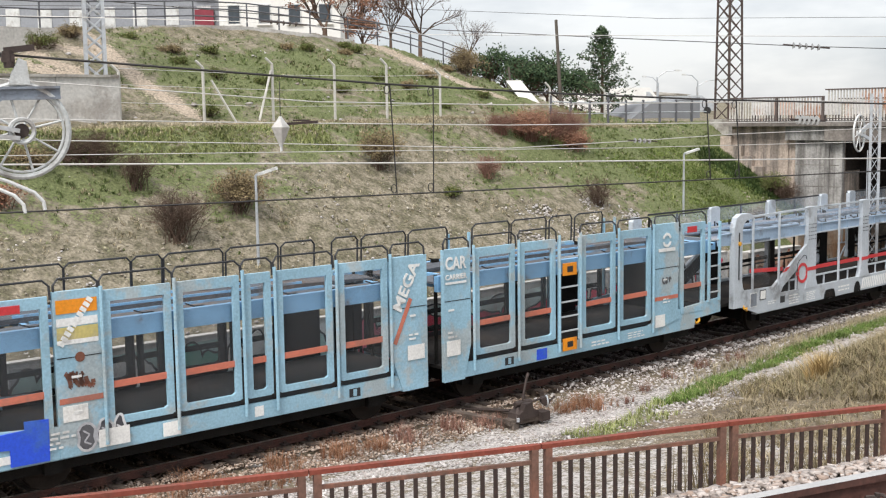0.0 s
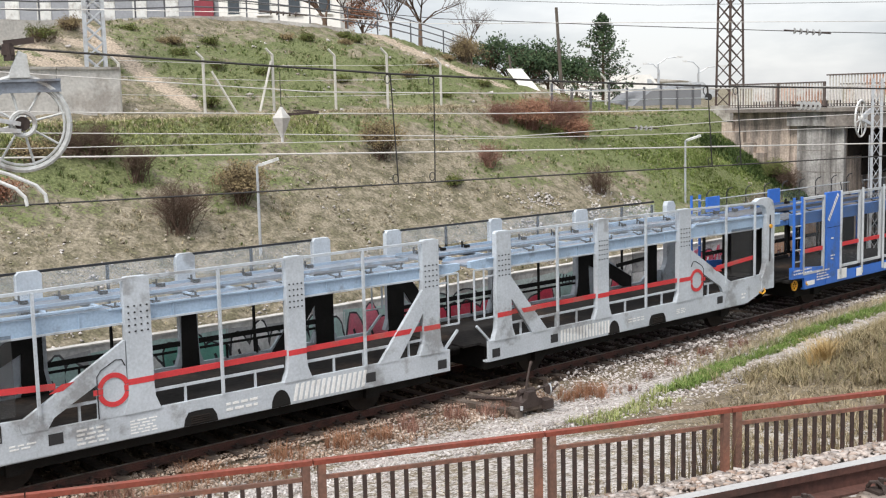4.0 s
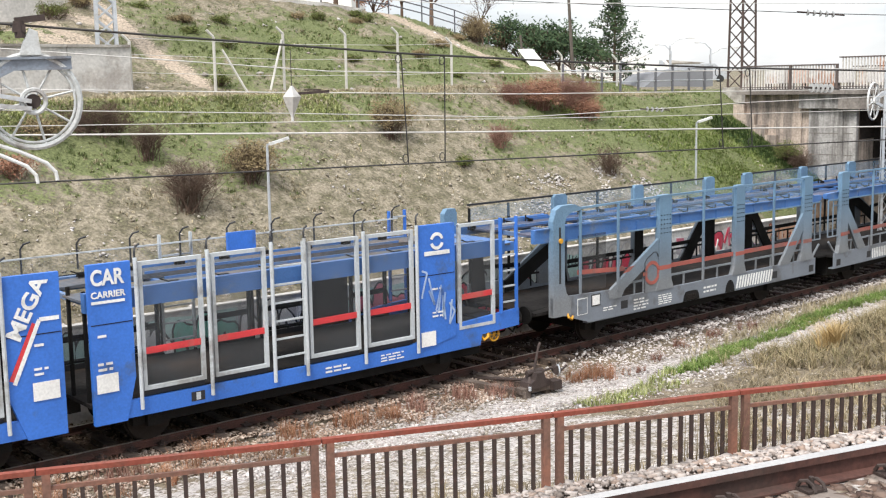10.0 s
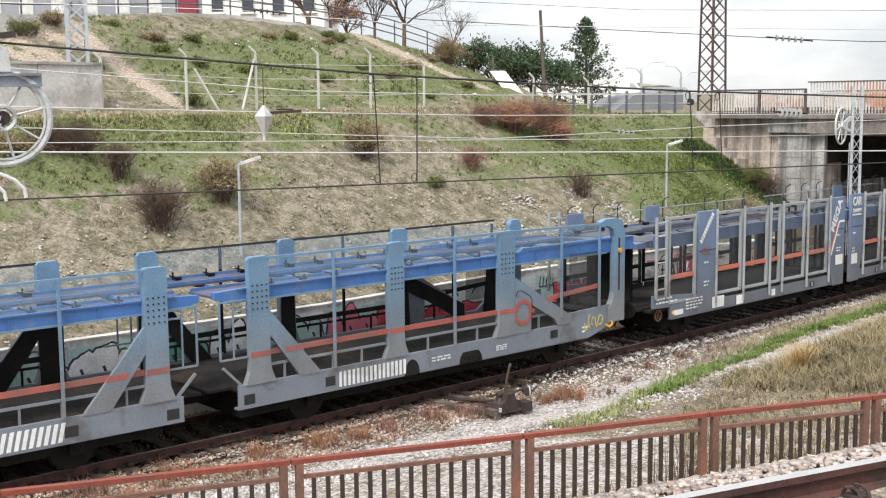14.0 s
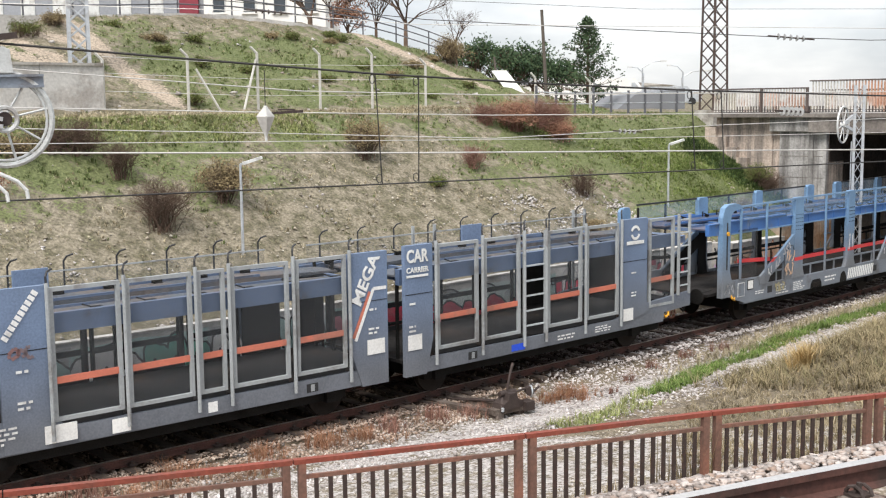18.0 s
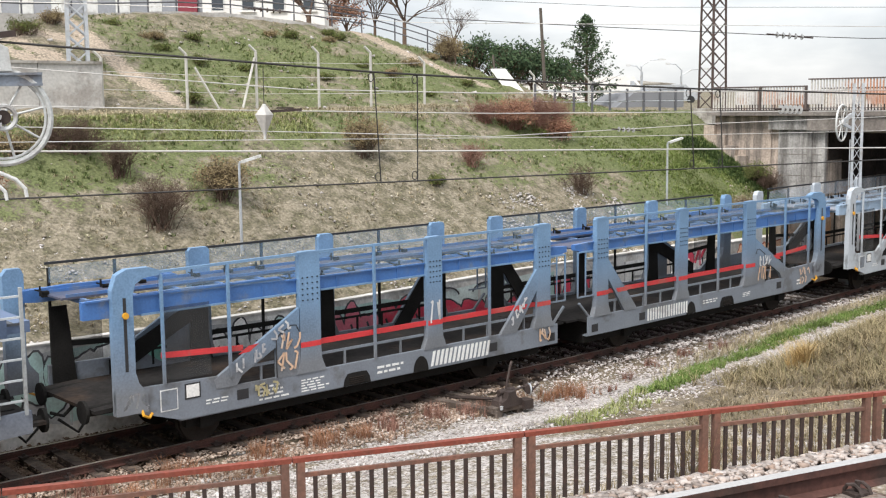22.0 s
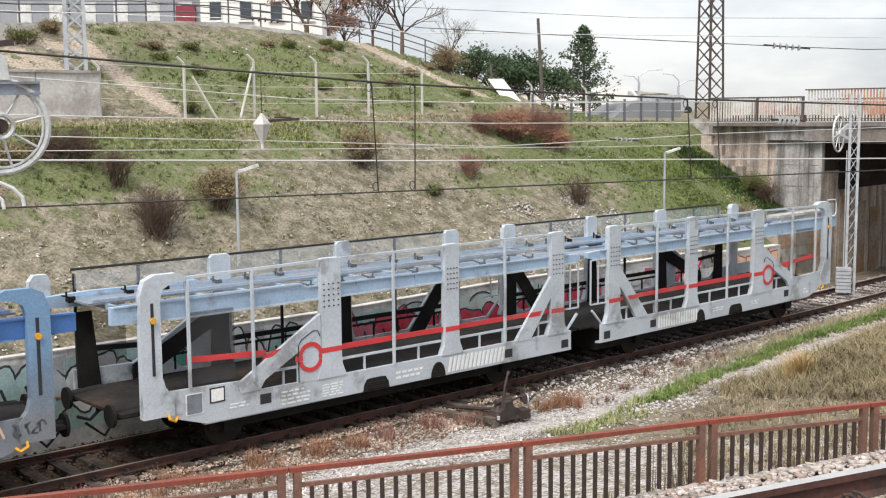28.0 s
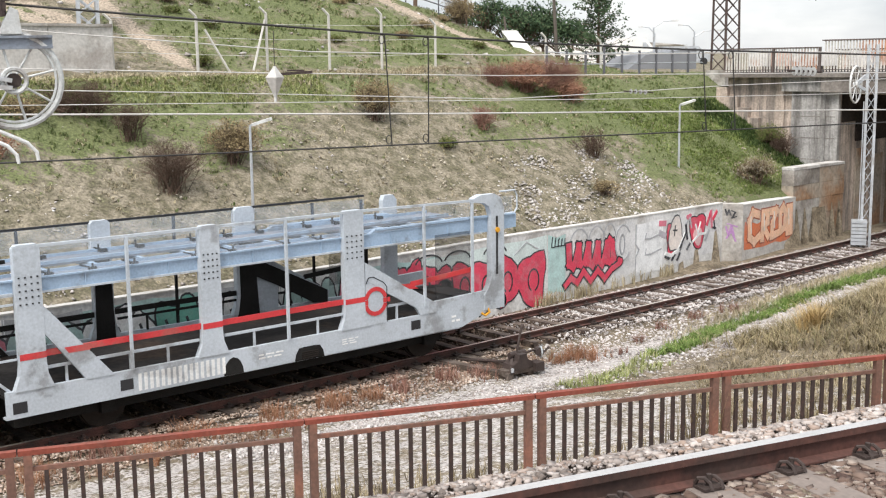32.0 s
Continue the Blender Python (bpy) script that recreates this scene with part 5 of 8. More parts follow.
for s, m, h in ((1.6, 13.2, 1.75), (4.1, 13.0, 1.95), (6.6, 12.9, 1.95), (8.6, 12.5, 2.0), (10.9, 12.2, 1.6), (18.6, 13.6, 1.1), (21.8, 13.2, 1.1), (-1.2, 13.4, 1.5)):
    bent_post(s, m, h, "pale concrete fence post with a bent top")
for a, b in (((2.55, 12.8, 0.0), (1.9, 13.2, 1.35)), ((3.3, 12.7, -0.1), (4.05, 13.0, 1.75))):
    p, q = Vector(drop(a[0], a[1])), Vector(drop(b[0], b[1])) + Vector((0, 0, b[2]))
    u = thing("leaning_strut", "pale leaning strut of the old fence", "fence strut", "fence posts on the bank")
    part("strut", Shape().tube([p, q], 0.04, 6), POST_PALE, u)
for h in (0.55, 1.1, 1.6):
    sh = Shape()
    line = [Vector(drop(s, m)) + Vector((0, 0, h)) for s, m in ((-1.2, 13.4), (1.6, 13.2), (4.1, 13.0), (6.6, 12.9), (8.6, 12.5), (10.9, 12.2))]
    sh.tube(line, 0.008, 4)
    tagged(part("fence_wire", sh, WIRE_PALE), "thin fence wire strung between the posts", "wire", "fence wires")


def lamp(s, m, z, tx):
    p = at(s, m)
    g = ground(p.x, p.y)
    u = thing("lamp_post", "slim grey lamp post with a flat white lamp head", "lamp post", "lamp posts on the slope")
    u.location = (p.x, p.y, g)
    h = z - g
    part("shaft", Shape().tube([(0, 0, -0.3), (0, 0, h * 0.5), (0, 0, h)], 0.042, 8, taper=0.032), GALV, u)
    sh = Shape()
    d = Vector((0.55, 0.1, 0.17))
    sh.bar((0, 0, h), d * 0.25 + Vector((0, 0, h)), 0.05)
    part("arm", sh, GALV, u)
    hd_ = Shape()
    a, b = Vector((0, 0, h)) + d * 0.1, Vector((0, 0, h)) + d * 1.0
    hd_.bar(a, b, 0.16, 0.07)
    part("lamp_head", hd_, GALV_PALE, u, "white flat lamp head")


lamp(-2.2, 5.0, 5.05, 1)
lamp(15.8, 5.0, 5.0, 1)

# ---------------------------------------------------------------- lattice masts
def lattice(name, label, x, y, z0, z1, w0, w1, step, leg, brace, turn, material, sides=4):
    u = thing(name, label, "mast")
    u.matrix_world = pose(x, y, z0, 0, 0, turn)
    H = z1 - z0

    def corner(k, z):
        w = (w0 + (w1 - w0) * z / H) / 2
        return Vector((w * (1, 1, -1, -1)[k], w * (1, -1, -1, 1)[k], z))

    for k in range(4):
        part("leg", Shape().bar(corner(k, 0), corner(k, H), leg), material, u)
    n = int(H / step)
    for k in range(4):
        for i in range(n):
            a, b = i * H / n, (i + 1) * H / n
            part("lacing", Shape().bar(corner(k, a), corner((k + 1) % 4, b), brace), material, u)
            part("lacing", Shape().bar(corner((k + 1) % 4, a), corner(k, b), brace), material, u)
    part("footing", Shape().box((-w0 * 0.7, -w0 * 0.7, -0.6), (w0 * 0.7, w0 * 0.7, 0.05)), CONCRETE, u)
    return u


lattice("pylon", "tall tapering lattice pylon of dark brown steel", 11.8, 52.0, 6.1, 20, 0.84, 0.5, 0.62, 0.07, 0.034, 33, PYLON)
MAST = Vector(drop(-0.45, 16.2))
lattice("catenary_mast", "grey lattice catenary mast on the bank", MAST.x, MAST.y, MAST.z, 16, 0.6, 0.5, 0.5, 0.11, 0.05, 20, GALV)
bp = at(-5.2, 13.6)
u = thing("concrete_footing_wall", "grey concrete block wall on the bank", "wall", kind="structure")
for k in range(5):
    a, b = at(-11.2 + k * 2.0, 13.5), at(-9.22 + k * 2.0, 13.5)
    sh = Shape().bar(a + Vector((0, 0, 7.05)), b + Vector((0, 0, 7.05)), 0.35, 1.5)
    part("wall_block", sh, CONCRETE_PALE, u)
    sh = Shape().bar(a + Vector((0, 0, 7.83)), b + Vector((0, 0, 7.83)), 0.45, 0.08)
    part("coping", sh, CONCRETE, u)

# mast with pulley wheel beside the running track
mx_, my_ = 14.75, 42.0
u = thing("tension_mast", "galvanised lattice mast with a pulley wheel and weights", "mast")
u.matrix_world = pose(mx_, my_, -0.35, 0, 0, heading(18) - 60)
for x in (-0.15, 0.15):
    part("leg", Shape().box((x - 0.045, -0.08, 0), (x + 0.045, 0.08, 7.4)), GALV, u)
for k in range(16):
    z = 0.3 + k * 0.44
    part("lacing", Shape().bar((-0.12, -0.06, z), (0.12, -0.06, z + 0.42), 0.05, 0.02), GALV, u)
    part("lacing", Shape().bar((0.12, 0.06, z), (-0.12, 0.06, z + 0.42), 0.05, 0.02), GALV, u)
part("weight_rod", Shape().tube([(-0.25, -0.22, 0.2), (-0.25, -0.22, 5.4)], 0.02, 6), GALV, u)
for k in range(7):
    part("weight_plate", Shape().box((-0.5, -0.45, 0.28 + k * 0.13), (0.02, -0.05, 0.39 + k * 0.13)), GALV, u, "grey cast counterweight")


def spoked(parent, c, r, axis, side, material, spokes=8, rim=0.07):
    """A spoked pulley wheel; axis and side span its plane."""
    a, b = Vector(axis).normalized(), Vector(side).normalized()
    sh = Shape()
    pts = [Vector(c) + (a * math.cos(k * 6.2832 / 32) + b * math.sin(k * 6.2832 / 32)) * r for k in range(33)]
    sh.tube(pts, rim * 0.5, 8, cap=False)
    w = part("pulley_wheel", sh, material, parent, "large spoked pulley wheel")
    n = a.cross(b).normalized()
    part("hub", Shape().tube([Vector(c) - n * 0.08, Vector(c) + n * 0.08], r * 0.16, 14), material, w)
    for k in range(spokes):
        d = a * math.cos((k + 0.3) * 6.2832 / spokes) + b * math.sin((k + 0.3) * 6.2832 / spokes)
        part("spoke", Shape().tube([Vector(c) + d * r * 0.14, Vector(c) + d * r * 0.97], r * 0.028, 6), material, w)
    return w


spoked(u, (-0.55, -0.3, 6.0), 0.64, (0.35, 0.94, 0), (0, 0, 1), GALV_PALE)
part("bracket", Shape().bar((-0.2, 0, 6.3), (-0.55, -0.25, 6.0), 0.12).bar((-0.2, 0, 5.8), (-0.55, -0.25, 6.0), 0.1), GALV, u)
part("footing", Shape().box((-0.45, -0.35, -0.3), (0.45, 0.35, 0.12)), CONCRETE, u)

# tensioning gear of the near track
GALV_WORN = mat("worn_pale_steel", (0.47, 0.48, 0.47), 0.55, 0.15, vary=0.2, scale=4, fine=40, second=(0.30, 0.28, 0.26), amount=0.35)
GALV_BLUE = mat("blue_grey_steel", (0.20, 0.225, 0.26), 0.5, 0.2, vary=0.2, scale=4, fine=40, second=(0.14, 0.14, 0.15), amount=0.3)
g = thing("tensioning_gear", "grey catenary bracket with a large pale spoked pulley wheel", "catenary gear")
C = Vector((-3.68, 9.73, 6.42))
w_dir = ND * 1.0
spoked(g, C, 0.385, w_dir, (0, 0, 1), GALV_WORN, 8, 0.05)
part("inner_rim", Shape().tube([C + (ND * math.cos(k * 6.2832 / 32) + Vector((0, 0, 1)) * math.sin(k * 6.2832 / 32)) * 0.345 for k in range(33)], 0.012, 6, cap=False), GALV_WORN, g)
part("inner_disc", Shape().tube([C - NN * 0.09, C + NN * 0.07], 0.06, 18), IRON, g)
part("hub_ring", Shape().tube([C - NN * 0.1 + (ND * math.cos(k * 6.2832 / 24) + Vector((0, 0, 1)) * math.sin(k * 6.2832 / 24)) * 0.095 for k in range(25)], 0.02, 6, cap=False), GALV_WORN, g)
part("fork", Shape().bar(C - ND * 0.02 - NN * 0.12, C - ND * 0.75 - NN * 0.12 + Vector((0, 0, 0.15)), 0.05, 0.035).bar(C - ND * 0.02 - NN * 0.12 + Vector((0, 0, -0.06)), C - ND * 0.8 - NN * 0.12 + Vector((0, 0, 0.03)), 0.05, 0.035), GALV, g)
beam0, beam1 = C - ND * 1.6 + Vector((0, 0, 0.33)), C + ND * 0.33 + Vector((0, 0, 0.36))
part("beam", Shape().bar(beam0, beam1, 0.08, 0.02).bar(beam0 + Vector((0, 0, -0.09)), beam1 + Vector((0, 0, -0.09)), 0.08, 0.02).bar(beam0 + Vector((0, 0, -0.045)), beam1 + Vector((0, 0, -0.045)), 0.03, 0.08), GALV_BLUE, g, "grey steel channel beam")
part("strut", Shape().bar(C - ND * 1.2 + Vector((0, 0, -0.25)), C - ND * 0.15 + Vector((0, 0, 0.27)), 0.1, 0.05), GALV_BLUE, g)
part("saddle", Shape().plate([(-0.06, 0), (0.11, 0), (0.09, 0.19), (0.03, 0.22), (-0.03, 0.1)], -0.05, 0.05), GALV_WORN, g).matrix_world = pose(C.x - 0.02, C.y, C.z + 0.38, 0, 0, ang)
clampo = Shape().tube([C + Vector((0, 0, 0.52)) - ND * 0.06, C + Vector((0, 0, 0.66)) - ND * 0.07], 0.045, 10)
clampo.bar(C + Vector((0, 0, 0.66)) - ND * 0.1, C + Vector((0, 0, 0.69)) + ND * 0.14, 0.06, 0.05).bar(C + Vector((0, 0, 0.60)) - ND * 0.12, C + Vector((0, 0, 0.60)) - ND * 0.02, 0.08, 0.07)
part("clamp", clampo, IRON, g, "dark iron wire clamp")
for k in range(2):
    o = Vector((0, 0, -0.02 * k)) - ND * (0.16 * k)
    part("guide_pipe", Shape().tube([C + o - ND * 0.5 + Vector((0, 0, -0.28)), C + o - ND * 0.12 + Vector((0, 0, -0.42)), C + o + ND * 0.08 + Vector((0, 0, -0.52)), C + o + ND * 0.15 + Vector((0, 0, -0.60)), C + o + ND * 0.16 + Vector((0, 0, -0.67))], 0.016, 8), GALV_PALE, g)
mast_p = C - ND * 1.75
part("mast", Shape().bar((mast_p.x, mast_p.y, ground(mast_p.x, mast_p.y) - 0.2), (mast_p.x, mast_p.y, 8.2), 0.16, 0.16), GALV, g)
part("mast_footing", Shape().box((mast_p.x - 0.3, mast_p.y - 0.3, ground(mast_p.x, mast_p.y) - 0.5), (mast_p.x + 0.3, mast_p.y + 0.3, ground(mast_p.x, mast_p.y) + 0.15)), CONCRETE, g)


# ---------------------------------------------------------------- wires
def wire(name, label, pts, r, material):
    u = tagged(part(name, Shape().tube(pts, r, 6), material), label, "overhead wire", "overhead wires")
    return u


def extend(pts, a=14.0, b=40.0):
    p = [Vector(q) for q in pts]
    d0, d1 = (p[0] - p[1]).normalized(), (p[-1] - p[-2]).normalized()
    return [p[0] + d0 * a] + p + [p[-1] + d1 * b]


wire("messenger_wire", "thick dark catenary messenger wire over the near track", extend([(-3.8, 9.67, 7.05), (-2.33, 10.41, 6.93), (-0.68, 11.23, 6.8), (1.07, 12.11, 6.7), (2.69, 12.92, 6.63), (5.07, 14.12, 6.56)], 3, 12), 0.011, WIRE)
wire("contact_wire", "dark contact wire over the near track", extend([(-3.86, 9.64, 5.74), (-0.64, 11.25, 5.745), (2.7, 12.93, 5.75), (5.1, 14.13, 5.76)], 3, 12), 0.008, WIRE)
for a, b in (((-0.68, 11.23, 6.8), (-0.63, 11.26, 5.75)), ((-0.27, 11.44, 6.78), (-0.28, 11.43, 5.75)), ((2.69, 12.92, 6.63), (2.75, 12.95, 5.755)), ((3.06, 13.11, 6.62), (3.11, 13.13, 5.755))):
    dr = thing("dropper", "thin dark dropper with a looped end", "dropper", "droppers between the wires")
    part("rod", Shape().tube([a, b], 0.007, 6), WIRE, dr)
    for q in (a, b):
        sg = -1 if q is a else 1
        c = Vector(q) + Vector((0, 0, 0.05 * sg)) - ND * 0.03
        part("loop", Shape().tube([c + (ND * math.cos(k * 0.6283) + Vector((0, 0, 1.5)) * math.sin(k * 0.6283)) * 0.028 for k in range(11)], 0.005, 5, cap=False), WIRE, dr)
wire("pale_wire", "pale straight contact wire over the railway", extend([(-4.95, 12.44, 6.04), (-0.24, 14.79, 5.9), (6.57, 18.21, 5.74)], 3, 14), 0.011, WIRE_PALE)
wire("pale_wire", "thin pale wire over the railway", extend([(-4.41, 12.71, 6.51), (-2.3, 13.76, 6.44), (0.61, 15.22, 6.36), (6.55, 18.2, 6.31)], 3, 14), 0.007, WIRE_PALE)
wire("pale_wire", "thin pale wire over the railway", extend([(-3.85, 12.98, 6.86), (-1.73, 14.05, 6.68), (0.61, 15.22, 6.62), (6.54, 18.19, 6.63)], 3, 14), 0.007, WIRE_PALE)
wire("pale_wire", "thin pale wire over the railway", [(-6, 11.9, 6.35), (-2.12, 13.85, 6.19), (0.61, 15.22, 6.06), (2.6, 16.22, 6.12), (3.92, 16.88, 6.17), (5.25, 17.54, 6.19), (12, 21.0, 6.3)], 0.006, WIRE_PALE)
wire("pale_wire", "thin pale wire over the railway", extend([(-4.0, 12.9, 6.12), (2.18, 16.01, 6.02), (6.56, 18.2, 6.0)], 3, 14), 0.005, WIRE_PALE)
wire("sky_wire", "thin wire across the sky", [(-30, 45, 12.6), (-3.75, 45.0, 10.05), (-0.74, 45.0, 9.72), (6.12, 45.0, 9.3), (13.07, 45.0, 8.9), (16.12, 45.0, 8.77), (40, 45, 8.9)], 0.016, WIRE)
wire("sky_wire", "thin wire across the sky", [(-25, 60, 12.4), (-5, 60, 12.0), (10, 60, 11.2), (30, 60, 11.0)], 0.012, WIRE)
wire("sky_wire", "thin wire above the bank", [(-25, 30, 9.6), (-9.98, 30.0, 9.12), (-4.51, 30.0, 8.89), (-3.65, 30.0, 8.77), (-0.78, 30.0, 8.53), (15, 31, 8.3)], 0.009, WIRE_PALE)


def insulator(a, b, n, r, material, label):
    a, b = Vector(a), Vector(b)
    u = thing("insulator", label, "insulator", "insulators on the wires")
    part("rod", Shape().tube([a - (b - a) * 0.25, b + (b - a) * 0.25], r * 0.25, 6), IRON, u)
    d = (b - a).normalized()
    for k in range(n):
        c = a + (b - a) * (k + 0.5) / n
        part("disc", Shape().tube([c - d * r * 0.25, c, c + d * r * 0.25], r, 10, taper=r * 0.6), material, u)


GLASS_INS = mat("glazed_insulator", (0.38, 0.38, 0.37), 0.25, vary=0.15)
DARK_INS = mat("dark_insulator", (0.08, 0.06, 0.05), 0.3, vary=0.2)
insulator((12.53, 45.0, 8.95), (13.71, 45.0, 8.84), 5, 0.13, GLASS_INS, "pale glass insulator string on the wire")
insulator((-4.87, 30.0, 8.92), (-4.08, 30.0, 8.84), 5, 0.07, DARK_INS, "dark insulator string on the wire")
insulator((4.95, 17.4, 6.36), (5.35, 17.6, 6.34), 5, 0.07, GLASS_INS, "pale insulator string on the wire")
insulator((2.35, 16.09, 6.12), (2.64, 16.24, 6.1), 4, 0.035, GLASS_INS, "small pale insulator string on the wire")
w = thing("wire_weight", "white double-cone weight hung between two wires", "catenary weight")
cz = Vector((-1.66, 10.74, 6.38))
n = 4
rings = []
for z, r in ((0.13, 0.012), (0.10, 0.03), (0.03, 0.085), (-0.15, 0.012), (-0.19, 0.012)):
    rings.append([cz + Vector((r * math.cos(k * 6.2832 / n + 0.3), r * math.sin(k * 6.2832 / n + 0.3), z)) for k in range(n)])
sh = Shape()
sh.v = [tuple(p) for rg in rings for p in rg]
for i in range(4):
    for k in range(n):
        sh.f.append((i * n + k, i * n + (k + 1) % n, (i + 1) * n + (k + 1) % n, (i + 1) * n + k))
        sh.mi.append(0)
part("cone", sh, GALV_PALE, w)
part("link", Shape().bar(cz + ND * 0.06 + Vector((0, 0, 0.06)), cz + ND * 0.36 + Vector((0, 0, 0.075)), 0.02, 0.025).bar(cz + ND * 0.12 + Vector((0, 0, 0.09)), cz + ND * 0.28 + Vector((0, 0, 0.09)), 0.015), IRON, w)
part("hanger", Shape().tube([cz + Vector((0, 0, 0.1)), cz + Vector((0, 0, 0.45))], 0.004, 5), WIRE, w)

# ---------------------------------------------------------------- switch stand
u = thing("switch_stand", "dark iron hand switch lever on long timbers", "switch stand")
p = at(-0.95, -2.5, -0.28)
u.matrix_world = pose(p.x, p.y, p.z, 0, 0, heading(0.0))
for x0, x1, y1 in ((-0.34, -0.75, 1.85), (0.3, -0.1, 1.75)):
    part("timber", Shape().bar((x0, -0.45, 0.05), (x1, y1, 0.07), 0.2, 0.15), TIMBER, u)
part("cross_timber", Shape().bar((-0.5, -0.3, 0.13), (0.48, -0.38, 0.13), 0.24, 0.12), TIMBER, u)
part("throw_rod", Shape().tube([(-0.1, 0.0, 0.26), (-0.35, 1.7, 0.05)], 0.028, 6), IRON, u)
part("throw_rod", Shape().tube([(0.06, 0.0, 0.24), (-0.2, 1.7, 0.05)], 0.024, 6), IRON, u)
part("box", Shape().plate([(-0.34, 0.16), (0.34, 0.16), (0.3, 0.3), (0.14, 0.36), (0.1, 0.5), (-0.1, 0.5), (-0.16, 0.36), (-0.3, 0.3)], -0.5, -0.16), IRON, u)
for x in (-0.36, 0.36):
    part("pedestal_leg", Shape().bar((x, -0.5, 0.14), (x * 0.45, -0.3, 0.42), 0.06, 0.06), IRON, u)
    part("bolt", Shape().tube([(x, -0.52, 0.16), (x, -0.52, 0.24)], 0.035, 8), GALV, u)
part("pivot", Shape().tube([(-0.24, -0.3, 0.48), (0.24, -0.3, 0.48)], 0.06, 10), IRON, u)
part("lever", Shape().tube([(-0.04, -0.32, 0.42), (0.04, -0.3, 0.72), (0.16, -0.26, 0.98), (0.2, -0.25, 1.06)], 0.028, 8), IRON, u)
part("grip", Shape().tube([(0.18, -0.255, 1.02), (0.23, -0.25, 1.1)], 0.034, 8), IRON, u)
part("weight_arm", Shape().tube([(0.1, -0.34, 0.46), (0.45, -0.36, 0.5), (0.8, -0.36, 0.4), (0.95, -0.36, 0.48)], 0.026, 8), IRON, u)
part("lever_weight", Shape().tube([(0.56, -0.46, 0.44), (0.62, -0.36, 0.44), (0.66, -0.3, 0.44)], 0.10, 14), IRON, u)
part("weight_rim", Shape().tube([(0.6 + 0.05 * math.cos(a * 0.524), -0.44 + 0.1 * math.cos(a * 0.524), 0.44 + 0.125 * math.sin(a * 0.524)) for a in range(13)], 0.018, 6), GALV, u, "pale ring of the counterweight")
part("side_box", Shape().box((0.3, -0.6, 0.06), (0.56, -0.34, 0.26)), IRON, u)

# ---------------------------------------------------------------- road on top of the bank
TOPRAIL = mat("dark_grey_tube_railing", (0.10, 0.10, 0.11), 0.55, 0.2, vary=0.2)
rail_pts = [(-14, 20.6), (-9, 20.6), (-4.5, 20.7), (0.0, 20.9), (3.9, 21.2), (6.5, 21.4), (9.0, 21.4), (11.8, 20.9), (13.5, 20.5), (14.9, 20.2), (16.1, 19.4), (17.1, 18.4), (17.6, 17.6)]
for (a, b) in zip(rail_pts, rail_pts[1:]):
    p, q = at(*a), at(*b)
    zp, zq = ground(p.x, p.y), ground(q.x, q.y)
    if a[0] < 4:
        zp = max(zp, 9.75)
    if b[0] < 4:
        zq = max(zq, 9.75)
    u = thing("tube_railing", "dark tubular railing along the road above", "railing", "railings on the bank")
    n = max(1, round((q - p).length / 1.7))
    for h in (1.0, 0.72, 0.42):
        part("tube", Shape().tube([(p.x, p.y, zp + h), (q.x, q.y, zq + h)], 0.03, 6), TOPRAIL, u)
    for k in range(n):
        c = p.lerp(q, k / n)
        z = zp + (zq - zp) * k / n
        part("post", Shape().tube([(c.x, c.y, z - 1.2), (c.x, c.y, z + 1.0)], 0.035, 6), TOPRAIL, u)
kerb = Shape()
for (a, b) in zip(rail_pts[:9], rail_pts[1:9]):
    p, q = at(*a), at(*b)
    kerb.bar((p.x, p.y, max(9.75, ground(p.x, p.y)) - 0.4), (q.x, q.y, max(9.75, ground(q.x, q.y)) - 0.4), 0.35, 0.9)
tagged(part("road_kerb", kerb, CONCRETE_PALE), "pale concrete edge of the road above", "kerb", kind="structure")
rock = thing("concrete_chunk", "sloping slab of pale broken concrete on the bank", "concrete slab")
a, b, c_, d = Vector((1.95, 51, 7.95)), Vector((2.6, 51, 7.95)), Vector((4.0, 50.6, 6.2)), Vector((3.35, 50.4, 6.0))
sh = Shape()
sh.add([a, b, c_, d] + [p + Vector((0.2, 1.0, -0.35)) for p in (a, b, c_, d)], [(0, 1, 2, 3), (4, 5, 6, 7), (0, 1, 5, 4), (1, 2, 6, 5), (2, 3, 7, 6), (3, 0, 4, 7)])
part("slab", sh, PLASTER_WHITE, rock)

# ---------------------------------------------------------------- buildings above
def building(name, label, x0, x1, y, z0, z1, depth, wall, rows, cols, win, extra=None):
    u = thing(name, label, "building")
    part("wall", Shape().box((x0, y, z0), (x1, y + depth, z1)), wall, u)
    part("roof", Shape().box((x0 - 0.2, y - 0.2, z1), (x1 + 0.2, y + depth + 0.2, z1 + 0.25)), CONCRETE, u)
    w, h = (x1 - x0) / cols, 2.9
    for r in range(rows):
        for c in range(cols):
            a, b = x0 + (c + 0.28) * w, x0 + (c + 0.72) * w
            z = z0 + 2.9 + r * h
            f = part("window", Shape().box((a, y - 0.05, z), (b, y + 0.05, z + 1.25)), GALV_PALE, u)
            part("pane", Shape().box((a + 0.07, y - 0.07, z + 0.07), (b - 0.07, y + 0.03, z + 1.18)), win, f)
            part("sill", Shape().box((a - 0.08, y - 0.14, z - 0.08), (b + 0.08, y + 0.02, z)), wall, f)
    return u


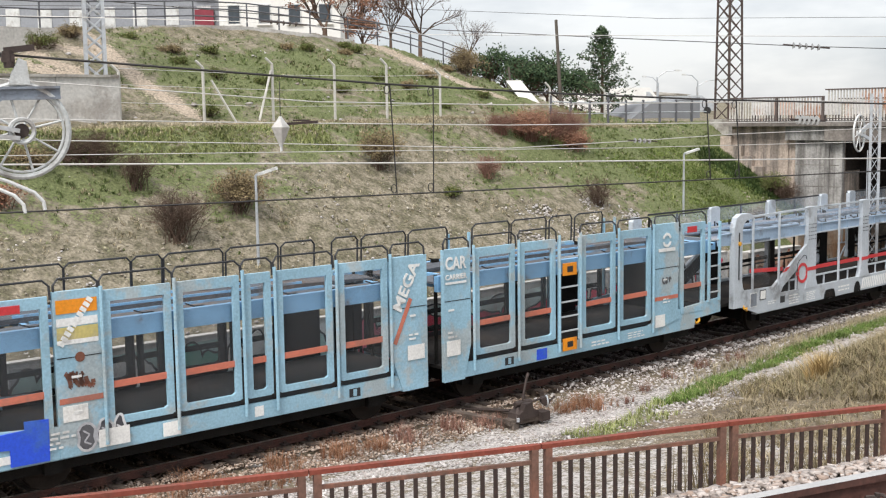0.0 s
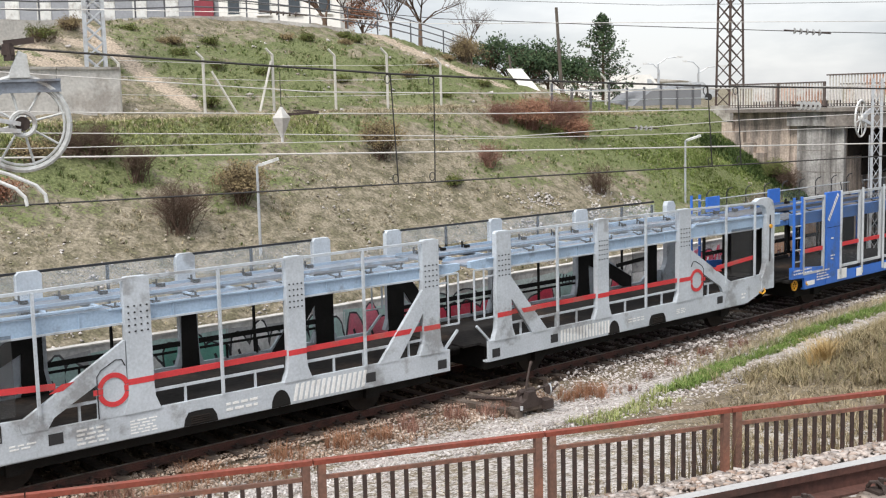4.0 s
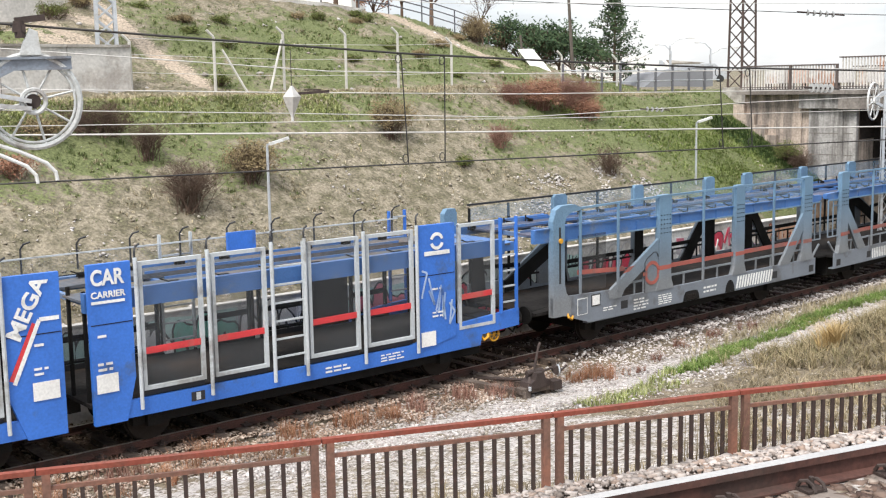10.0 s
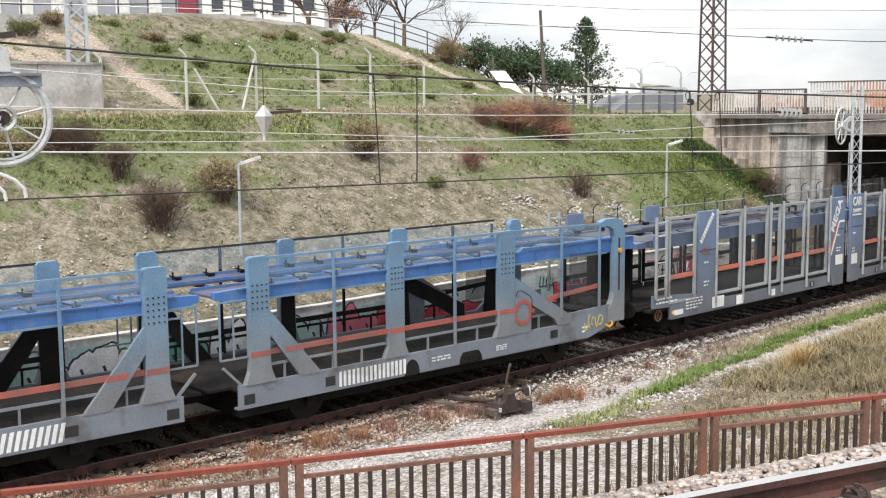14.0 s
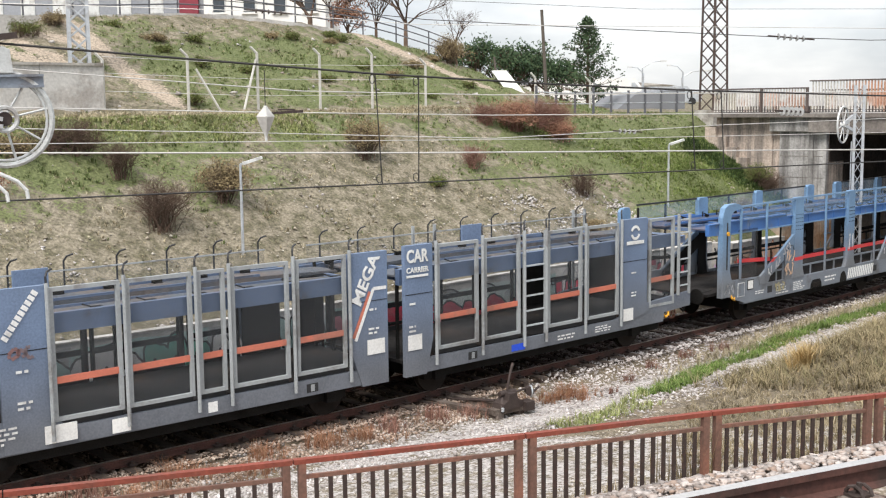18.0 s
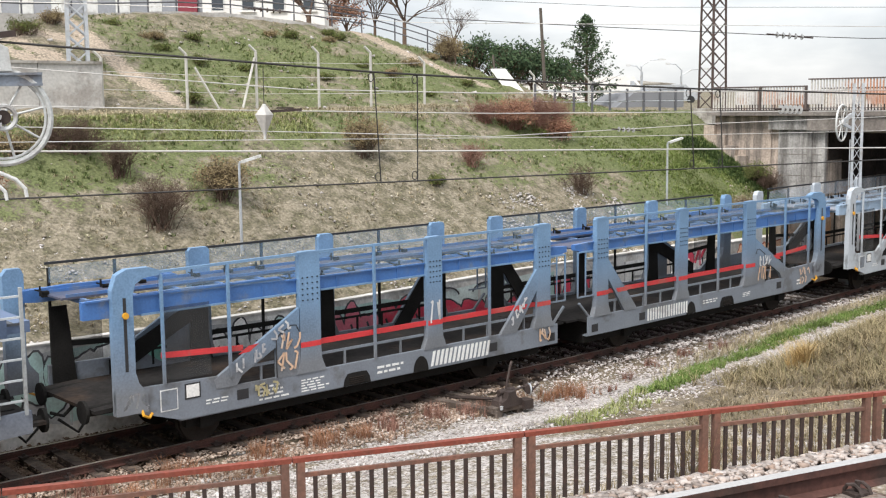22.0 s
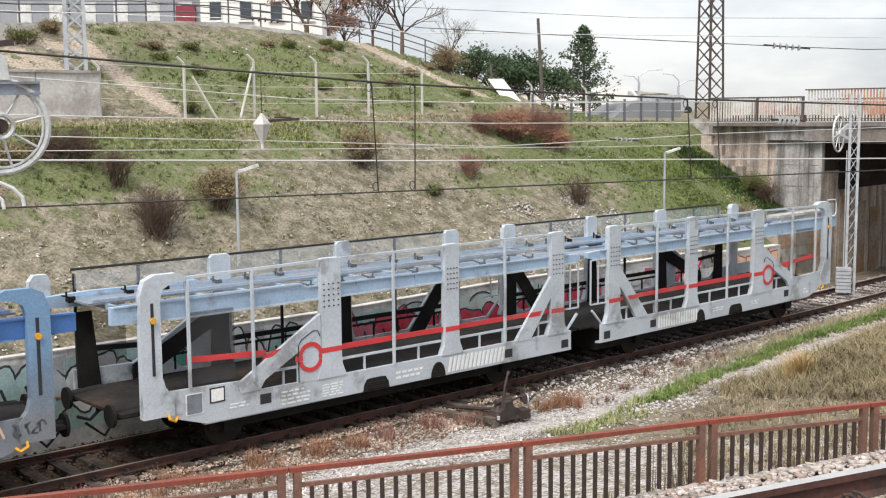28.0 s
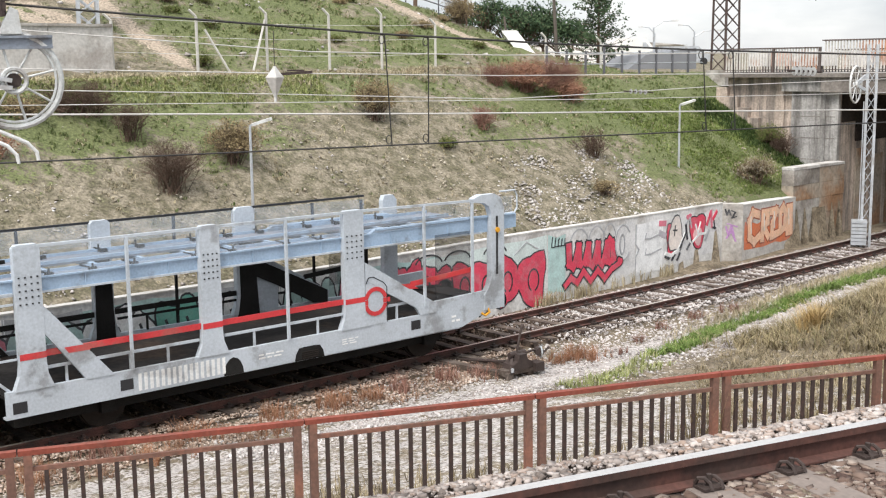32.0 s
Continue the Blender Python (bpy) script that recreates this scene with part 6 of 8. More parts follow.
building("apartment_house", "white plastered apartment house with dark windows", -15.3, -7.6, 75, 9.5, 24, 9, PLASTER_WHITE, 4, 4, GLASSY)
building("apartment_house", "grey apartment house with pale ground floor windows", -44, -15.35, 75.5, 9.5, 22, 9, PLASTER_GREY, 4, 14, GALV_PALE)
u = thing("balcony", "maroon shuttered balcony door on the house", "balcony door")
part("shutter", Shape().box((-16.9, 75.2, 12.2), (-15.7, 75.45, 13.4)), MAROON, u)
part("shutter", Shape().box((-16.9, 75.2, 14.2), (-15.7, 75.45, 15.6)), GLASSY, u)

# ---------------------------------------------------------------- trees and distance
def tree(x, y, z, h, seed, label, crown=None, r=0.14, depth=4, spread=0.4, leaves=4, leaf=0.12, name="tree", first=0.3):
    u = thing(name, label, "tree", "trees above the cutting")
    u.location = (x, y, z)
    rnd = random.Random(seed)
    v, t, tips = [], [], []
    top = Vector((rnd.gauss(0, 0.1), rnd.gauss(0, 0.1), h * first))
    part("trunk", Shape().tube([(0, 0, -0.5), top * 0.5, top], r, 8, taper=r * 0.7), BARK, u)
    for _ in range(5):
        d = Vector((rnd.gauss(0, 0.5), rnd.gauss(0, 0.5), 1)).normalized()
        twiggy(v, t, top * rnd.uniform(0.8, 1), d, h * 0.27, r * 0.5, depth, rnd, spread, tips)
    tri_part("branchwork", v, t, TWIG if crown is None else BARK if False else TWIG, u)
    if crown:
        lv, lt = leaf_cloud(tips, leaves, leaf, leaf * 2.2, rnd)
        tri_part("crown", lv, lt, crown, u)
    return u


def conifer(x, y, z, h, w, seed, label):
    u = thing("pine_tree", label, "tree", "pines beyond the bank")
    u.location = (x, y, z)
    rnd = random.Random(seed)
    part("trunk", Shape().tube([(0, 0, -0.5), (0, 0, h * 0.5), (0.05, 0, h)], 0.16, 8, taper=0.02), BARK, u)
    v, t = [], []
    lv, lt = [], []
    for k in range(110):
        f = (k + 1) / 111
        zz = h * (0.16 + 0.82 * f)
        L = w * 0.5 * (1 - f) ** 0.8 * rnd.uniform(0.35, 1.35) + 0.1
        a = k * 2.4 + rnd.uniform(-0.4, 0.4)
        d = Vector((math.cos(a), math.sin(a), rnd.uniform(0.0, 0.45))).normalized()
        tips = []
        twiggy(v, t, Vector((0, 0, zz)), d, L * 0.6, 0.025, 1, rnd, 0.3, tips)
        tips += [Vector((0, 0, zz)) + d * L * q for q in (0.35, 0.6, 0.85)]
        a2, b2 = leaf_cloud(tips, 7, 0.10, 0.11, rnd)
        o = len(lv)
        lv += a2
        lt += [(i + o, j + o, m + o) for i, j, m in b2]
    tri_part("branchwork", v, t, BARK, u)
    tri_part("crown", lv, lt, LEAF_PINE, u)


conifer(9.6, 80, 5.4, 6.9, 5.3, 1, "dark green pine tree standing free")
for k, (x, y, z, h) in enumerate(((2.3, 85, 6.5, 5.6), (3.6, 86, 6.5, 5.4), (5.0, 85, 6.4, 5.0), (6.4, 86, 6.3, 5.3), (7.6, 87, 6.2, 4.6), (1.2, 87, 6.6, 5.0), (4.3, 83, 6.3, 4.4), (8.2, 84, 6.2, 3.8))):
    tree(x, y, z, h, 30 + k, "dark green broad pine in a row", LEAF_PINE, 0.14, 4, 0.5, 5, 0.12, "pine_tree", 0.28)
tree(-2.05, 60, 9.3, 4.9, 3, "leafless brown tree beside the road", None, 0.12, 5, 0.42)
tree(-3.6, 61, 9.5, 4.0, 4, "leafless brown tree beside the road", None, 0.09, 5, 0.42)
tree(0.6, 66, 8.9, 3.6, 5, "leafless grey tree beside the road", None, 0.06, 5, 0.5)
tree(-6.9, 60, 9.6, 4.6, 6, "tree with red-brown withered leaves", LEAF_RED, 0.16, 5, 0.42, 2, 0.07)
tree(-5.8, 60.5, 9.5, 4.2, 7, "tree with red-brown withered leaves", LEAF_RED, 0.12, 5, 0.42, 2, 0.07)
tree(-5.0, 60, 9.4, 2.6, 8, "low tree with red-brown withered leaves", LEAF_RED, 0.1, 5, 0.45, 2, 0.07)
POLE = mat("weathered_pole_timber", (0.095, 0.08, 0.065), 0.9, vary=0.3, scale=2, fine=20)
for x0, x1, y, z0, z1, r in ((6.05, 5.66, 70, 5.5, 12.0, 0.11), (3.7, 3.25, 80, 5.8, 9.7, 0.09)):
    u = thing("wooden_pole", "leaning weathered wooden pole", "pole", "poles beyond the bank")
    part("shaft", Shape().tube([(x0, y, z0 - 0.5), (x1, y, z1)], r, 8, taper=r * 0.8), POLE, u)


def street_lamp(x, y, z0, z1, arm):
    u = thing("street_lamp", "slim grey street lamp with a curved arm", "street lamp", "street lamps beyond the bank")
    part("shaft", Shape().tube([(x, y, z0), (x, y, z1)], 0.06, 6), GALV, u)
    part("arm", Shape().tube([(x, y, z1), (x + arm * 0.5, y, z1 + 0.45), (x + arm, y, z1 + 0.5)], 0.04, 6), GALV, u)
    part("lamp_head", Shape().box((x + min(arm, arm * 1.35), y - 0.1, z1 + 0.44), (x + max(arm, arm * 1.35), y + 0.1, z1 + 0.56)), GALV_PALE, u)


street_lamp(15.05, 90, 4.5, 8.7, -0.9)
street_lamp(15.3, 92, 4.5, 9.2, 1.4)
street_lamp(18.05, 90, 4.5, 8.8, -0.9)
street_lamp(18.2, 91, 4.5, 8.4, 1.6)


def van(x, y, z, w, h, material, label):
    u = thing("parked_van", label, "van", "vehicles in the far yard")
    u.location = (x, y, z)
    body = Shape().plate([(-w / 2, 0.3), (w / 2, 0.3), (w / 2, h * 0.55), (w * 0.36, h * 0.62), (w * 0.22, h), (-w / 2, h)], -0.9, 0.9)
    part("body", body, material, u)
    part("window", Shape().plate([(w * 0.16, h * 0.66), (w * 0.29, h * 0.66), (w * 0.22, h * 0.84), (w * 0.16, h * 0.84)], -0.92, -0.9), GALV, u)
    for k in (-0.32, 0.32):
        part("wheel", Shape().tube([(w * k, -0.95, 0.32), (w * k, -0.7, 0.32)], 0.32, 14), BLACK_RUB, u)


BLACK_RUB = mat("tyre_rubber", (0.02, 0.02, 0.02), 0.8, vary=0.2)
for x, y, w, h, m in ((11.6, 100, 4.6, 2.3, PLASTER_WHITE), (15.4, 104, 5.0, 2.4, PLASTER_WHITE), (19.5, 101, 4.4, 1.6, GALV), (8.4, 98, 4.4, 1.6, PLASTER_WHITE)):
    van(x, y, 6.25, w, h, m, "white van parked in the far yard" if m is PLASTER_WHITE else "grey car parked in the far yard")
u = thing("warehouse", "long low pale warehouse in the distance", "building")
part("wall", Shape().box((6, 125, 5), (24, 135, 8.3)), PLASTER_WHITE, u)
part("roof", Shape().plate([(5.6, 8.3), (24.4, 8.3), (15, 9.1)], 124.6, 135.4), CONCRETE, u)
u = thing("grey_ramp", "grey sloping road embankment beyond the bank", "ramp", kind="structure")
sh = Shape()
sh.add([(10.5, 75, 5.8), (15.2, 75, 5.8), (15.2, 75, 7.4), (12.0, 75, 7.0), (10.5, 90, 5.8), (15.2, 90, 5.8), (15.2, 90, 7.4), (12.0, 90, 7.0)], [(0, 1, 2, 3), (4, 5, 6, 7), (0, 1, 5, 4), (1, 2, 6, 5), (2, 3, 7, 6), (3, 0, 4, 7)])
part("slope", sh, mat("dark_roadbank_paving", (0.17, 0.175, 0.185), 0.85, vary=0.2, scale=0.5), u)
# dark fence on the bench behind the thicket
for k in range(9):
    a, b = at(17.5 + k * 1.15, 12.6 - 0.08 * k), at(17.5 + (k + 1) * 1.15, 12.6 - 0.08 * (k + 1))
    za, zb = ground(a.x, a.y), ground(b.x, b.y)
    u = thing("steel_fence", "dark steel post and rail fence on the bank", "fence", "steel fence on the bank")
    part("post", Shape().box((a.x - 0.05, a.y - 0.05, za - 0.3), (a.x + 0.05, a.y + 0.05, za + (1.05 if k % 3 else 1.2))), TOPRAIL, u)
    part("rail", Shape().tube([(a.x, a.y, za + 0.95), (b.x, b.y, zb + 0.95)], 0.03, 6), GALV, u)
    part("rail", Shape().tube([(a.x, a.y, za + 0.5), (b.x, b.y, zb + 0.5)], 0.025, 6), GALV, u)

# ---------------------------------------------------------------- train paints
def two_tone(name, low, high, z0, z1, rough=0.55):
    """Weathered paint that changes colour at a height on the wagon's side."""
    m = mat(name, low, rough, vary=0.22, scale=1.2, fine=25, bump=0.08)
    nt = m.node_tree
    N, L = nt.nodes, nt.links
    mix = [n for n in N if n.type == "MIX"][0]
    mix.inputs["B"].default_value = (*high, 1)
    co = [n for n in N if n.type == "TEX_COORD"][0]
    sep = N.new("ShaderNodeSeparateXYZ")
    L.new(co.outputs["Object"], sep.inputs[0])
    r = N.new("ShaderNodeMapRange")
    r.inputs["From Min"].default_value, r.inputs["From Max"].default_value = z0, z1
    L.new(sep.outputs["Z"], r.inputs["Value"])
    L.new(r.outputs[0], mix.inputs["Factor"])
    return m


def netting(name, color, cover):
    """Fine wire mesh, too fine to see its wires: it lets most light through."""
    m = bpy.data.materials.new(name)
    m.use_nodes = True
    N, L = m.node_tree.nodes, m.node_tree.links
    b = N["Principled BSDF"]
    b.inputs["Base Color"].default_value = (*color, 1)
    b.inputs["Roughness"].default_value = 0.6
    tr = N.new("ShaderNodeBsdfTransparent")
    nz = N.new("ShaderNodeTexNoise")
    nz.inputs["Scale"].default_value = 2.5
    co = N.new("ShaderNodeTexCoord")
    L.new(co.outputs["Object"], nz.inputs["Vector"])
    r = N.new("ShaderNodeMapRange")
    r.inputs["To Min"].default_value, r.inputs["To Max"].default_value = cover * 0.6, cover * 1.4
    L.new(nz.outputs["Fac"], r.inputs["Value"])
    mix = N.new("ShaderNodeMixShader")
    L.new(r.outputs[0], mix.inputs["Fac"])
    L.new(tr.outputs[0], mix.inputs[1])
    L.new(b.outputs[0], mix.inputs[2])
    L.new(mix.outputs[0], N["Material Output"].inputs["Surface"])
    return m


def paint(name, c, second=None, amount=0.25, rough=0.5, vary=0.16):
    return mat(name, c, rough, vary=vary, scale=1.1, fine=22, bump=0.06, second=second, amount=amount, edge=0.05)


SILVER = paint("silver_grey_paint", (0.43, 0.465, 0.50), (0.27, 0.28, 0.29), 0.3)
PALE_DECK = paint("pale_blue_paint", (0.30, 0.40, 0.52), (0.20, 0.24, 0.29), 0.3)
SLATE = paint("slate_grey_paint", (0.17, 0.19, 0.22), (0.12, 0.125, 0.135), 0.3)
GREY_BLUE = two_tone("grey_and_blue_paint", (0.17, 0.18, 0.19), (0.125, 0.22, 0.32), 1.3, 3.0)
GREY_SKY = two_tone("grey_and_sky_blue_paint", (0.15, 0.16, 0.175), (0.145, 0.25, 0.39), 1.3, 2.7)
SLATE_BLUE = two_tone("slate_and_dull_blue_paint", (0.135, 0.145, 0.165), (0.135, 0.185, 0.28), 0.9, 2.6)
DECK_BLUE = paint("deck_blue_paint", (0.05, 0.14, 0.36), (0.11, 0.16, 0.26), 0.35)
DECK_DULL = paint("dull_blue_paint", (0.09, 0.13, 0.215), (0.08, 0.09, 0.12), 0.35)
ROYAL = paint("royal_blue_paint", (0.035, 0.145, 0.52), (0.05, 0.11, 0.28), 0.2)
SKY = paint("faded_light_blue_paint", (0.27, 0.44, 0.54), (0.34, 0.40, 0.42), 0.4, vary=0.2)
SKY_DECK = paint("light_blue_deck_paint", (0.20, 0.40, 0.62), (0.20, 0.22, 0.24), 0.3)
FRAME_GREY = paint("frame_grey_paint", (0.43, 0.455, 0.47), (0.28, 0.28, 0.275), 0.3)
FRAME_DULL = paint("dull_frame_paint", (0.30, 0.315, 0.32), (0.20, 0.195, 0.19), 0.3)
DECKTOP = mat("worn_deck_plate", (0.085, 0.092, 0.105), 0.8, spec=0.2, vary=0.3, scale=0.8, fine=12, second=(0.12, 0.10, 0.09), amount=0.4)
DT_BLUE = mat("worn_blue_deck", (0.055, 0.07, 0.115), 0.8, spec=0.2, vary=0.3, scale=0.8, fine=12, second=(0.09, 0.09, 0.12), amount=0.4)
DT_PALE = mat("worn_pale_deck", (0.15, 0.18, 0.22), 0.8, spec=0.2, vary=0.3, scale=0.8, fine=12, second=(0.20, 0.20, 0.22), amount=0.4)
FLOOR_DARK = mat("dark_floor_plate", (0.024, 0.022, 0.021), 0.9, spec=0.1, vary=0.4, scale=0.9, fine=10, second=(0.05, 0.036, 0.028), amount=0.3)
# underframe soot; on far inner sides and openings, shade put into the colour
UNDER = mat("sooty_underframe_and_inner_shade", (0.018, 0.017, 0.016), 0.9, spec=0.12, vary=0.4, scale=2)
WHEEL = mat("brown_wheel_steel", (0.022, 0.017, 0.014), 0.8, 0.1, spec=0.2, vary=0.3)
RED_BAND = paint("red_band_paint", (0.52, 0.035, 0.04), (0.40, 0.08, 0.07), 0.3)
SMEAR = paint("faded_red_smear", (0.23, 0.125, 0.12), (0.17, 0.13, 0.14), 0.4)
BAND_DULL = paint("dull_red_band_paint", (0.34, 0.09, 0.07), (0.24, 0.10, 0.085), 0.4)
FADED_BAND = paint("faded_orange_band_paint", (0.50, 0.15, 0.095), (0.36, 0.14, 0.10), 0.4)
WHITE = paint("white_lettering_paint", (0.72, 0.72, 0.70), (0.55, 0.54, 0.52), 0.3)
PLATE_WHITE = paint("white_plate", (0.74, 0.73, 0.70), (0.6, 0.58, 0.54), 0.2)
YELLOW = paint("yellow_paint", (0.62, 0.30, 0.02), (0.4, 0.18, 0.03), 0.3)
ORANGE = paint("orange_paint", (0.72, 0.25, 0.01), (0.5, 0.15, 0.02), 0.25)
# black paint; in pockets, slots and gaps it stands for the shade inside
BLACK = mat("black_paint_and_hole_shade", (0.018, 0.018, 0.02), 0.6, vary=0.3)
TAG_ORANGE = paint("peach_spray_paint", (0.60, 0.40, 0.27), (0.6, 0.5, 0.42), 0.4)
TAG_WHITE = paint("white_spray_paint", (0.6, 0.6, 0.6), (0.4, 0.4, 0.42), 0.4)
TAG_FAINT = paint("faint_white_spray_paint", (0.34, 0.44, 0.62), (0.22, 0.32, 0.55), 0.4)
TAG_DARK = paint("dark_spray_paint", (0.05, 0.05, 0.06), (0.1, 0.1, 0.11), 0.4)
TAG_YELLOW = paint("yellow_spray_paint", (0.5, 0.42, 0.15), (0.4, 0.35, 0.2), 0.4)
CAB_BLUE = paint("vivid_blue_paint", (0.02, 0.08, 0.62), (0.04, 0.12, 0.5), 0.3)
NET_PALE = netting("pale_wire_mesh", (0.50, 0.55, 0.60), 0.16)
NET_THIN = netting("thin_wire_mesh", (0.16, 0.17, 0.18), 0.10)
NET_BLUE = netting("blue_grey_wire_mesh", (0.28, 0.40, 0.50), 0.16)
NET_DARK = netting("dark_wire_mesh", (0.05, 0.05, 0.05), 0.30)


def ribbon(sh, pts, width, y, depth=0.004):
    """A flat stroke of paint along (x, z) points."""
    for a, b in zip(pts, pts[1:]):
        sh.bar((a[0], y, a[1]), (b[0], y, b[1]), width, depth, up=(0, 1, 0))


def scribble(x, z, w, h, strokes, seed, width, y):
    """Sprayed loops and zigzags that spell nothing."""
    rnd = random.Random(seed)
    sh = Shape()
    for k in range(strokes):
        cx = x + w * (k + 0.5) / strokes
        ph, n = rnd.uniform(0, 6.3), 9
        rx, rz = w / strokes * rnd.uniform(0.4, 0.75), h * rnd.uniform(0.3, 0.5)
        turn, tilt = rnd.uniform(2.5, 6.0) * rnd.choice((-1, 1)), rnd.uniform(-0.3, 0.3)
        pts = []
        for i in range(n):
            a = ph + turn * i / (n - 1)
            dz = rz * math.sin(a) * (1 if rnd.random() > 0.15 else 0.6)
            pts.append((cx + rx * math.cos(a) + tilt * dz, z + h / 2 + dz))
        ribbon(sh, pts, width, y, 0.004)
    return sh


def blocks(x0, x1, z0, z1, n, y, slant=0.0, gap=0.22, depth=0.006):
    """A row of plain upright blocks where a brand stands."""
    out = []
    w = (x1 - x0) / n
    for k in range(n):
        lo, hi = sorted((x0 + k * w, x0 + (k + 1 - gap) * w))
        out.append(Shape().plate([(lo, z0), (hi, z0), (hi + slant, z1), (lo + slant, z1)], y - depth, y))
    return out


WORDS = {}


def lettering(text, width, height, slant=0.0):
    """A mesh of the word in bold upright letters, its foot at the origin, facing -y."""
    if (text, width, height) not in WORDS:
        cu = bpy.data.curves.new("word", "FONT")
        cu.body, cu.size, cu.extrude, cu.offset, cu.resolution_u = text, 1.0, 0.002, 0.028, 4
        ob = bpy.data.objects.new("word", cu)
        scene.collection.objects.link(ob)
        bpy.context.view_layer.update()
        me = bpy.data.meshes.new_from_object(ob.evaluated_get(bpy.context.evaluated_depsgraph_get()))
        bpy.data.objects.remove(ob)
        co = np.empty(len(me.vertices) * 3, dtype=np.float32)
        me.vertices.foreach_get("co", co)
        co = co.reshape(-1, 3)
        lo, hi = co.min(0), co.max(0)
        x = (co[:, 0] - lo[0]) / (hi[0] - lo[0]) * width
        z = (co[:, 1] - lo[1]) / (hi[1] - lo[1]) * height
        me.vertices.foreach_set("co", np.stack([x + z * slant, -co[:, 2] * 2 - 0.004, z], 1).ravel())
        me.update()
        WORDS[(text, width, height)] = me
    return WORDS[(text, width, height)]


def word(text, width, height, m, x, y, z, turn, u, label):
    me = lettering(text, width, height).copy()
    me.materials.clear()
    me.materials.append(m)
    ob = part("lettering", me, m, u, label)
    ob.matrix_world = pose(x, y, z, 0, -turn, 0)
    return ob


def row_of(name, shapes, m, u, label=""):
    for sh in shapes:
        part(name, sh, m, u, label)


def bars(x0, x1, z0, z1, n, y, seed=0):
    """Lines of small writing as plain bars of word length."""
    rnd = random.Random(seed)
    sh = Shape()
    h = (z1 - z0) / n
    d = 1 if x1 > x0 else -1
    for k in range(n):
        x, end = x0, x0 + (x1 - x0) * rnd.uniform(0.65, 1.0)
        while (end - x) * d > 0.03:
            w = min(rnd.uniform(0.07, 0.2), (end - x) * d)
            lo, hi = sorted((x, x + w * d))
            sh.box((lo, y - 0.005, z0 + k * h), (hi, y, z0 + (k + 0.45) * h))
            x += (w + 0.045) * d
    return sh


def ring(cx, cz, r0, r1, y0, y1, n=28, a0=0.0, a1=2 * math.pi):
    sh = Shape()
    k = n + 1
    v = []
    for y in (y0, y1):
        for r in (r0, r1):
            v += [(cx + r * math.cos(a0 + (a1 - a0) * i / n), y, cz + r * math.sin(a0 + (a1 - a0) * i / n)) for i in range(k)]
    f = []
    for i in range(n):
        f += [(i, i + 1, k + i + 1, k + i), (2 * k + i, 3 * k + i, 3 * k + i + 1, 2 * k + i + 1), (i, 2 * k + i, 2 * k + i + 1, i + 1), (k + i, k + i + 1, 3 * k + i + 1, 3 * k + i)]
    return sh.add(v, f)


def disc(cx, cz, r, y0, y1, n=20):
    sh = Shape()
    return sh.plate([(cx + r * math.cos(2 * math.pi * i / n), cz + r * math.sin(2 * math.pi * i / n)) for i in range(n)], y0, y1)


def wheelset(parent, x):
    w = part("wheelset", Shape().tube([(x, -1.0, 0.46), (x, 1.0, 0.46)], 0.08, 10), WHEEL, parent)
    for y in (-0.87, 0.87):
        sh = disc(x, 0.46, 0.455, y - 0.065, y + 0.065, 28)
        sh.plate([(x + 0.485 * math.cos(a * 0.2244), 0.46 + 0.485 * math.sin(a * 0.2244)) for a in range(28)], y * 0.94 - 0.015, y * 0.94 + 0.015)
        part("wheel", sh, WHEEL, w)
    for y in (-1.12, 1.12):
        part("axle_box", Shape().box((x - 0.16, y - 0.1, 0.34), (x + 0.16, y + 0.1, 0.6)), UNDER, w)
        part("leaf_spring", Shape().box((x - 0.55, y - 0.05, 0.605), (x + 0.55, y + 0.05, 0.68)), UNDER, w)


def buffers(parent, X, xi):
    """Buffers and coupling hook at a wagon's outer end."""
    for y in (-0.95, 0.95):
        b = part("buffer", Shape().tube([(X(xi + 0.45), y, 1.0), (X(xi - 0.35), y, 1.0)], 0.10, 12), UNDER, parent)
        part("buffer_plate", Shape().tube([(X(xi - 0.35), y, 1.0), (X(xi - 0.41), y, 1.0)], 0.22, 16), UNDER, b)
    sh = Shape().bar((X(xi + 0.3), 0, 0.98), (X(xi - 0.2), 0, 0.98), 0.12, 0.16)
    sh.tube([(X(xi - 0.1), 0, 0.95), (X(xi - 0.35), 0, 0.75), (X(xi - 0.6), 0, 0.85)], 0.035, 6)
    sh.tube([(X(xi + 0.1), -0.35, 0.9), (X(xi - 0.25), -0.4, 0.5), (X(xi - 0.6), -0.35, 0.8)], 0.03, 6)
    part("coupling", sh, UNDER, parent)


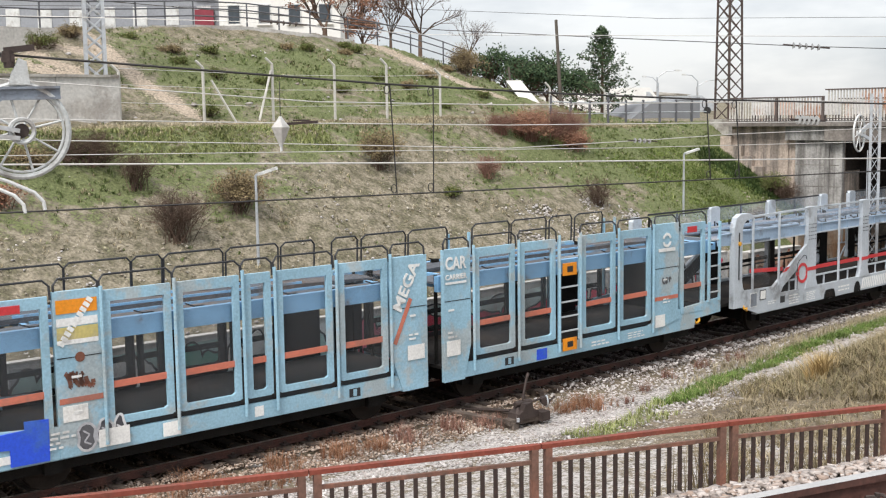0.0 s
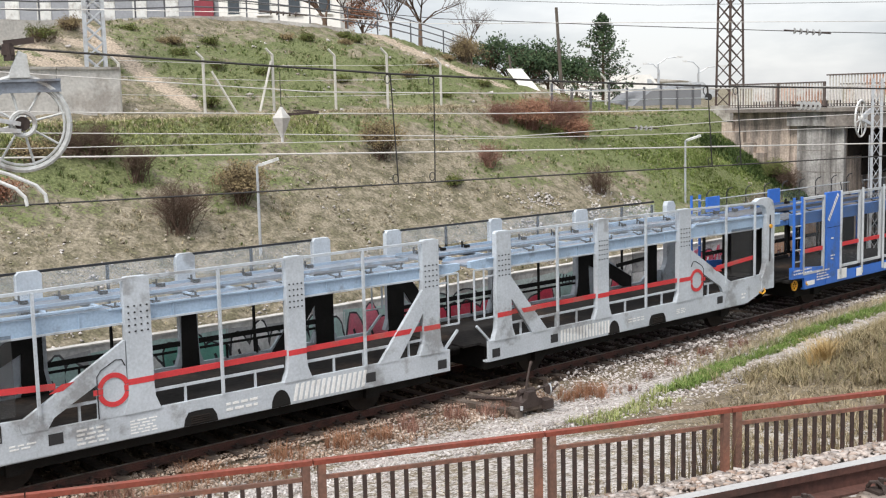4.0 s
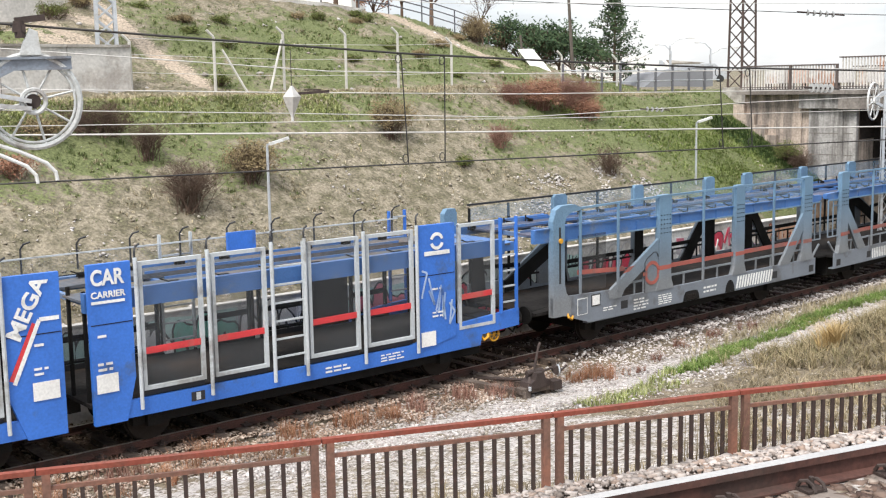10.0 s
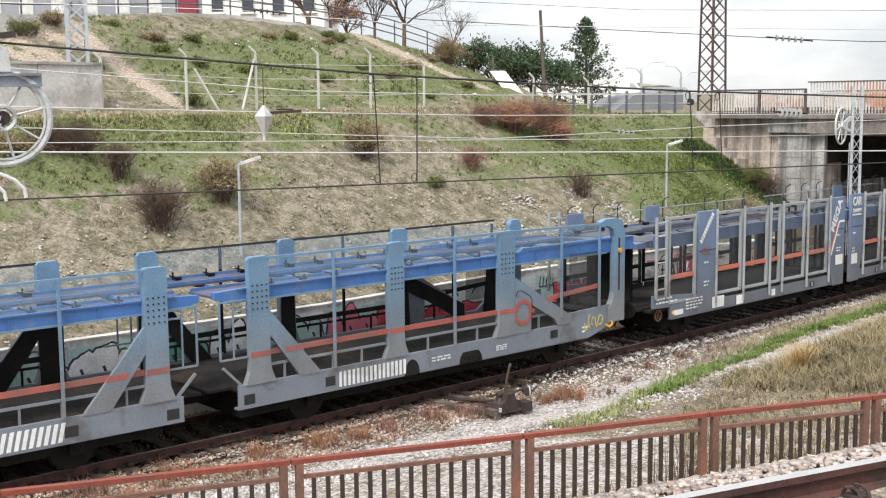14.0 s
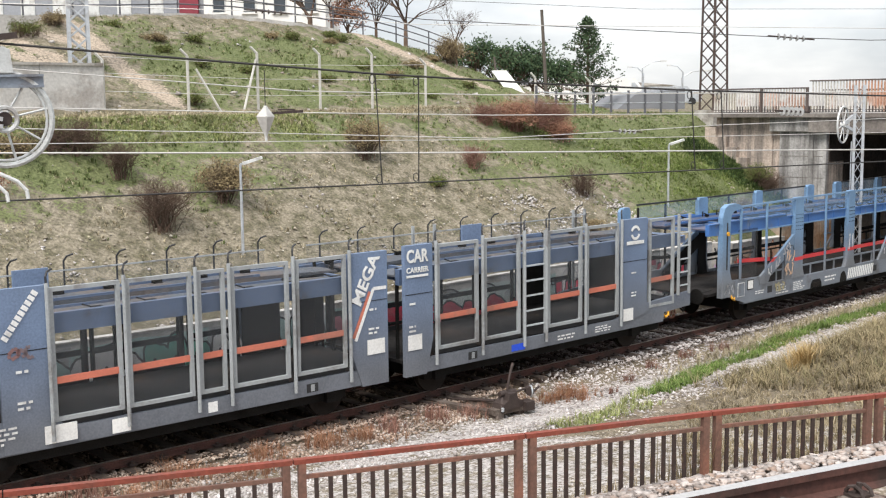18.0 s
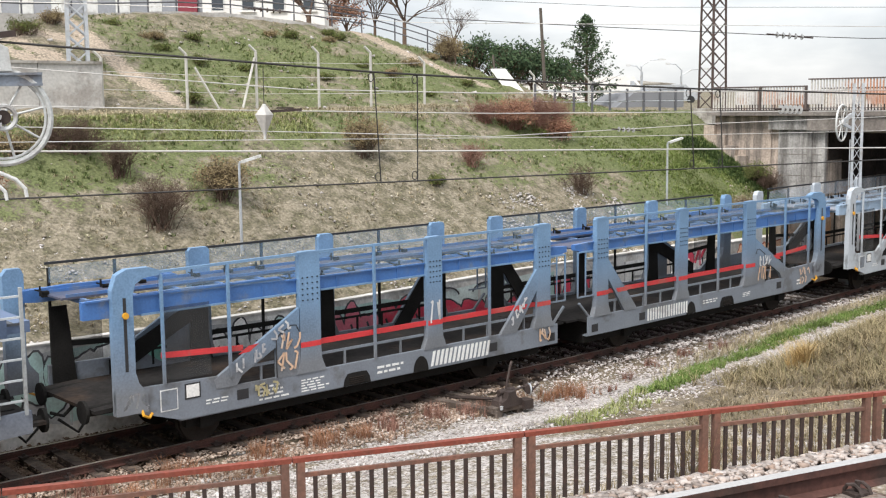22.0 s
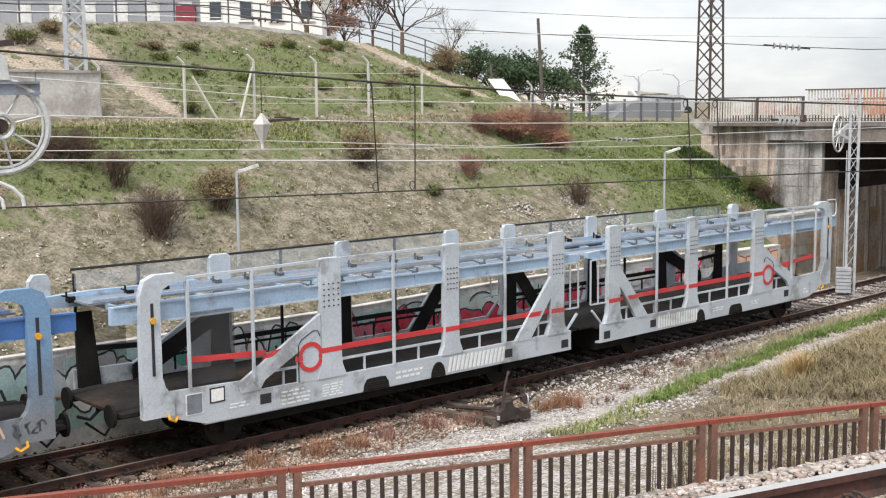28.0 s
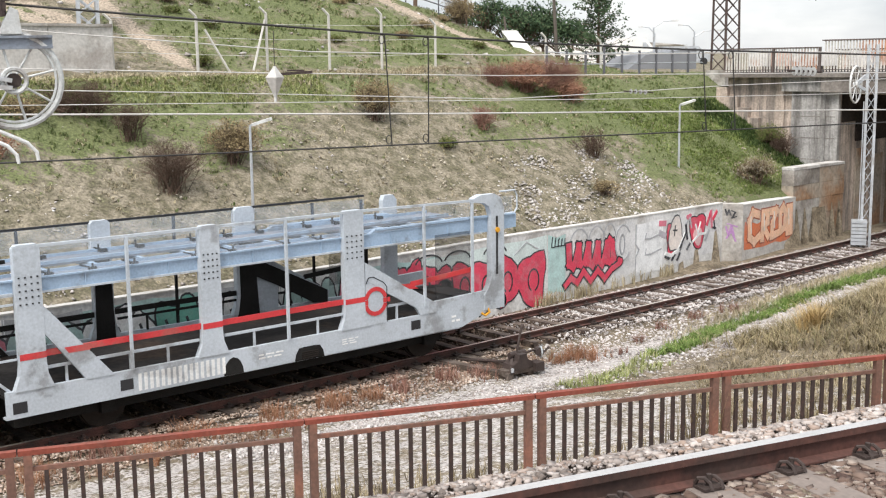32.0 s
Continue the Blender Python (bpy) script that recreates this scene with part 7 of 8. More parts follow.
# ---------------------------------------------------------------- open car carrier (braced posts)
def braced_unit(name, label, front, P, seed):
    """One half of a two-storey car carrier with wide riveted posts and diagonal braces. P: its paints and marks."""
    L = HISPA
    u = thing(name, label, "freight wagon", "car carrier train")
    sg = 1 if front else -1

    stagger = [0.0]

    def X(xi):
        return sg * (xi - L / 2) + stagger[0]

    def O(pts):
        return [(X(a), z) for a, z in pts]

    for sd in (-1, 1):
        y0, y1 = sd * 1.5, sd * 1.43
        sole = part("solebar", Shape().plate(O([(0.0, 1.0), (0.35, 0.96), (1.3, 0.66), (11.55, 0.64), (11.55, 1.12), (2.45, 1.12), (2.1, 1.36), (0.0, 1.42)]), y0, y1), P["body"], u)
        part("bottom_flange", Shape().box((min(X(1.3), X(11.55)), min(y1, y1 - sd * 0.14), 0.62), (max(X(1.3), X(11.55)), max(y1, y1 - sd * 0.14), 0.66)), P["body"], sole)
        # pockets aren't cut out: black boxes paint the shade of the holes
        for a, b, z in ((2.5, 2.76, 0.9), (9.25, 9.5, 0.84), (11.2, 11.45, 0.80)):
            part("pocket_shade", Shape().box((min(X(a), X(b)), min(y0, y0 - sd * 0.05) - 0.004, z - 0.08), (max(X(a), X(b)), max(y0, y0 - sd * 0.05) + 0.004, z + 0.12)), BLACK, sole)
        # arches aren't cut: dark plates on the solebar paint the shade in them
        arch = [(5.05 + 0.36 - 0.36 * math.cos(a * math.pi / 8), 0.645 + 0.27 * min(1, 1.35 * math.sin(a * math.pi / 8))) for a in range(9)]
        part("wheel_arch_shade", Shape().plate(O(arch), y0 + sd * 0.004, y1), UNDER, sole)
        arch = [(6.95 + 0.22 - 0.22 * math.cos(a * math.pi / 8), 0.645 + 0.34 * math.sin(a * math.pi / 8)) for a in range(9)]
        part("wheel_arch_shade", Shape().plate(O(arch), y0 + sd * 0.004, y1), UNDER, sole)
        spring = Shape()
        for k in range(4):
            spring.box((min(X(5.2), X(5.6)), min(y0 + sd * 0.006, y0 + sd * 0.02), 0.68 + k * 0.04), (max(X(5.2), X(5.6)), max(y0 + sd * 0.006, y0 + sd * 0.02), 0.70 + k * 0.04))
        part("leaf_spring", spring, WHEEL, sole)
        dz = 0.0 if sd < 0 else 0.1
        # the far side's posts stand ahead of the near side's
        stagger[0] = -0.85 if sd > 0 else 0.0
        head = [(0.40, 3.15), (0.46, 3.33), (0.62, 3.42), (0.94, 3.45), (0.94, 3.54), (0.74, 3.61), (0.3, 3.61), (0.1, 3.52), (0, 3.25)] if sd < 0 else [(0.42, 3.3), (0.36, 3.42), (0.1, 3.42), (0, 3.3)]
        ep = part("end_post", Shape().plate(O([(0, 0.95), (0.62, 0.95), (0.62, 1.3), (0.46, 1.5), (0.40, 1.7)] + head), y0 + sd * 0.03, y1 - sd * 0.06), P["post"], u)
        # the slot is a black bar on the post, painting its dark inside
        part("slot", Shape().box((min(X(0.2), X(0.26)), min(y0 + sd * 0.03, y0 + sd * 0.036), 1.75), (max(X(0.2), X(0.26)), max(y0 + sd * 0.03, y0 + sd * 0.036), 3.1)), BLACK, ep)
        part("knob", disc(X(0.23), 2.78, 0.06, min(y0 + sd * 0.04, y0 + sd * 0.08), max(y0 + sd * 0.04, y0 + sd * 0.08), 10), YELLOW, ep)
        part("towing_hook", Shape().tube([(X(0.5), y0, 1.0), (X(0.5), y0 + sd * 0.06, 0.9), (X(0.62), y0 + sd * 0.05, 0.84), (X(0.7), y0, 0.9)], 0.03, 6), YELLOW, ep)
        for a, b, top in ((4.0, 4.5, 3.58 - dz), (7.38, 7.8, 3.60 - dz), (10.82, 11.28, 3.61 - dz)):
            c = part("post", Shape().plate(O([(a - 0.12, 1.1), (b + 0.12, 1.1), (b + 0.02, 1.35), (b, 1.55), (b, top - 0.06), (b - 0.06, top), (a + 0.06, top), (a, top - 0.06), (a, 1.55), (a - 0.02, 1.35)]), y0 + sd * 0.02, y1 - sd * 0.05), P["post"] if sd < 0 else P["back"], u)
            rv = Shape()
            for i in range(4):
                for j in range(5):
                    xr = a + 0.07 + (b - a - 0.14) * i / 3
                    rv.box((X(xr) - 0.014, min(y0 + sd * 0.02, y0 + sd * 0.034), 2.58 + j * 0.115), (X(xr) + 0.014, max(y0 + sd * 0.02, y0 + sd * 0.034), 2.605 + j * 0.115))
            part("rivets", rv, P["rivet"], c, kind="stuff")
        br = part("brace", Shape().plate(O([(2.0, 1.3), (2.05, 1.12), (2.5, 1.12), (2.62, 1.3), (3.42, 1.74), (3.98, 2.1), (3.98, 2.46)]), y0 + sd * 0.012, y1), P["post"], u)
        gp = part("gusset_plate", Shape().plate(O([(3.42, 1.1), (3.98, 1.1), (3.98, 2.1), (3.8, 2.14), (3.42, 1.9)]), y0 + sd * 0.006, y1), P["post"], u)
        part("gusset_seam", Shape().tube([(X(a), y0 + sd * 0.012, z) for a, z in ((3.42, 1.12), (3.42, 1.88), (3.5, 1.98), (3.78, 2.13), (3.9, 2.12), (3.96, 2.0))], 0.012, 5), BLACK, gp)
        part("brace", Shape().plate(O([(9.6, 1.1), (10.12, 1.1), (10.84, 2.06), (10.84, 2.56)]), y0 + sd * 0.012, y1), P["post"], u)
        if sd < 0 and P.get("emblem", True):
            yy = y0 + sd * 0.0135
            em = Shape()
            for a0 in (0.25, math.pi + 0.25):
                em2 = ring(X(3.72), 1.6, 0.22, 0.31, min(yy, yy + sd * 0.006), max(yy, yy + sd * 0.006), 14, a0, a0 + math.pi - 0.5)
                em.add(em2.v, em2.f)
            for k in (-1, 1):
                em.box((X(3.72) + min(k * 0.2, k * 0.38), min(yy, yy + sd * 0.006), 1.55), (X(3.72) + max(k * 0.2, k * 0.38), max(yy, yy + sd * 0.006), 1.65))
            part("emblem", em, P["band"], gp, "broken ring emblem in red paint")
        if sd < 0:
            # the band crosses posts and braces as paint
            for a, b in ((4.0, 4.5), (7.38, 7.8), (10.82, 11.28)):
                part("painted_band", Shape().box((min(X(a), X(b)), min(y0 + sd * 0.02, y0 + sd * 0.024), 1.63), (max(X(a), X(b)), max(y0 + sd * 0.02, y0 + sd * 0.024), 1.74)), P["band"], u)
            part("painted_band", Shape().plate(O([(2.55, 1.72), (2.8, 1.74), (3.02, 1.87), (2.79, 1.86)]), y0 + sd * 0.012, y0 + sd * 0.016), P["band"], u)
            part("painted_band", Shape().plate(O([(10.02, 1.63), (10.42, 1.63), (10.5, 1.74), (10.11, 1.74)]), y0 + sd * 0.012, y0 + sd * 0.016), P["band"], u)
        # far bands, lower rails and stanchions go near-black: inner shade as colour
        for (a, za), (b, zb) in (((0.96, 1.93), (2.7, 1.82)), ((4.5, 1.685), (7.38, 1.685)), ((7.8, 1.685), (10.2, 1.685)), ((10.4, 1.685), (10.82, 1.685))):
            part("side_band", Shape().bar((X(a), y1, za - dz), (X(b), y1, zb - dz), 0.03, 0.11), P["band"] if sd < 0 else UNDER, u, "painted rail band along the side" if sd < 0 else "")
        # dark plates added inside the far posts and braces to paint their shade
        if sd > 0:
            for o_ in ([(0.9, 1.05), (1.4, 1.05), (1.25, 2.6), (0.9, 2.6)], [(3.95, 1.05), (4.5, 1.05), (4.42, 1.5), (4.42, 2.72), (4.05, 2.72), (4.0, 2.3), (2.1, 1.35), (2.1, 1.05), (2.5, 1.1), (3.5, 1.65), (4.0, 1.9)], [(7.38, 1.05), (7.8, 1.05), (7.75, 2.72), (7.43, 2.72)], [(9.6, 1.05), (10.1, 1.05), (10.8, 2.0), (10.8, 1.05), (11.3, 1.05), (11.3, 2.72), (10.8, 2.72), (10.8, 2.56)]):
                part("inner_shade_plate", Shape().plate(O(o_), 1.37, 1.40), UNDER, u, "added dark plate, shade on the far side's inner face")
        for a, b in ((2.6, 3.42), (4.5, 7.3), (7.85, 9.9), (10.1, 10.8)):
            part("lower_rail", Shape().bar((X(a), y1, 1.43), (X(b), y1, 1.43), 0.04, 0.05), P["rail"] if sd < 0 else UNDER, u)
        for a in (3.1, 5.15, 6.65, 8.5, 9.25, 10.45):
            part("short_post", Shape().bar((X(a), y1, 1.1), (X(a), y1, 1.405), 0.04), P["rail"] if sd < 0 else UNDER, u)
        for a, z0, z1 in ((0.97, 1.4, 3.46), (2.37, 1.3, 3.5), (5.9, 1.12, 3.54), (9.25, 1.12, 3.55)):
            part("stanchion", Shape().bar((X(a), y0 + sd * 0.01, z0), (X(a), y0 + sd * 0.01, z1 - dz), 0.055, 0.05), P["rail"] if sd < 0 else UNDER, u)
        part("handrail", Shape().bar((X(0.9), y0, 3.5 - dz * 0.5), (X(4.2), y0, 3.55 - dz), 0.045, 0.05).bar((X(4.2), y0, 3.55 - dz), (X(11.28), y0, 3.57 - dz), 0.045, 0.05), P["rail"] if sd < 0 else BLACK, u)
        part("mesh_screen", Shape().plate(O([(0.94, 3.06), (11.2, 2.98), (11.2, 3.56 - dz), (4.2, 3.53 - dz), (0.94, 3.48 - dz)]), y1 - 0.004, y1 + 0.004), P["net"], u, "fine wire mesh screen above the deck")
        part("mesh_screen", Shape().box((min(X(0.97), X(2.0)), y1 - 0.004, 1.42), (max(X(0.97), X(2.0)), y1 + 0.004, 2.82)), NET_DARK, u, "fine wire mesh screen")
        top = 0.0 if sd < 0 else 0.1
        db = part("deck_beam", Shape().plate(O([(-0.5 if sd < 0 else 0.3, 2.76), (-0.5 if sd < 0 else 0.3, 3.08 - top), (1.2, 3.12 - top), (3.6, 3.10 - top), (3.75, 3.02 - top), (11.5, 3.0 - top), (11.98, 2.98 - top), (11.98, 2.84), (11.5, 2.74), (3.6, 2.73), (0.6, 2.73)]), sd * 1.4, sd * 1.28), P["deck"], u)
        for a, b, z in ((0.6, 3.6, 2.735), (3.6, 11.5, 2.745)):
            part("deck_edge", Shape().bar((X(a), sd * 1.41, z), (X(b), sd * 1.41, z + 0.01), 0.045, 0.035), P["rail"], db)
        for a, b, za, zb in ((-0.45 if sd < 0 else 0.3, 3.6, 3.08, 3.1), (3.75, 11.5, 3.02, 3.0)):
            part("deck_edge", Shape().bar((X(a), sd * 1.41, za - top), (X(b), sd * 1.41, zb - top), 0.05, 0.03), P["deck"], db)
        for a in (1.6, 3.2, 5.0, 6.6, 8.4, 10.0):
            part("web_stiffener", Shape().bar((X(a), sd * 1.408, 2.76), (X(a), sd * 1.408, 2.99 - top), 0.03, 0.02), P["deck"], db)
        cl = Shape()
        for k in range(11):
            a = 0.9 + k * 0.98 + (k * 13 % 5 - 2) * 0.09
            z = 2.95 if sd < 0 else 2.9
            cl.box((X(a) - 0.07, sd * 1.1 - 0.04, z - 0.05), (X(a) + 0.07, sd * 1.1 + 0.04, z + 0.07)).bar((X(a) - 0.22, sd * 1.05, z + 0.12), (X(a) + 0.02, sd * 1.05, z + 0.04), 0.03).bar((X(a) - 0.05, sd * 1.22, z - 0.04), (X(a) - 0.05, sd * 1.22, z + 0.16), 0.03)
        part("wheel_chock", cl, P["chock"], db, kind="stuff")
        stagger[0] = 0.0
    # two wheel runways with raised lips
    for y0, y1 in ((-1.28, -0.42), (0.42, 1.28)):
        rw = part("runway", Shape().plate(O([(-0.1, 2.86), (-0.1, 2.9), (11.98, 2.9), (11.98, 2.86)]), y0, y1), P["decktop"], u, "worn steel runway of the upper deck")
        for y in (y0 + 0.02, y1 - 0.02):
            part("lip", Shape().bar((X(0.0), y, 2.93), (X(11.95), y, 2.93), 0.03, 0.06), P["deck"], rw)
    sh = Shape()
    for k in range(12):
        a = 0.3 + k * 0.98
        sh.box((X(a) - 0.04, -1.28, 2.76), (X(a) + 0.04, 1.28, 2.86))
    part("deck_rib", sh, P["deck"], u, kind="stuff")
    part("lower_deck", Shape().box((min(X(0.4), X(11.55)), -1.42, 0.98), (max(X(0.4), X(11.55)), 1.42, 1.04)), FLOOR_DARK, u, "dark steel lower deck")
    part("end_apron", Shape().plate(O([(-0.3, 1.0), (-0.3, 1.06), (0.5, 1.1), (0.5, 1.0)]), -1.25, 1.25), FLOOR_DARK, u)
    part("underframe", Shape().box((min(X(1.6), X(11.3)), -1.1, 0.36), (max(X(1.6), X(11.3)), 1.1, 0.98)), UNDER, u)
    part("brake_tank", Shape().tube([(X(3.3), -0.9, 0.5), (X(4.6), -0.9, 0.5)], 0.17, 12), UNDER, u)
    for a in (2.0, 9.6):
        wheelset(u, X(a))
    buffers(u, X, 0.0)
    # gangway gate at the joint
    for y in (-1.42, 1.42):
        sh = Shape()
        for a, b, z in ((11.3, 11.55, 2.6), (11.3, 11.9, 1.65), (11.3, 11.9, 2.78)):
            sh.bar((X(a), y, z), (X(b), y, z), 0.035)
        sh.bar((X(11.9), y, 1.65), (X(11.9), y, 2.78), 0.035).bar((X(11.6), y, 1.65), (X(11.6), y, 2.78), 0.03)
        part("gangway_strut", Shape().bar((X(11.45), y, 1.1), (X(11.85), y, 1.5), 0.05), P["rail"], u)
        part("gangway_gate", sh, P["rail"], u)
    part("drawbar", Shape().bar((X(11.2), 0, 0.75), (X(12.1), 0, 0.75), 0.5, 0.3), UNDER, u)
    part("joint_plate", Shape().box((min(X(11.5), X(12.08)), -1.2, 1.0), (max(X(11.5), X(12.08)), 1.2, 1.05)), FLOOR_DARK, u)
    # markings on the camera's side and the other
    for y in (-1.5,):
        if front:
            row_of("painted_bar", blocks(X(7.45), X(9.25), 0.70, 1.04, 14, y, 0.08, 0.42), P["letter"], u, "white painted bar")
            part("data_panel", bars(X(5.95), X(6.8), 0.78, 1.0, 2, y, seed), WHITE, u, kind="stuff")
            part("data_panel", bars(X(3.0), X(3.7), 0.72, 1.04, 4, y, seed + 1), WHITE, u, kind="stuff")
            part("data_panel", bars(X(4.0), X(4.7), 0.72, 1.0, 5, y, seed + 2), WHITE, u, kind="stuff")
            part("card_holder", Shape().box((X(1.38), y - 0.008, 1.03), (X(1.71), y, 1.33)), BLACK, u)
            part("route_plate", Shape().box((X(1.41), y - 0.012, 1.06), (X(1.68), y, 1.3)), PLATE_WHITE, u, "white card in a holder")
            part("square_outline", Shape().box((X(0.87), y - 0.008, 0.88), (X(1.23), y, 1.29)), WHITE, u, "thin white painted outline")
            part("square", Shape().box((X(0.89), y - 0.012, 0.9), (X(1.21), y, 1.27)), SLATE, u)
            part("data_panel", bars(X(1.82), X(2.34), 0.86, 0.98, 2, y, seed + 3), WHITE, u, kind="stuff")
        else:
            row_of("painted_bar", blocks(X(9.15), X(7.3), 0.70, 1.02, 16, y, 0.0, 0.45), P["letter"], u, "white painted bar")
            part("data_panel", bars(X(6.6), X(5.85), 0.84, 0.97, 2, y, seed), WHITE, u, kind="stuff")
            part("data_panel", bars(X(4.6), X(4.1), 0.8, 0.94, 3, y, seed + 1), WHITE, u, kind="stuff")
            part("data_panel", bars(X(1.6), X(1.35), 0.82, 1.02, 2, y, seed + 2), WHITE, u, kind="stuff")
    if not front and P.get("last"):
        gt = Shape().tube([(X(-0.02), -1.35, 3.62), (X(-0.5), -1.35, 3.62), (X(-0.58), -1.35, 3.5), (X(-0.58), -1.35, 3.2), (X(-0.5), -1.35, 3.1), (X(-0.02), -1.35, 3.1)], 0.022, 6)
        part("end_guard", gt, P["rail"], u)
        part("end_screen", Shape().box((min(X(-0.05), X(-0.42)), -1.36, 3.12), (max(X(-0.05), X(-0.42)), -1.34, 3.5)), P["net"], u)
    return u


# ---------------------------------------------------------------- screened car carrier (gauze frames)
FRONT_FRAMES = [(0.66, 1.93), (2.92, 4.22), (4.33, 5.64), (5.76, 6.34), (6.48, 7.78), (7.95, 9.18)]
REAR_FRAMES = [(0.97, 2.23), (2.42, 3.60), (4.56, 5.80), (5.98, 7.22), (8.48, 9.55)]


def screened_unit(name, label, front, P, seed):
    """One half of a two-storey car carrier closed by framed wire screens. P: its paints and marks."""
    L = MEGA
    u = thing(name, label, "freight wagon", "car carrier train")
    frames = FRONT_FRAMES if front else REAR_FRAMES

    stagger = [0.0]

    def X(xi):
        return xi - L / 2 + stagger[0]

    def plate_part(nm, pts, ya, yb, m, lb=""):
        return part(nm, Shape().plate([(X(a), z) for a, z in pts], ya, yb), m, u, lb)

    out = 0.0 if front else L
    for sd in (-1, 1):
        y0, y1 = sd * 1.5, sd * 1.42
        if front:
            sole = plate_part("solebar", [(0, 1.05), (0.75, 1.02), (0.8, 0.67), (10.2, 0.65), (10.2, 0.98), (3.2, 0.98), (2.85, 1.2), (2.0, 1.24), (0, 1.4)], y0, y1, P["body"])
        else:
            sole = plate_part("solebar", [(0.1, 0.65), (9.1, 0.66), (9.15, 0.9), (10.3, 0.96), (10.3, 1.36), (8.4, 1.24), (7.3, 1.0), (7.1, 0.96), (0.1, 0.97)], y0, y1, P["body"])
        part("bottom_flange", Shape().box((X(0.9), min(y1, y1 - sd * 0.12), 0.63), (X(9.1), max(y1, y1 - sd * 0.12), 0.67)), P["body"], sole)
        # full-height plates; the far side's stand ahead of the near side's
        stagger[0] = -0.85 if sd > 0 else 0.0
        zt = P["top"] if sd < 0 else 2.95
        if front:
            pl = plate_part("side_plate", [(2.02, 0.68), (2.86, 0.66), (2.86, zt + 0.02), (2.02, zt + 0.02)], y0 + sd * 0.02, y1, P["body"])
            pm = plate_part("side_plate", [(9.55, 0.62), (10.24, 0.62), (10.24, zt - 0.04), (9.25, zt - 0.04), (9.25, 1.45)], y0 + sd * 0.02, y1, P["panel"])
            plates = (pl, pm)
        else:
            pm = plate_part("side_plate", [(0.02, 0.62), (0.62, 0.62), (0.82, 1.4), (0.82, zt), (0.02, zt)], y0 + sd * 0.02, y1, P["panel"])
            pl = plate_part("side_plate", [(7.34, 0.8), (8.36, 1.0), (8.36, zt + 0.02), (7.34, zt + 0.02)], y0 + sd * 0.02, y1, P["body"])
            plates = (pl, pm)
        # far plates get an added dark backing that paints the unlit inside
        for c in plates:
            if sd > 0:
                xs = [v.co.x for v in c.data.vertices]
                part("inner_shade_plate", Shape().box((min(xs), 1.38, 1.0), (max(xs), 1.41, 2.9)), UNDER, c, "added dark plate, shade on the far side's inner face")
            part("plate_seam", Shape().box((min(v.co.x for v in c.data.vertices) + 0.02, min(y0 + sd * 0.02, y0 + sd * 0.026), 2.42), (max(v.co.x for v in c.data.vertices) - 0.02, max(y0 + sd * 0.02, y0 + sd * 0.026), 2.435)), P["seam"], c)
        w = P["bar"]
        # far frames, bands and tubes are near-black: interior shade in their colour
        for a, b in frames:
            z0, z1 = (1.1, P["top"] - 0.04 if sd < 0 else 2.9)
            fr = Shape()
            if P["round"]:
                fr.plate([(X(a), z0 + 0.05), (X(a + 0.05), z0), (X(b - 0.05), z0), (X(b), z0 + 0.05), (X(b), z0 + 0.24), (X(b - w - 0.07), z0 + 0.13), (X(a + w + 0.07), z0 + 0.13), (X(a), z0 + 0.24)], y0 + sd * 0.01, y1 + sd * 0.02)
                fr.box((X(a), min(y0 + sd * 0.01, y1 + sd * 0.02), z1 - 0.2), (X(b), max(y0 + sd * 0.01, y1 + sd * 0.02), z1))
            else:
                fr.box((X(a), min(y0 + sd * 0.01, y1 + sd * 0.02), z0), (X(b), max(y0 + sd * 0.01, y1 + sd * 0.02), z0 + w))
                fr.box((X(a), min(y0 + sd * 0.01, y1 + sd * 0.02), z1 - w), (X(b), max(y0 + sd * 0.01, y1 + sd * 0.02), z1))
            for e in (a, b - w):
                fr.box((X(e), min(y0 + sd * 0.012, y1 + sd * 0.018), z0 + 0.02), (X(e + w), max(y0 + sd * 0.012, y1 + sd * 0.018), z1 - 0.01))
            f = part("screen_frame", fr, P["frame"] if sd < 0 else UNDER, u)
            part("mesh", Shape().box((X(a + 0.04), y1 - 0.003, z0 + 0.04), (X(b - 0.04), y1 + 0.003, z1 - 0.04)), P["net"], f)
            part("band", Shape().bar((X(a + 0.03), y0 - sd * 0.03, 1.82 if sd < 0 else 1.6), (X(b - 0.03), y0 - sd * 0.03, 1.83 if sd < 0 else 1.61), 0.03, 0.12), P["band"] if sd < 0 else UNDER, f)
            # black strip paints the shaded gap between solebar and frame
            part("gap_shade", Shape().box((X(a), min(y1, y1 - sd * 0.04), 0.98), (X(b), max(y1, y1 - sd * 0.04), 1.1)), BLACK, f)
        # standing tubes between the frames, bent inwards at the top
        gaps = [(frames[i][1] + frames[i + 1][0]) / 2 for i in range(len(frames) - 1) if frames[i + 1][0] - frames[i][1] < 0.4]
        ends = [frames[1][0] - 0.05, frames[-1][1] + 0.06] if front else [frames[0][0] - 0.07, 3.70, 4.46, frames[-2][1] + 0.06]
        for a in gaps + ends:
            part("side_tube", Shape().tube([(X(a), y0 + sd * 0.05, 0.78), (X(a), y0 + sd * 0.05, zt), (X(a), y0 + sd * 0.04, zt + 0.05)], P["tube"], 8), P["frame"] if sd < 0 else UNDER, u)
            if not P["hoops"] and sd < 0:
                part("hook_post", Shape().tube([(X(a), y0 + sd * 0.04, 3.53), (X(a), y0 + sd * 0.03, 3.66), (X(a + 0.05), y0 - sd * 0.02, 3.74), (X(a + 0.15), y0 - sd * 0.08, 3.77)], 0.02, 6), BLACK, u, "black hooked post")
        rl = Shape()
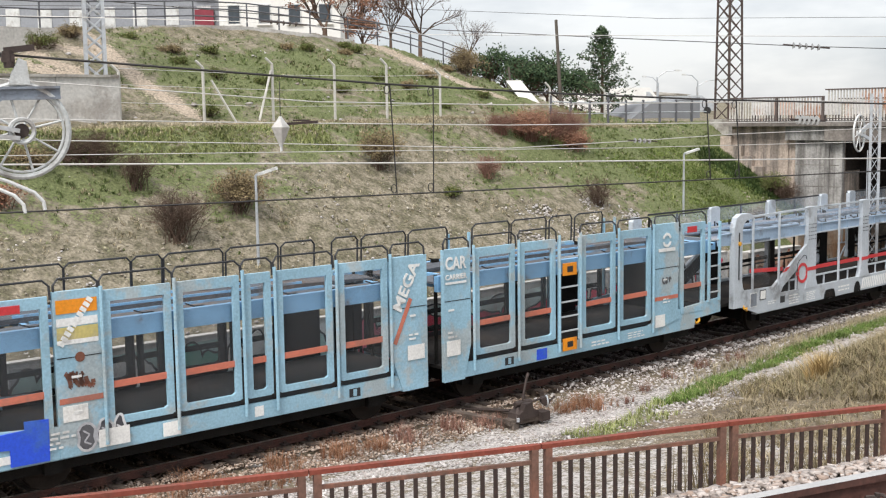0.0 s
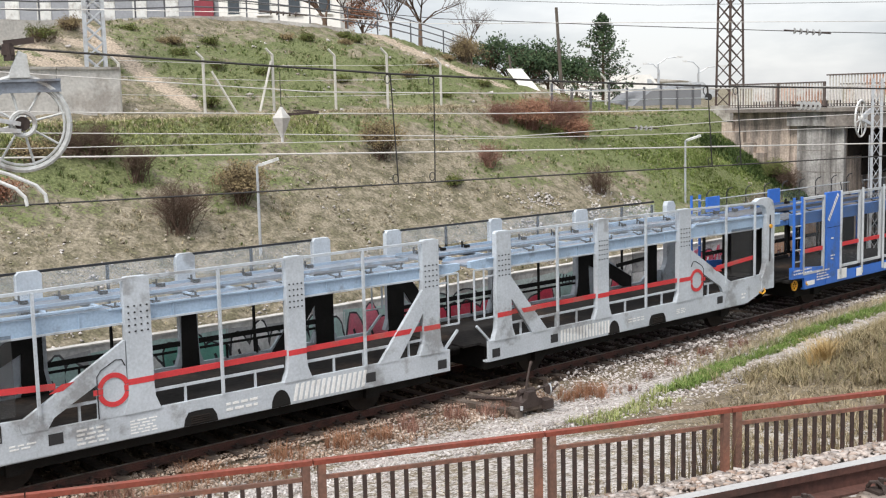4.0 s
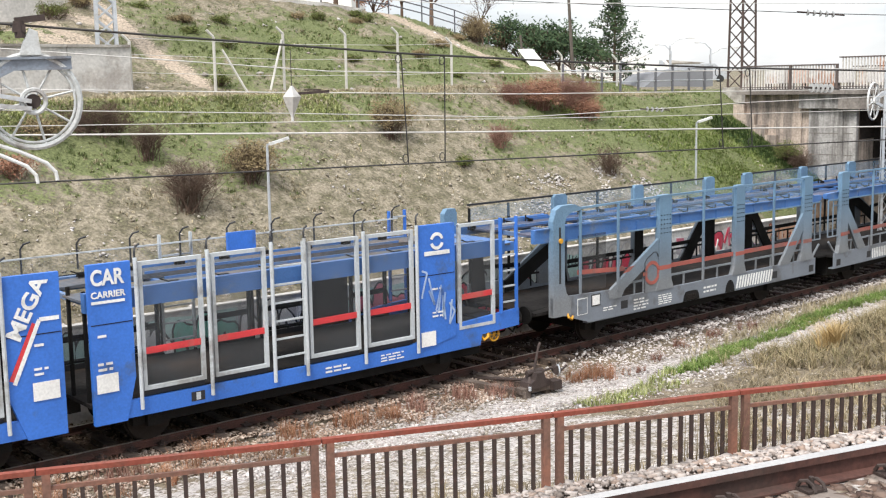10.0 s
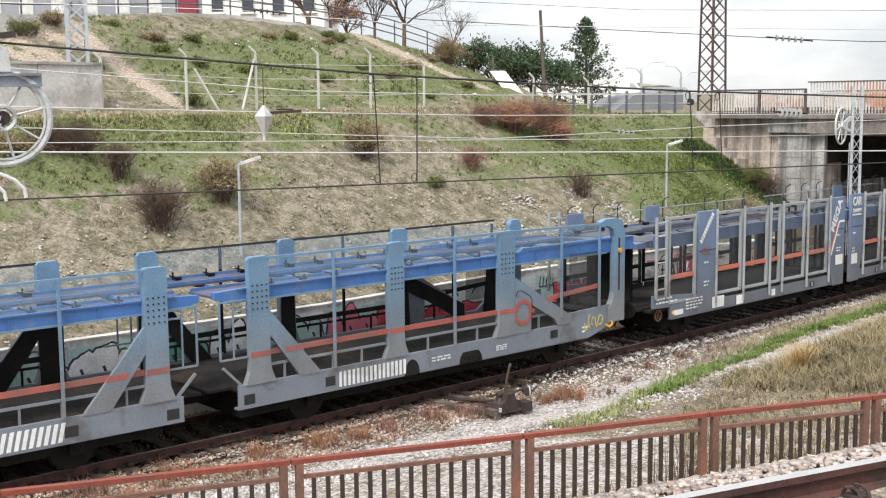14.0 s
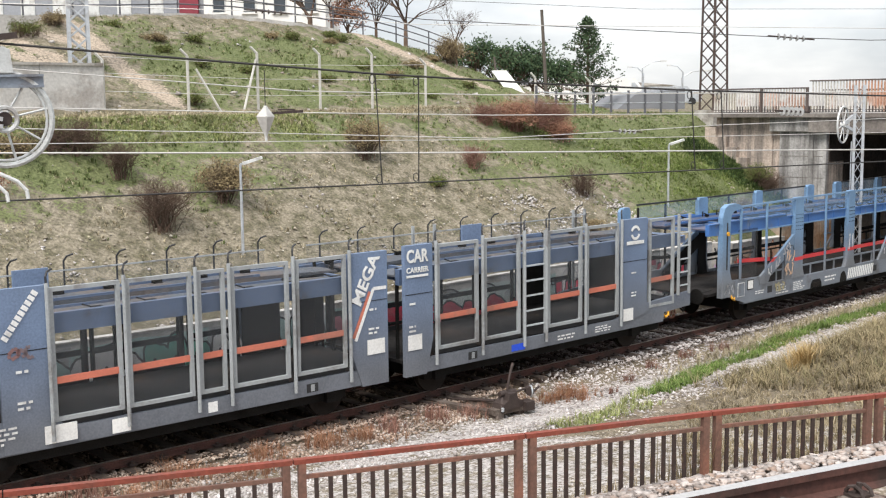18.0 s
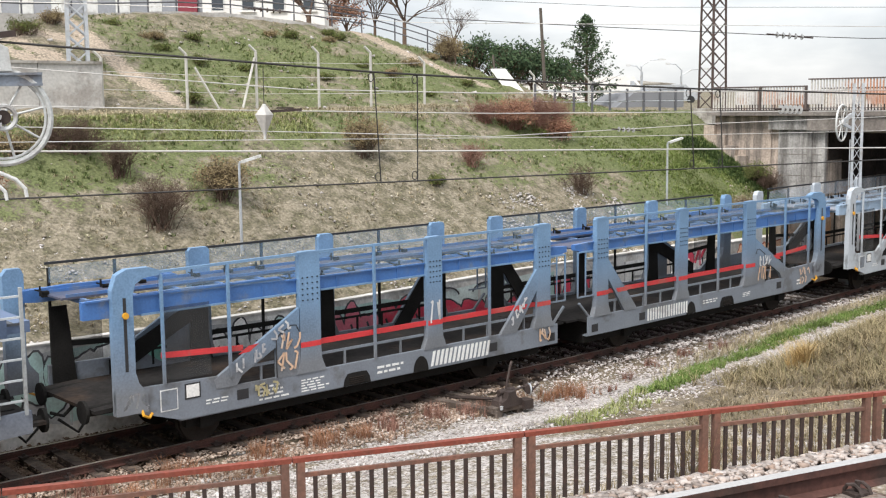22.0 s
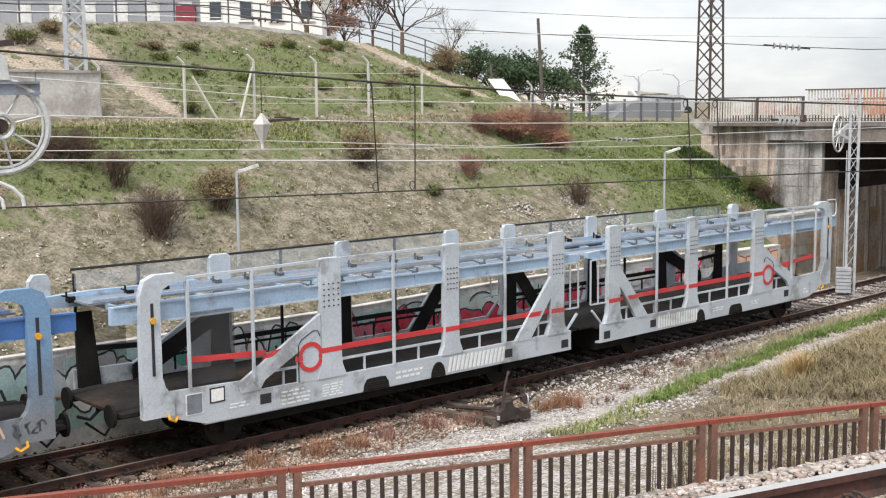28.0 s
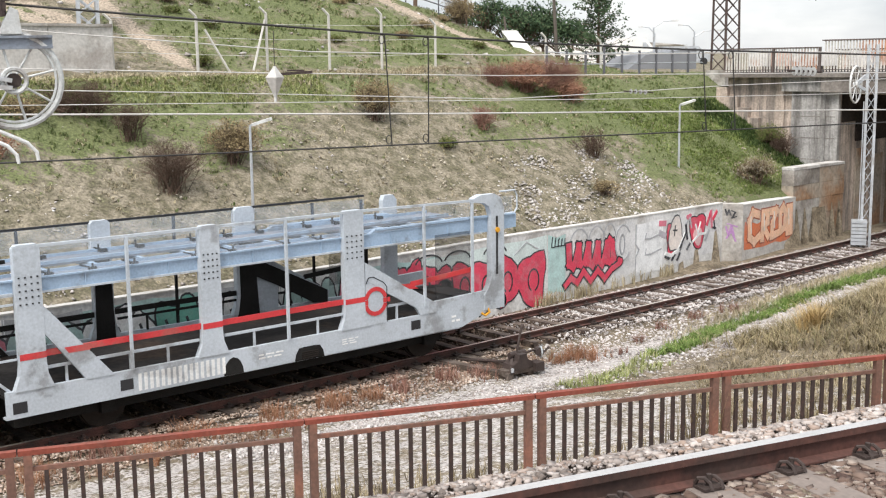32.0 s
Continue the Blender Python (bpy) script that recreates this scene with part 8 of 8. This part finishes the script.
        if P["hoops"]:
            spans = [(a - 0.05, b + 0.05) for a, b in frames] + ([(2.05, 2.84), (9.3, 10.2)] if front else [(0.05, 0.8), (7.4, 8.3)])
            for a, b in spans:
                h = 3.8 if sd < 0 else 3.7
                rl = Shape().tube([(X(a), y0, h - (0.34 if sd < 0 else 0.8)), (X(a), y0 - sd * 0.03, h - 0.1), (X(a + 0.1), y0 - sd * 0.07, h), (X(b - 0.1), y0 - sd * 0.07, h), (X(b), y0 - sd * 0.03, h - 0.1), (X(b), y0, h - (0.34 if sd < 0 else 0.8))], 0.022, 6)
                part("handrail_hoop", rl, BLACK, u, "bent black handrail hoop")
        else:
            for k in range(9 if sd > 0 else 0):
                a = 0.8 + k * 1.12
                rl = Shape().tube([(X(a), y0 - sd * 0.05, 3.0), (X(a), y0 - sd * 0.05, 3.5), (X(a + 0.05), y0 - sd * 0.1, 3.6), (X(a + 0.16), y0 - sd * 0.16, 3.64)], 0.02, 6)
                part("hook_post", rl, BLACK, u, "black hooked post")
            if sd > 0:
                part("far_rail", Shape().bar((X(0.4), y1, 3.32), (X(9.9), y1, 3.32), 0.03), P["frame"], u)
                part("mesh", Shape().box((X(0.4), y1 - 0.003, 2.9), (X(9.9), y1 + 0.003, 3.32)), P["net"], u)
                for a in ((0.6, 4.2) if front else (5.2,)):
                    part("deck_screen", Shape().box((X(a), 1.3, 2.95), (X(a + 0.7), 1.36, 3.42)), P["body"], u)
        part("deck_beam", Shape().box((X(0.3 if front else 0.0), min(sd * 1.36, sd * 1.22), 2.63), (X(10.3 if front else 10.0), max(sd * 1.36, sd * 1.22), 2.98 if sd < 0 else 2.9)), P["deck"], u)
        cl = Shape()
        for k in range(9):
            a = 0.8 + k * 1.05
            cl.box((X(a) - 0.1, sd * 1.1 - 0.05, 2.89), (X(a) + 0.1, sd * 1.1 + 0.05, 2.98)).bar((X(a) - 0.25, sd * 1.05, 3.03), (X(a), sd * 1.05, 2.93), 0.025)
        part("wheel_chock", cl, P["chock"], u, kind="stuff")
        # ladders
        lad = [(0.08, 0.52)] if front else [(3.72, 4.44), (9.72, 10.2)]
        for a, b in lad:
            ld = Shape()
            low = 1.3 if (front or a > 9) else 1.0
            for e in (a, b):
                ld.bar((X(e), y0 + sd * 0.02, low), (X(e), y0 + sd * 0.02, 3.5), 0.07, 0.05)
            lt = part("ladder", ld, P["ladder"] if (front or a > 9) else P["frame"], u)
            for k in range(6):
                part("rung", Shape().bar((X(a), y0, low + 0.25 + k * 0.36), (X(b), y0, low + 0.25 + k * 0.36), 0.035), P["rung"], lt)
        # pocket hole as a flat black box, its inner shade painted on
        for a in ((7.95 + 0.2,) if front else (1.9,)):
            part("pocket_shade", Shape().box((X(a), min(y0, y0 + sd * 0.005), 0.72), (X(a + 0.28), max(y0, y0 + sd * 0.005), 0.9)), BLACK, sole)
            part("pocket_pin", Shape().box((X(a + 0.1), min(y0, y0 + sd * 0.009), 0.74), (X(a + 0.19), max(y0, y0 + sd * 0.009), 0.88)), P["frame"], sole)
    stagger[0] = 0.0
    for ya, yb in ((-1.22, -0.4), (0.4, 1.22)):
        rw = part("runway", Shape().plate([(X(0.0), 2.80), (X(0.0), 2.84), (X(2.0), 2.90), (X(8.3), 2.90), (X(10.3), 2.84), (X(10.3), 2.80)], ya, yb), P["decktop"], u, "worn steel runway of the upper deck")
        for y in (ya + 0.02, yb - 0.02):
            part("lip", Shape().bar((X(2.0), y, 2.92), (X(8.3), y, 2.92), 0.03, 0.06), P["deck"], rw)
    sh = Shape()
    for k in range(11):
        sh.box((X(0.2 + k * 0.98) - 0.05, -1.24, 2.7), (X(0.2 + k * 0.98) + 0.05, 1.24, 2.8))
    part("deck_rib", sh, P["deck"], u, kind="stuff")
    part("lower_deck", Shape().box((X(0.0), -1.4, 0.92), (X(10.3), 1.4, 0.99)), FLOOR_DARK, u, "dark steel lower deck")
    part("underframe", Shape().box((X(0.9), -1.1, 0.36), (X(9.4), 1.1, 0.92)), UNDER, u)
    o = 0.05 if front else 9.85
    part("end_wall", Shape().box((X(o + (0.62 if front else -0.6)), -0.2, 1.0), (X(o + (0.74 if front else -0.48)), 1.35, 2.7)), UNDER, u, "dark end bulkhead")
    part("end_flap", Shape().plate([(X(o - 0.4), 2.66), (X(o + 0.6), 2.66), (X(o + 0.6), 2.86), (X(o - 0.4), 2.8)], -1.2, 1.2), P["deck"], u)
    part("end_apron", Shape().box((X(out - 0.35), -1.2, 0.98), (X(out + 0.35), 1.2, 1.04)), FLOOR_DARK, u)
    for a in ((2.0, 9.0) if front else (1.3, 8.3)):
        wheelset(u, X(a))
    buffers(u, (lambda xi: xi - L / 2) if front else (lambda xi: L / 2 - xi), 0.0)
    # joint side
    j = 10.3 if front else 0.0
    part("drawbar", Shape().box((X(j - 0.25), -0.3, 0.6), (X(j + 0.25), 0.3, 0.9)), UNDER, u)
    for y in (-1.2, -0.5, 0.5, 1.2):
        part("joint_post", Shape().bar((X(j + (-0.06 if front else 0.06)), y, 0.98), (X(j + (-0.06 if front else 0.06)), y, 3.0), 0.06), UNDER, u)
    for y in (-1.53,):
        if front:
            row_of("slanted_block", slant_blocks(X(2.15), 2.62, X(2.75), 3.42, 10, y, 0.12), P["letter"], u, "white painted block")
            if y < 0:
                word("MEGA", 1.14, 0.28, P["letter"], X(9.52), y, 2.34, 62, u, "large white lettering")
            if P["check"]:
                ck = Shape()
                ribbon(ck, [(X(9.38), 1.62), (X(9.86), 2.68), (X(10.2), 2.68)], 0.07, y - 0.002)
                part("check_stroke", ck, P["letter"], u)
            ck = Shape()
            ribbon(ck, [(X(9.34), 1.68), (X(9.78), 2.62)], 0.10, y - 0.001)
            part("check_stroke", ck, P["band"], u)
            part("data_panel", bars(X(9.72), X(10.0), 1.72, 1.9, 2, y, seed), WHITE, u, kind="stuff")
            part("data_panel", bars(X(9.75), X(9.98), 2.22, 2.32, 1, y, seed), WHITE, u, kind="stuff")
            part("white_plate", Shape().box((X(9.68), y - 0.008, 1.28), (X(10.14), y, 1.6)), PLATE_WHITE, u)
            part("data_panel", bars(X(2.28), X(2.55), 2.06, 2.16, 1, y, seed), WHITE, u, kind="stuff")
            part("data_panel", bars(X(2.28), X(2.55), 1.42, 1.62, 2, y, seed), WHITE, u, kind="stuff")
            part("white_plate", Shape().box((X(2.72), y - 0.008, 0.74), (X(3.3), y, 1.06)), PLATE_WHITE, u)
            part("route_plate", Shape().box((X(3.95), y - 0.012, 0.70), (X(4.3), y, 0.96)), PLATE_WHITE, u, "white card in a holder")
            part("data_panel", bars(X(0.12), X(1.2), 1.16, 1.36, 2, y + 0.024, seed + 1), WHITE, u, kind="stuff")
            part("data_panel", bars(X(1.45), X(2.3), 0.86, 1.2, 4, y + 0.006, seed + 2), WHITE, u, kind="stuff")
            part("data_box", Shape().box((X(0.9), y + 0.018, 0.76), (X(1.35), y + 0.026, 0.9)), WHITE, u)
            part("data_box", Shape().box((X(5.9), y + 0.018, 0.72), (X(6.1), y + 0.026, 0.92)), WHITE, u)
        else:
            if y < 0:
                word("CAR", 0.62, 0.29, P["letter"], X(0.07), y, 3.12, 0, u, "large white lettering")
                word("CARRIER", 0.64, 0.12, P["letter"], X(0.06), y, 2.9, 0, u, "small white lettering")
            part("underline", Shape().box((X(0.06), y - 0.006, 2.8), (X(0.68), y, 2.85)), P["letter"], u)
            part("data_panel", bars(X(0.12), X(0.4), 1.6, 1.8, 2, y, seed), WHITE, u, kind="stuff")
            part("data_panel", bars(X(0.14), X(0.34), 2.2, 2.3, 1, y, seed), WHITE, u, kind="stuff")
            part("white_plate", Shape().box((X(0.08), y - 0.008, 1.2), (X(0.48), y, 1.54)), PLATE_WHITE, u)
            em = Shape()
            for a0 in (0.3, math.pi + 0.3):
                e2 = ring(X(7.85), 3.16, 0.12, 0.19, y - 0.008, y, 10, a0, a0 + math.pi - 0.6)
                em.add(e2.v, e2.f)
            em.box((X(7.5), y - 0.008, 2.86), (X(8.2), y, 2.95))
            part("emblem", em, P["letter"], u, "white ring emblem with a bar below")
            part("data_panel", bars(X(7.7), X(8.0), 1.5, 1.66, 2, y, seed), WHITE, u, kind="stuff")
            part("data_panel", bars(X(7.7), X(7.95), 2.1, 2.18, 1, y, seed), WHITE, u, kind="stuff")
            part("white_plate", Shape().box((X(7.38), y - 0.008, 0.88), (X(7.78), y, 1.2)), PLATE_WHITE, u)
            part("data_panel", bars(X(4.9), X(5.6), 0.74, 0.9, 2, y + 0.024, seed), WHITE, u, kind="stuff")
            part("data_panel", bars(X(6.3), X(7.0), 0.74, 0.92, 3, y + 0.024, seed), WHITE, u, kind="stuff")
    # hand brake wheel and hook
    hx = 0.35 if front else 9.6
    if not P["hoops"]:
        hw = part("handbrake_wheel", ring(X(hx), 0.82, 0.13, 0.16, -1.42, -1.38, 20), P["wheel"], u)
        sp = Shape()
        for k in range(3):
            a = k * math.pi / 3
            sp.bar((X(hx) - 0.14 * math.cos(a), -1.4, 0.82 - 0.14 * math.sin(a)), (X(hx) + 0.14 * math.cos(a), -1.4, 0.82 + 0.14 * math.sin(a)), 0.02)
        part("spoke_cross", sp, P["wheel"], hw)
    part("towing_hook", Shape().tube([(X(hx + (0.5 if front else -0.25)), -1.45, 0.95), (X(hx + (0.52 if front else -0.27)), -1.5, 0.82), (X(hx + (0.62 if front else -0.37)), -1.48, 0.76), (X(hx + (0.68 if front else -0.42)), -1.45, 0.84)], 0.035, 6), YELLOW, u)
    return u


def jags(x, z, w, h, n, seed, width, y, rise=0.0):
    """Angular sprayed strokes side by side, climbing by rise; they spell nothing."""
    rnd = random.Random(seed)
    sh = Shape()
    for k in range(n):
        a, c = x + w * k / n, w / n * 0.78
        b = z + rise * k / n
        pts = [(a + c * rnd.choice((0.0, 0.5, 1.0)), b + h * q) for q in rnd.sample((1.0, 0.0, 0.55, 0.9, 0.1), 4)]
        ribbon(sh, pts, width, y)
    return sh


def slant_blocks(x0, z0, x1, z1, n, y, w):
    """White blocks stepped up along a slanting line."""
    out = []
    d = Vector((x1 - x0, z1 - z0)) / n
    t = d.normalized()
    k2 = Vector((-t.y, t.x)) * w
    for k in range(n):
        a = Vector((x0, z0)) + d * k
        b = a + d * 0.74
        out.append(Shape().plate([tuple(a), tuple(b), tuple(b + k2), tuple(a + k2)], y - 0.006, y))
    return out


def carrier(kind, **k):
    base = dict(top=3.5, back=SLATE, letter=WHITE, rivet=UNDER, chock=UNDER, seam=UNDER, wheel=YELLOW, check=True, hoops=False, round=False, bar=0.072, tube=0.038, rung=FRAME_GREY, decktop=DECKTOP)
    base.update(k)
    return base


P_A = carrier("M", top=3.57, body=SKY, panel=SKY, deck=SKY_DECK, frame=SKY, net=NET_THIN, band=FADED_BAND, ladder=SKY, check=False, hoops=True, round=True, bar=0.13, tube=0.035)
P_B = carrier("H", back=SILVER, decktop=DT_PALE, body=SILVER, post=SILVER, rail=SILVER, deck=PALE_DECK, net=NET_PALE, band=RED_BAND)
P_C = carrier("M", body=ROYAL, panel=ROYAL, deck=DECK_BLUE, frame=FRAME_GREY, net=NET_THIN, band=RED_BAND, ladder=ROYAL)
P_D = carrier("H", back=GREY_BLUE, decktop=DT_BLUE, body=SLATE, post=GREY_BLUE, rail=GREY_BLUE, deck=DECK_BLUE, net=NET_BLUE, band=BAND_DULL)
P_E = carrier("M", body=SLATE_BLUE, panel=SLATE_BLUE, deck=DECK_DULL, frame=FRAME_DULL, net=NET_THIN, band=FADED_BAND, ladder=FRAME_DULL, wheel=RUST)
P_F = carrier("H", emblem=False, back=GREY_SKY, decktop=DT_BLUE, body=SLATE, post=GREY_SKY, rail=GREY_SKY, deck=DECK_BLUE, net=NET_BLUE, band=RED_BAND)
P_G = carrier("H", back=SILVER, decktop=DT_PALE, body=SILVER, post=SILVER, rail=SILVER, deck=PALE_DECK, net=NET_PALE, band=RED_BAND, last=True)

MEGA, HISPA = 10.3, 11.55
CONSIST = [
    ("M", -2.13, P_A, "faded light blue two-storey car carrier, {} half, empty and grubby"),
    ("H", 20.98, P_B, "silver grey two-storey car carrier, {} half, empty, red band"),
    ("M", 44.5, P_C, "royal blue screened car carrier, {} half, grey mesh frames, empty"),
    ("H", 68.1, P_D, "slate grey two-storey car carrier, {} half, blue deck and faded band"),
    ("M", 91.87, P_E, "slate grey screened car carrier, {} half, dull blue deck, empty"),
    ("H", 115.85, P_F, "grey and blue car carrier, {} half, sprayed tags, red band"),
    ("H", 141.6, P_G, "silver grey last car carrier, {} half, pale blue deck, red band")]
UNITS = []
for i, (kind, q, P, words) in enumerate(CONSIST):
    L, gap = (MEGA, 0.33) if kind == "M" else (HISPA, 1.1)
    for front in (True, False):
        make = screened_unit if kind == "M" else braced_unit
        u = make("screened_car_carrier" if kind == "M" else "open_car_carrier", words.format("leading" if front else "trailing"), front, P, 10 * i + front)
        UNITS.append((u, q + (-1 if front else 1) * (L + gap) / 2, L / 2))

# marks that only some wagons carry
A1, A2, B1, B2, C1, C2, D1, D2, E1, E2, F1, F2, G1, G2 = [u for u, q, h in UNITS]


for z0, z1, m in ((3.2, 3.44, ORANGE), (2.98, 3.12, WHITE), (2.74, 2.96, TAG_YELLOW), (2.66, 2.74, WHITE)):
    part("sticker", Shape().box((2.06 - 5.15, -1.528, z0), (2.8 - 5.15, -1.522, z1)), m, A1)
part("rust_patch", scribble(2.15 - 5.15, 1.85, 0.5, 0.35, 5, 4, 0.08, -1.526), RUST, A1, kind="stuff")
part("rust_patch", disc(2.45 - 5.15, 2.42, 0.09, -1.53, -1.524, 10), RUST, A1)
part("painted_band", Shape().box((2.05 - 5.15, -1.527, 1.62), (2.84 - 5.15, -1.522, 1.72)), FADED_BAND, A1)
part("white_plate", Shape().box((2.1 - 5.15, -1.53, 1.3), (2.55 - 5.15, -1.522, 1.58)), PLATE_WHITE, A1)
for k, (c, w, h) in enumerate(((2.5, 0.34, 0.5), (2.84, 0.3, 0.5), (3.12, 0.2, 0.5))):
    o = [(c - 5.15 + w / 2 * math.cos(a * 0.5236) * (1.1 if (a + k) % 3 else 0.8), 0.98 + 0.03 * k + h / 2 * math.sin(a * 0.5236)) for a in range(12)]
    part("sprayed_fill", Shape().plate(o, -1.53, -1.524), TAG_DARK, A1, "dark sprayed fill")
    edge = Shape()
    ribbon(edge, o + o[:1], 0.045, -1.534)
    ribbon(edge, [(c - 5.21, 1.1), (c - 5.1, 1.02), (c - 5.2, 0.9), (c - 5.08, 0.84)], 0.03, -1.534)
    part("sprayed_outline", edge, TAG_WHITE, A1, "white sprayed outline")
part("blue_patch", Shape().plate([(0.62 - 5.15, 1.04), (0.62 - 5.15, 1.26), (1.42 - 5.15, 1.3), (1.42 - 5.15, 1.44), (1.84 - 5.15, 1.42), (1.83 - 5.15, 0.69), (1.16 - 5.15, 0.7), (1.16 - 5.15, 1.0)], -1.53, -1.5), CAB_BLUE, A1, "vivid blue repainted patch")
part("red_lamp", Shape().box((1.0 - 5.15, -1.53, 3.3), (1.45 - 5.15, -1.5, 3.44)), RED_BAND, A1)
for z in (0.78, 2.62):
    s_ = part("orange_sign", Shape().box((3.82 - 5.15, -1.56, z), (4.3 - 5.15, -1.53, z + 0.3)), ORANGE, A2, "orange ladder sign with black symbol")
    part("symbol", Shape().box((3.96 - 5.15, -1.566, z + 0.08), (4.16 - 5.15, -1.561, z + 0.22)), BLACK, s_)
part("blue_patch", Shape().box((2.95 - 5.15, -1.508, 0.68), (3.3 - 5.15, -1.501, 0.94)), CAB_BLUE, A2, "blue sticker on the solebar")
part("painted_band", Shape().box((7.36 - 5.15, -1.527, 1.58), (8.34 - 5.15, -1.522, 1.68)), FADED_BAND, A2)
part("dark_emblem", scribble(7.7 - 5.15, 2.0, 0.35, 0.18, 4, 6, 0.05, -1.527), TAG_DARK, A2, kind="stuff")
part("red_lamp", Shape().box((8.75 - 5.15, -1.53, 3.28), (9.15 - 5.15, -1.5, 3.44)), RED_BAND, A2)
part("blue_patch", Shape().box((3.3 - 5.15, -1.508, 0.7), (3.75 - 5.15, -1.501, 0.86)), CAB_BLUE, E2, "blue sticker on the solebar")
part("sprayed_tag", jags(7.42 - 5.15, 1.95, 0.95, 0.6, 5, 31, 0.045, -1.532, -0.9), TAG_FAINT, C2, "faint white sprayed tag", kind="stuff")
part("red_smear", scribble(2.2 - 5.15, 2.3, 0.4, 0.2, 3, 5, 0.06, -1.526), SMEAR, E1, kind="stuff")
for x, z, w, h, n, sd_, rise, m in ((3.46, 1.66, 0.56, 0.34, 3, 41, 0.0, TAG_ORANGE), (3.44, 1.24, 0.6, 0.36, 3, 48, 0.0, TAG_ORANGE), (2.5, 1.36, 0.75, 0.2, 5, 42, 0.36, TAG_WHITE), (3.3, 1.9, 0.5, 0.18, 3, 49, 0.26, TAG_WHITE), (2.86, 0.8, 0.6, 0.26, 4, 43, 0.0, TAG_YELLOW), (7.46, 1.68, 0.28, 0.5, 2, 44, 0.0, TAG_WHITE), (9.95, 1.3, 0.55, 0.22, 4, 45, 0.5, TAG_WHITE), (0.15, 1.02, 0.5, 0.3, 3, 46, 0.0, TAG_WHITE), (10.85, 0.78, 0.45, 0.3, 3, 47, 0.0, TAG_ORANGE)):
    part("sprayed_tag", jags(x - HISPA / 2, z, w, h, n, sd_, 0.042, -1.528, rise), m, F1, "sprayed tag", kind="stuff")
for x, z, w, h, n, sd_, m in ((3.1, 1.62, 0.72, 0.3, 4, 51, TAG_WHITE), (3.05, 1.2, 0.78, 0.4, 4, 52, TAG_ORANGE), (0.85, 1.1, 0.7, 0.22, 4, 53, TAG_ORANGE), (1.05, 0.82, 0.4, 0.24, 3, 54, TAG_ORANGE), (0.12, 1.1, 0.6, 0.22, 4, 55, TAG_DARK)):
    part("sprayed_tag", jags(HISPA / 2 - x - w, z, w, h, n, sd_, 0.042, -1.528), m, F2, "sprayed tag", kind="stuff")
part("sprayed_tag", scribble(HISPA / 2 - 1.5, 0.85, 0.65, 0.4, 5, 61, 0.045, -1.508), TAG_YELLOW, D2, "yellow sprayed tag", kind="stuff")


def run(t):
    """Metres that the train has gone at t seconds."""
    d, k = 0.0, 0
    while t > 2 * (k + 1):
        d += SPEED[k] + SPEED[k + 1]
        k += 1
    u = t - 2 * k
    return d + SPEED[k] * u + (SPEED[min(k + 1, 16)] - SPEED[k]) * u * u / 4


SPEED = [5.56, 5.56, 5.55, 5.515, 5.42, 5.27, 5.10, 4.955, 4.83, 4.715, 4.585, 4.436, 4.276, 4.11, 3.95, 3.85, 3.80]


def unit_pose(q, t, half):
    s = q - run(t)
    a, b = at(s - half * 0.75, 0), at(s + half * 0.75, 0)
    c = (a + b) / 2
    return pose(c.x, c.y, 0, 0, 0, math.degrees(math.atan2(b.y - a.y, b.x - a.x)))


def motions():
    for u, q, half in UNITS:
        walk(u, [(k * 0.5, unit_pose(q, k * 0.5, half)) for k in range(65)])


motions()
